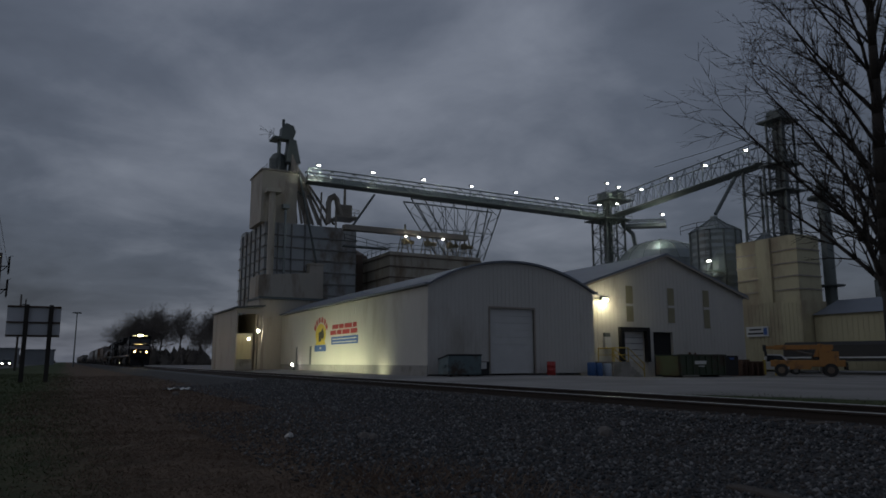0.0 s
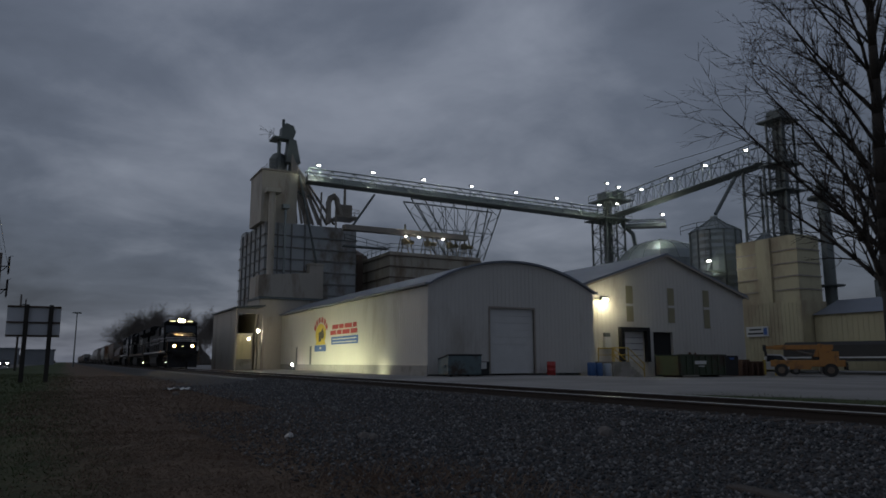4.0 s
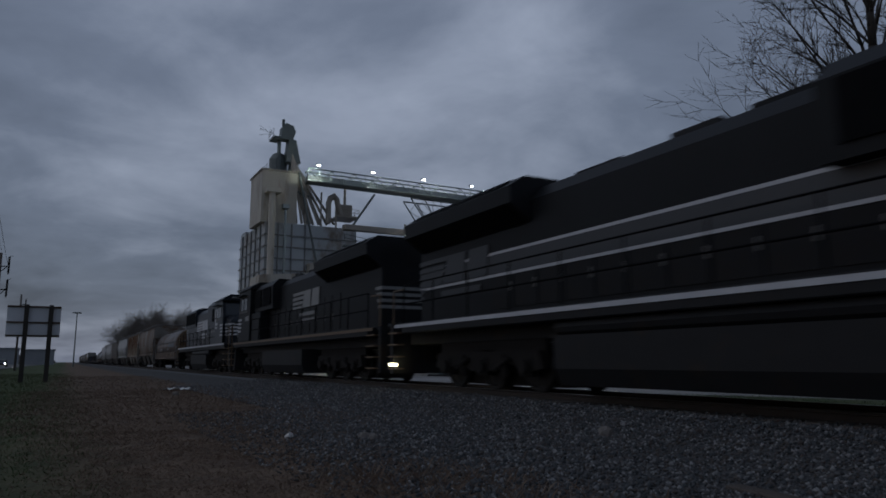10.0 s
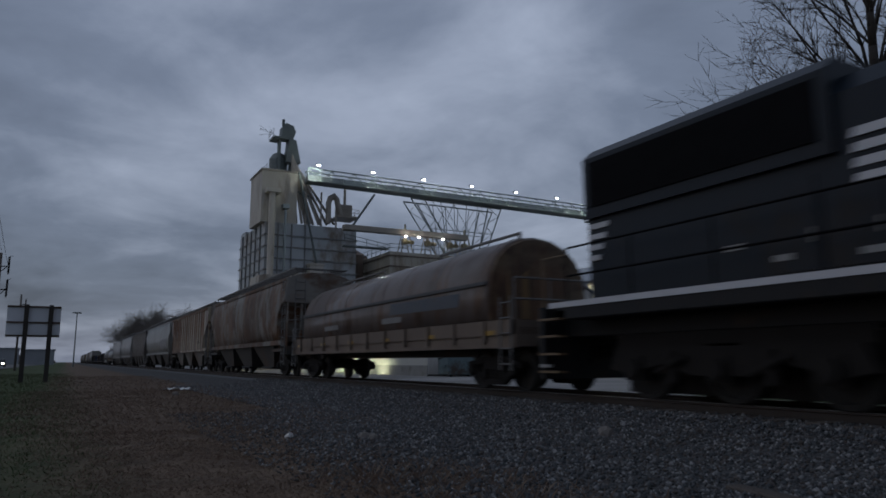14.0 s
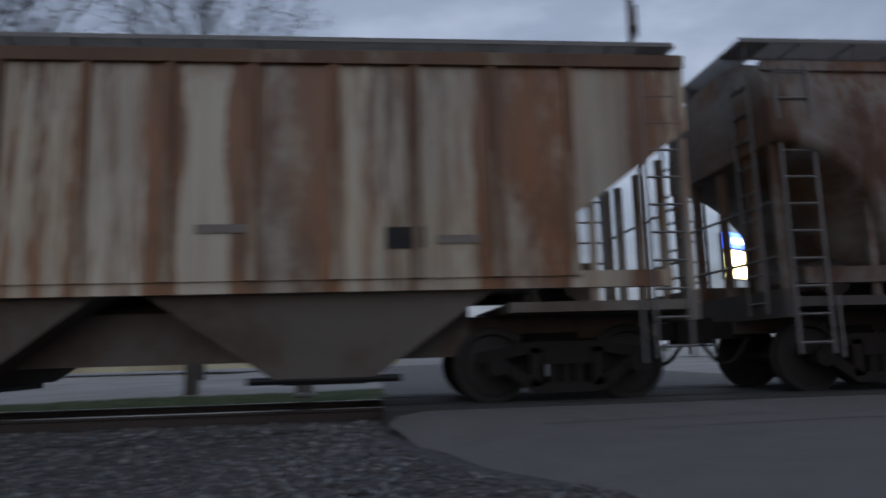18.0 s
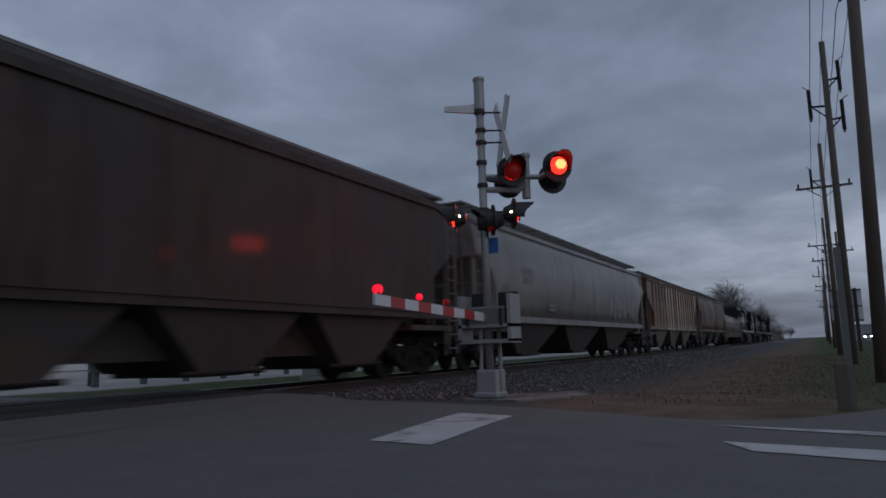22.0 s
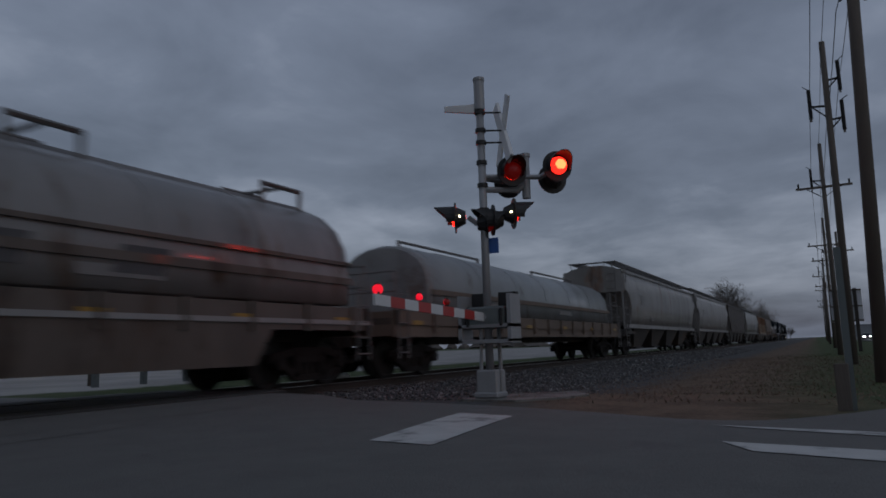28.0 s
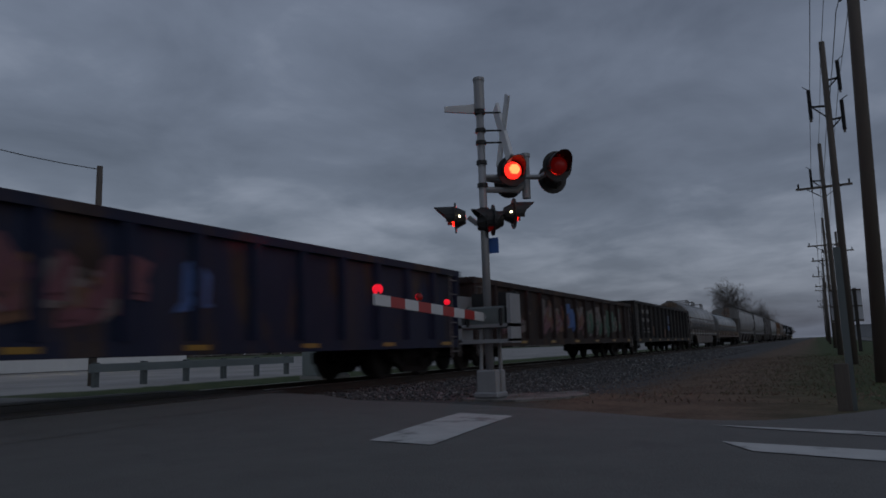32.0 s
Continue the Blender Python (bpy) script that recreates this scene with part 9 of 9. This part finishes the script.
# ---- beyond the crossing: cabinet, lit sign, low buildings, guard rail ----
def beyond():
    t = thing("equipment_cabinet", "grey signal equipment cabinet by the crossing", "cabinet", pose(18.9, 14.3, -0.2))
    part("case", Geo().box(-0.7, 0.7, -0.4, 0.4, 0.1, 1.35), GALV, t, bevel=0.02)
    part("door", Geo().box(-0.6, 0.6, -0.43, -0.4, 0.2, 1.25), GALV, t)
    part("plinth", Geo().box(-0.75, 0.75, -0.45, 0.45, 0, 0.1), CONCRETE, t)
    s = thing("pole_sign", "lit roadside pole sign with a blue header and yellow panel", "sign", pose(24.2, 43.7, -0.1, 0, 0, 28))
    part("post", Geo().box(-1.4, -1.15, -0.12, 0.12, 0, 7.6), GALV_DARK, s)
    part("post", Geo().box(1.15, 1.4, -0.12, 0.12, 0, 7.6), GALV_DARK, s)
    c = part("cabinet", Geo().box(-2.0, 2.0, -0.2, 0.2, 4.9, 7.9), HOOD_BLACK, s)
    part("header_panel", Geo().box(-2.0, 2.0, -0.23, -0.2, 6.9, 7.9), glowing("blue_sign_panel", (0.06, 0.12, 0.75), 3.0), c, "lit blue panel")
    part("header_bar", Geo().box(-1.7, 1.5, -0.25, -0.23, 7.2, 7.55), glowing("white_sign_bar", (0.8, 0.85, 1.0), 2.2), c)
    part("reader_panel", Geo().box(-1.9, 1.4, -0.23, -0.2, 4.95, 6.75), glowing("yellow_sign_panel", (1.0, 0.85, 0.42), 3.4), c, "lit yellow panel")
    b = thing("low_building", "low white commercial building", "building", pose(34, 52, -0.1))
    part("wall", Geo().box(-10, 10, -4, 4, 0, 4.2), DOOR_WHITE, b)
    part("roof", Geo().box(-10.3, 10.3, -4.3, 4.3, 4.2, 4.6), ROOFING, b)
    for i in range(5):
        part("window", Geo().box(-8.2 + 3.6 * i, -6.2 + 3.6 * i, -4.04, -4.0, 1.0, 2.6), WINDOW, b)
    b = thing("low_building", "cream metal shed beyond the street", "building", pose(-6, 62, -0.1))
    part("wall", Geo().box(-8, 8, -4, 4, 0, 3.8), YELLOW_SIDING, b)
    part("roof", Geo().prism([(-4.4, 3.8), (0, 5.2), (4.4, 3.8)], "x", -8.4, 8.4), ROOFING, b)
    part("door", Geo().box(-2, 2, -4.05, -4.0, 0, 3), DOOR_WHITE, b)
    g = thing("guard_rail", "low steel guard rail on posts", "guard rail", pose(0, 18.2, -0.15))
    part("beam", Geo().box(13.2, 22, -0.03, 0.03, 0.42, 0.66), GALV, g)
    for i in range(6):
        part("post", Geo().box(13.4 + i * 1.65, 13.55 + i * 1.65, 0.03, 0.18, -0.2, 0.7), GALV_DARK, g)
    for x, y in ((-4.3, 17.6), (-1.7, 17.4)):
        p = thing("marker_post", "dark wooden marker post in the grass strip", "post", pose(x, y, -0.2))
        part("shaft", Geo().box(-0.14, 0.14, -0.14, 0.14, -0.2, 1.3), POLE_WOOD, p)


beyond()


# ---- distant highway fronts: low buildings and vehicles ----
FAR_WALL = shade("dull_far_wall", (0.27, 0.28, 0.30), (0.21, 0.22, 0.235), 0.8, 0, 0.3, 5, 0.05)


def distant():
    rng = random.Random(6)
    for x, y, w, h in ((-330, -26, 18, 6), (-300, -9, 10, 5), (-410, -46, 30, 6), (-270, -38, 14, 4.5), (420, -30, 40, 6), (350, -52, 30, 5)):
        b = thing("far_building", "distant low commercial building", "building", pose(x, y, -0.3), group="distant buildings")
        part("wall", Geo().box(-6, 6, -w / 2, w / 2, 0, h), FAR_WALL, b)
        part("roof", Geo().box(-6.4, 6.4, -w / 2 - 0.4, w / 2 + 0.4, h, h + 0.5), ROOFING, b)


distant()


def car_thing(label, color, lit_front=True):
    t = thing("car", label, "car", group="cars on the highway")
    part("body", Geo().prism([(-2.2, 0.3), (2.2, 0.3), (2.25, 0.7), (1.3, 0.85), (-2.15, 0.9)], "y", -0.88, 0.88), color, t, bevel=0.05)
    part("cabin", Geo().prism([(-1.7, 0.88), (1.0, 0.88), (0.4, 1.42), (-1.1, 1.45)], "y", -0.76, 0.76), WINDOW, t)
    for y in (-0.62, 0.62):
        part("headlight", Geo().cbox(2.25, y, 0.66, 0.05, 0.3, 0.16), CAR_WHITE, t, "lit headlight")
        part("tail_light", Geo().cbox(-2.2, y, 0.75, 0.05, 0.3, 0.14), CAR_RED, t, "lit red tail lamp")
    for x in (-1.35, 1.4):
        for y in (-0.8, 0.8):
            part("wheel", Geo().rod((x, y - 0.1, 0.31), (x, y + 0.1, 0.31), 0.31, 14), RUBBER, t)
    return t


CAR_WHITE = glowing("car_headlight_lens", (1.0, 0.92, 0.82), 60)
CAR_RED = glowing("car_tail_lens", (1.0, 0.04, 0.03), 6)
# name the way each one drives: start x, lane y, speed in m/s (towards +x or -x)
CARS = [(car_thing("dark car with lit lamps on the highway", HOOD_BLACK), -175, -11.0, 1.2), (car_thing("grey car with lit lamps on the highway", SIDING2), -150, -13.5, -0.4),
        (car_thing("white car with lit headlights on the highway", TRUCK_WHITE), 480, -10.5, -13.0), (car_thing("dark car with lit headlights on the highway", HOOD_BLACK), 590, -10.5, -14.0),
        (car_thing("grey car with lit headlights on the highway", SIDING2), 300, -10.8, -7.0)]


# ---- loose ground cover ----
def stones():
    """Crushed ballast: faceted stones over the bed and the spill towards the camera."""
    rs = np.random.RandomState(5)
    base = np.array([(1, 0, 0), (-1, 0, 0), (0, 1, 0), (0, -1, 0), (0, 0, 1), (0, 0, -1)], float)
    tri = np.array([(0, 2, 4), (2, 1, 4), (1, 3, 4), (3, 0, 4), (2, 0, 5), (1, 2, 5), (3, 1, 5), (0, 3, 5)])
    spots = []
    for n, x0, x1, y0, y1, r0, r1 in ((62000, -16, 0.2, 1.9, 8.6, 0.012, 0.030), (4000, -16, 0.2, 2.6, 8.4, 0.026, 0.045), (24000, -34, -16, 4.2, 8.6, 0.022, 0.042), (14000, -4, 1.8, 1.6, 7.0, 0.010, 0.026), (16000, -34, 0.0, 8.0, 11.3, 0.025, 0.05), (15000, 9.6, 30, 4.4, 8.6, 0.018, 0.040), (9000, 30, 75, 5.4, 8.6, 0.04, 0.08), (4000, 12, 40, 8.3, 11.2, 0.025, 0.05)):
        xs, ys, rr = rs.uniform(x0, x1, n), rs.uniform(y0, y1, n), rs.uniform(r0, r1, n)
        spots += [(x, y, r) for x, y, r in zip(xs, ys, rr)]
    keep = []
    for x, y, r in spots:
        lim = 2.7 + 0.7 * noise.noise((x * 0.5, y * 0.5, 1)) + (1.4 * smooth(-9, -20, x))
        if x < 0.4 and y < lim and rs.rand() > 0.16 + 0.45 * max(0, y / lim - 0.45):
            continue
        if x > 9 and y < 5.2 + 0.5 * noise.noise((x, y, 2)) and rs.rand() > 0.15:
            continue
        if 0.0 < x < ROAD1 + 0.2 and y > 4.2 and x > ROAD0 + 0.10 * max(0, 7.6 - y) ** 1.75 - 0.15:
            continue
        d = abs(y - YC)
        if d < 0.82 and d > 0.68:
            continue
        z = ground_z(x, y)
        if d < 1.62:
            z = max(z, -0.172)
        elif d < 2.2:
            z = max(z, -0.172 - 0.12 * (d - 1.62) / 0.58)
        keep.append((x, y, z + r * 0.25, r))
    k = np.array(keep)
    n = len(k)
    sc = rs.uniform(0.6, 1.25, (n, 6, 1))
    ang = rs.uniform(0, 6.28, n)
    v = base[None] * sc * k[:, 3][:, None, None]
    v += rs.uniform(-0.25, 0.25, (n, 6, 3)) * k[:, 3][:, None, None]
    c, s = np.cos(ang)[:, None], np.sin(ang)[:, None]
    v = np.stack([v[:, :, 0] * c - v[:, :, 1] * s, v[:, :, 0] * s + v[:, :, 1] * c, v[:, :, 2] * 0.8], 2) + k[:, None, :3]
    f = (tri[None] + 6 * np.arange(n)[:, None, None]).reshape(-1, 3)
    me = bpy.data.meshes.new("ballast_stones")
    me.vertices.add(n * 6)
    me.vertices.foreach_set("co", v.ravel())
    me.loops.add(len(f) * 3)
    me.loops.foreach_set("vertex_index", f.ravel())
    me.polygons.add(len(f))
    me.polygons.foreach_set("loop_start", np.arange(len(f)) * 3)
    me.update(calc_edges=True)
    me.materials.append(PEBBLE)
    tagged(new("ballast_stones", me), "crushed grey ballast stones", "ballast", kind="stuff")


def island_shade(name, tones, rough=0.85):
    m = bpy.data.materials.new(name)
    m.use_nodes = True
    n, l = m.node_tree.nodes, m.node_tree.links
    p = n["Principled BSDF"]
    p.inputs["Roughness"].default_value = rough
    p.inputs["Specular IOR Level"].default_value = 0.3
    g, r = n.new("ShaderNodeNewGeometry"), n.new("ShaderNodeValToRGB")
    r.color_ramp.elements[0].color, r.color_ramp.elements[1].color = (*tones[0], 1), (*tones[-1], 1)
    for i, c in enumerate(tones[1:-1]):
        e = r.color_ramp.elements.new((i + 1) / (len(tones) - 1))
        e.color = (*c, 1)
    l.new(g.outputs["Random Per Island"], r.inputs[0])
    l.new(r.outputs[0], p.inputs["Base Color"])
    return m


PEBBLE = island_shade("ballast_pebbles", [(0.030, 0.032, 0.034), (0.055, 0.059, 0.063), (0.074, 0.076, 0.078), (0.060, 0.046, 0.038), (0.11, 0.108, 0.108), (0.24, 0.235, 0.23)])
DRY = island_shade("dry_grass_blades", [(0.125, 0.083, 0.060), (0.185, 0.130, 0.094), (0.098, 0.063, 0.047), (0.26, 0.195, 0.145), (0.088, 0.055, 0.038), (0.24, 0.20, 0.16)], 0.9)
GREEN = island_shade("short_grass_blades", [(0.030, 0.050, 0.016), (0.047, 0.067, 0.023), (0.065, 0.075, 0.033), (0.085, 0.081, 0.046)], 0.9)
stones()


def grass(name, label, mat, boxes, seed):
    """Short blades: standing ones, and dead ones lying matted on the soil."""
    rs = np.random.RandomState(seed)
    vs, fs = [], []
    for n, x0, x1, y0, y1, h0, h1, w, flat in boxes:
        for _ in range(n):
            x, y = rs.uniform(x0, x1) + 0.6 * rs.randn(), rs.uniform(y0, y1) + 0.35 * rs.randn()
            thin = noise.noise((x * 0.9, y * 0.9, seed)) + 0.6 * noise.noise((x * 2.7, y * 2.7, seed))
            if rs.rand() > 0.75 + 0.9 * thin:
                continue
            if 1.2 < x < 9.5 and y > -2.0:
                continue
            z = ground_z(x, y)
            h, a = rs.uniform(h0, h1), rs.uniform(0, 6.28)
            lift = rs.uniform(0.02, 0.3) if rs.rand() < flat else rs.uniform(0.5, 1.0)
            dx, dy = math.cos(a) * w, math.sin(a) * w
            b = a + rs.uniform(0.9, 2.2)
            run = h * math.sqrt(1 - lift * lift)
            lx, ly = math.cos(b) * run, math.sin(b) * run
            o = len(vs)
            vs += [(x - dx, y - dy, z), (x + dx, y + dy, z), (x + lx * 0.5, y + ly * 0.5, z + h * lift * 0.65 + 0.006), (x + lx, y + ly, z + h * lift + 0.004)]
            fs += [(o, o + 1, o + 2), (o + 1, o + 3, o + 2)]
    me = bpy.data.meshes.new(name)
    me.from_pydata(vs, [], fs)
    me.materials.append(mat)
    tagged(new(name, me), label, "grass", kind="stuff")


grass("dry_grass", "matted dead brown grass", DRY, [(56000, -13, -1.0, 0.0, 3.7, 0.02, 0.07, 0.0035, 0.85), (34000, -30, -12, -1.0, 5.2, 0.05, 0.12, 0.008, 0.8), (9000, -60, -30, -0.5, 5.4, 0.08, 0.16, 0.02, 0.8), (30000, 9.6, 44, -4.5, 5.2, 0.04, 0.10, 0.009, 0.75), (1600, -6.5, -3.5, 2.2, 3.4, 0.06, 0.18, 0.004, 0.2)], 1)
grass("short_grass", "short green verge grass", GREEN, [(34000, -30, -3, -4.5, 0.2, 0.03, 0.07, 0.006, 0.4), (12000, -75, -30, -6, 0.3, 0.05, 0.10, 0.018, 0.4), (7000, 11, 50, -5, 2.2, 0.04, 0.09, 0.010, 0.4), (3500, -15, -2, 13.9, 17.0, 0.04, 0.08, 0.012, 0.4)], 2)


def litter():
    rng = random.Random(8)
    t = thing("plastic_sheet", "crumpled white plastic sheet on the dead grass", "litter", pose(-28.5, 3.75, -0.42, 0, 0, 40))
    g = Geo()
    n, k = 12, 5
    vs = [((i / n - 0.5) * 1.15, (j / k - 0.5) * 0.35 + 0.1 * math.sin(i), 0.03 + 0.13 * abs(noise.noise((i * 0.8, j * 0.9, 4)))) for j in range(k + 1) for i in range(n + 1)]
    w = n + 1
    g.add(vs, [(j * w + i, j * w + i + 1, (j + 1) * w + i + 1, (j + 1) * w + i) for j in range(k) for i in range(n)])
    part("sheet", g, MURAL_WHITE, t)
    t = thing("cup", "pale crushed cup on the stones", "litter", pose(-10.19, 2.85, ground_z(-10.19, 2.85), 0, 70, 30))
    part("cup_body", Geo().lathe([(0.035, 0), (0.045, 0.1), (0.042, 0.1)], 10), MURAL_WHITE, t)
    for x, y, r in ((-7.62, 6.5, 0.12), (-9.6, 3.8, 0.09), (-9.35, 3.85, 0.08), (-24.5, 3.2, 0.12)):
        t = thing("rock", "pale angular rock lying on the ballast", "rock", pose(x, y, ground_z(x, y) + r * 0.3, rng.uniform(0, 40), rng.uniform(0, 40), rng.uniform(0, 180)), group="loose rocks")
        b = Geo()
        b.lathe([(r * 0.4, -r * 0.5), (r, -r * 0.2), (r * 0.9, r * 0.25), (r * 0.3, r * 0.7)], 7)
        part("stone", b, PALE_ROCK, t)
    t = thing("timber", "old half-buried tie end in the dirt", "timber", pose(-4.3, 5.1, -0.44, 0, 0, -8))
    part("beam", Geo().box(-0.1, 1.1, -0.09, 0.09, -0.1, 0.035), TIE_WOOD, t, bevel=0.015)


PALE_ROCK = shade("pale_rock", (0.17, 0.15, 0.135), (0.11, 0.10, 0.092), 0.9, 0, 6, 30, 0.4)
litter()


def motions():
    times = [1.0 * i for i in range(33)]
    for ob, mid, turned in TRAIN:
        walk(ob, [(t, pose(mid + train_x(t), YC, 0, 0, 0, 180 if turned else 0)) for t in times])
    # wheels roll with the train: first sixteen vehicles
    steps = [0.04 * i for i in range(801)]
    for ob, mid, turned in TRAIN[:16]:
        for bogie in [c for c in ob.children if c.name.startswith("truck")]:
            for axle in [c for c in bogie.children if c.name.startswith("wheelset")]:
                p = axle.matrix_basis.translation.copy()
                k = math.degrees(1 / p.z) * (-1 if turned else 1)
                walk(axle, [(t, pose(p.x, p.y, p.z, 0, k * train_x(t), 0)) for t in steps])
    # half-lit drums turn to imitate flashing: the two lamps of each pair shine in turn, a little over a second a cycle
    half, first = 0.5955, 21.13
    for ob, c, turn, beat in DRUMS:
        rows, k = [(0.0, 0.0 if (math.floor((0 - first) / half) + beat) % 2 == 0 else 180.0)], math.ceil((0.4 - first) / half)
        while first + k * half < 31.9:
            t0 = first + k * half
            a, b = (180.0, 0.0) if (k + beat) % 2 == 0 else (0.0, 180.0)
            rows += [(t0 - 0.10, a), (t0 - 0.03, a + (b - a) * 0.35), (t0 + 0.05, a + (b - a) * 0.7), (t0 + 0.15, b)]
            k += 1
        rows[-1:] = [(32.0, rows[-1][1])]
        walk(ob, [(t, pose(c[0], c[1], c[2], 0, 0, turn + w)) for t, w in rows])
    for ob, x, y, v in CARS:
        walk(ob, [(t, pose(x + v * t, y, -0.30, 0, 0, 0 if v > 0 else 180)) for t in (0, 16, 32)])


motions()
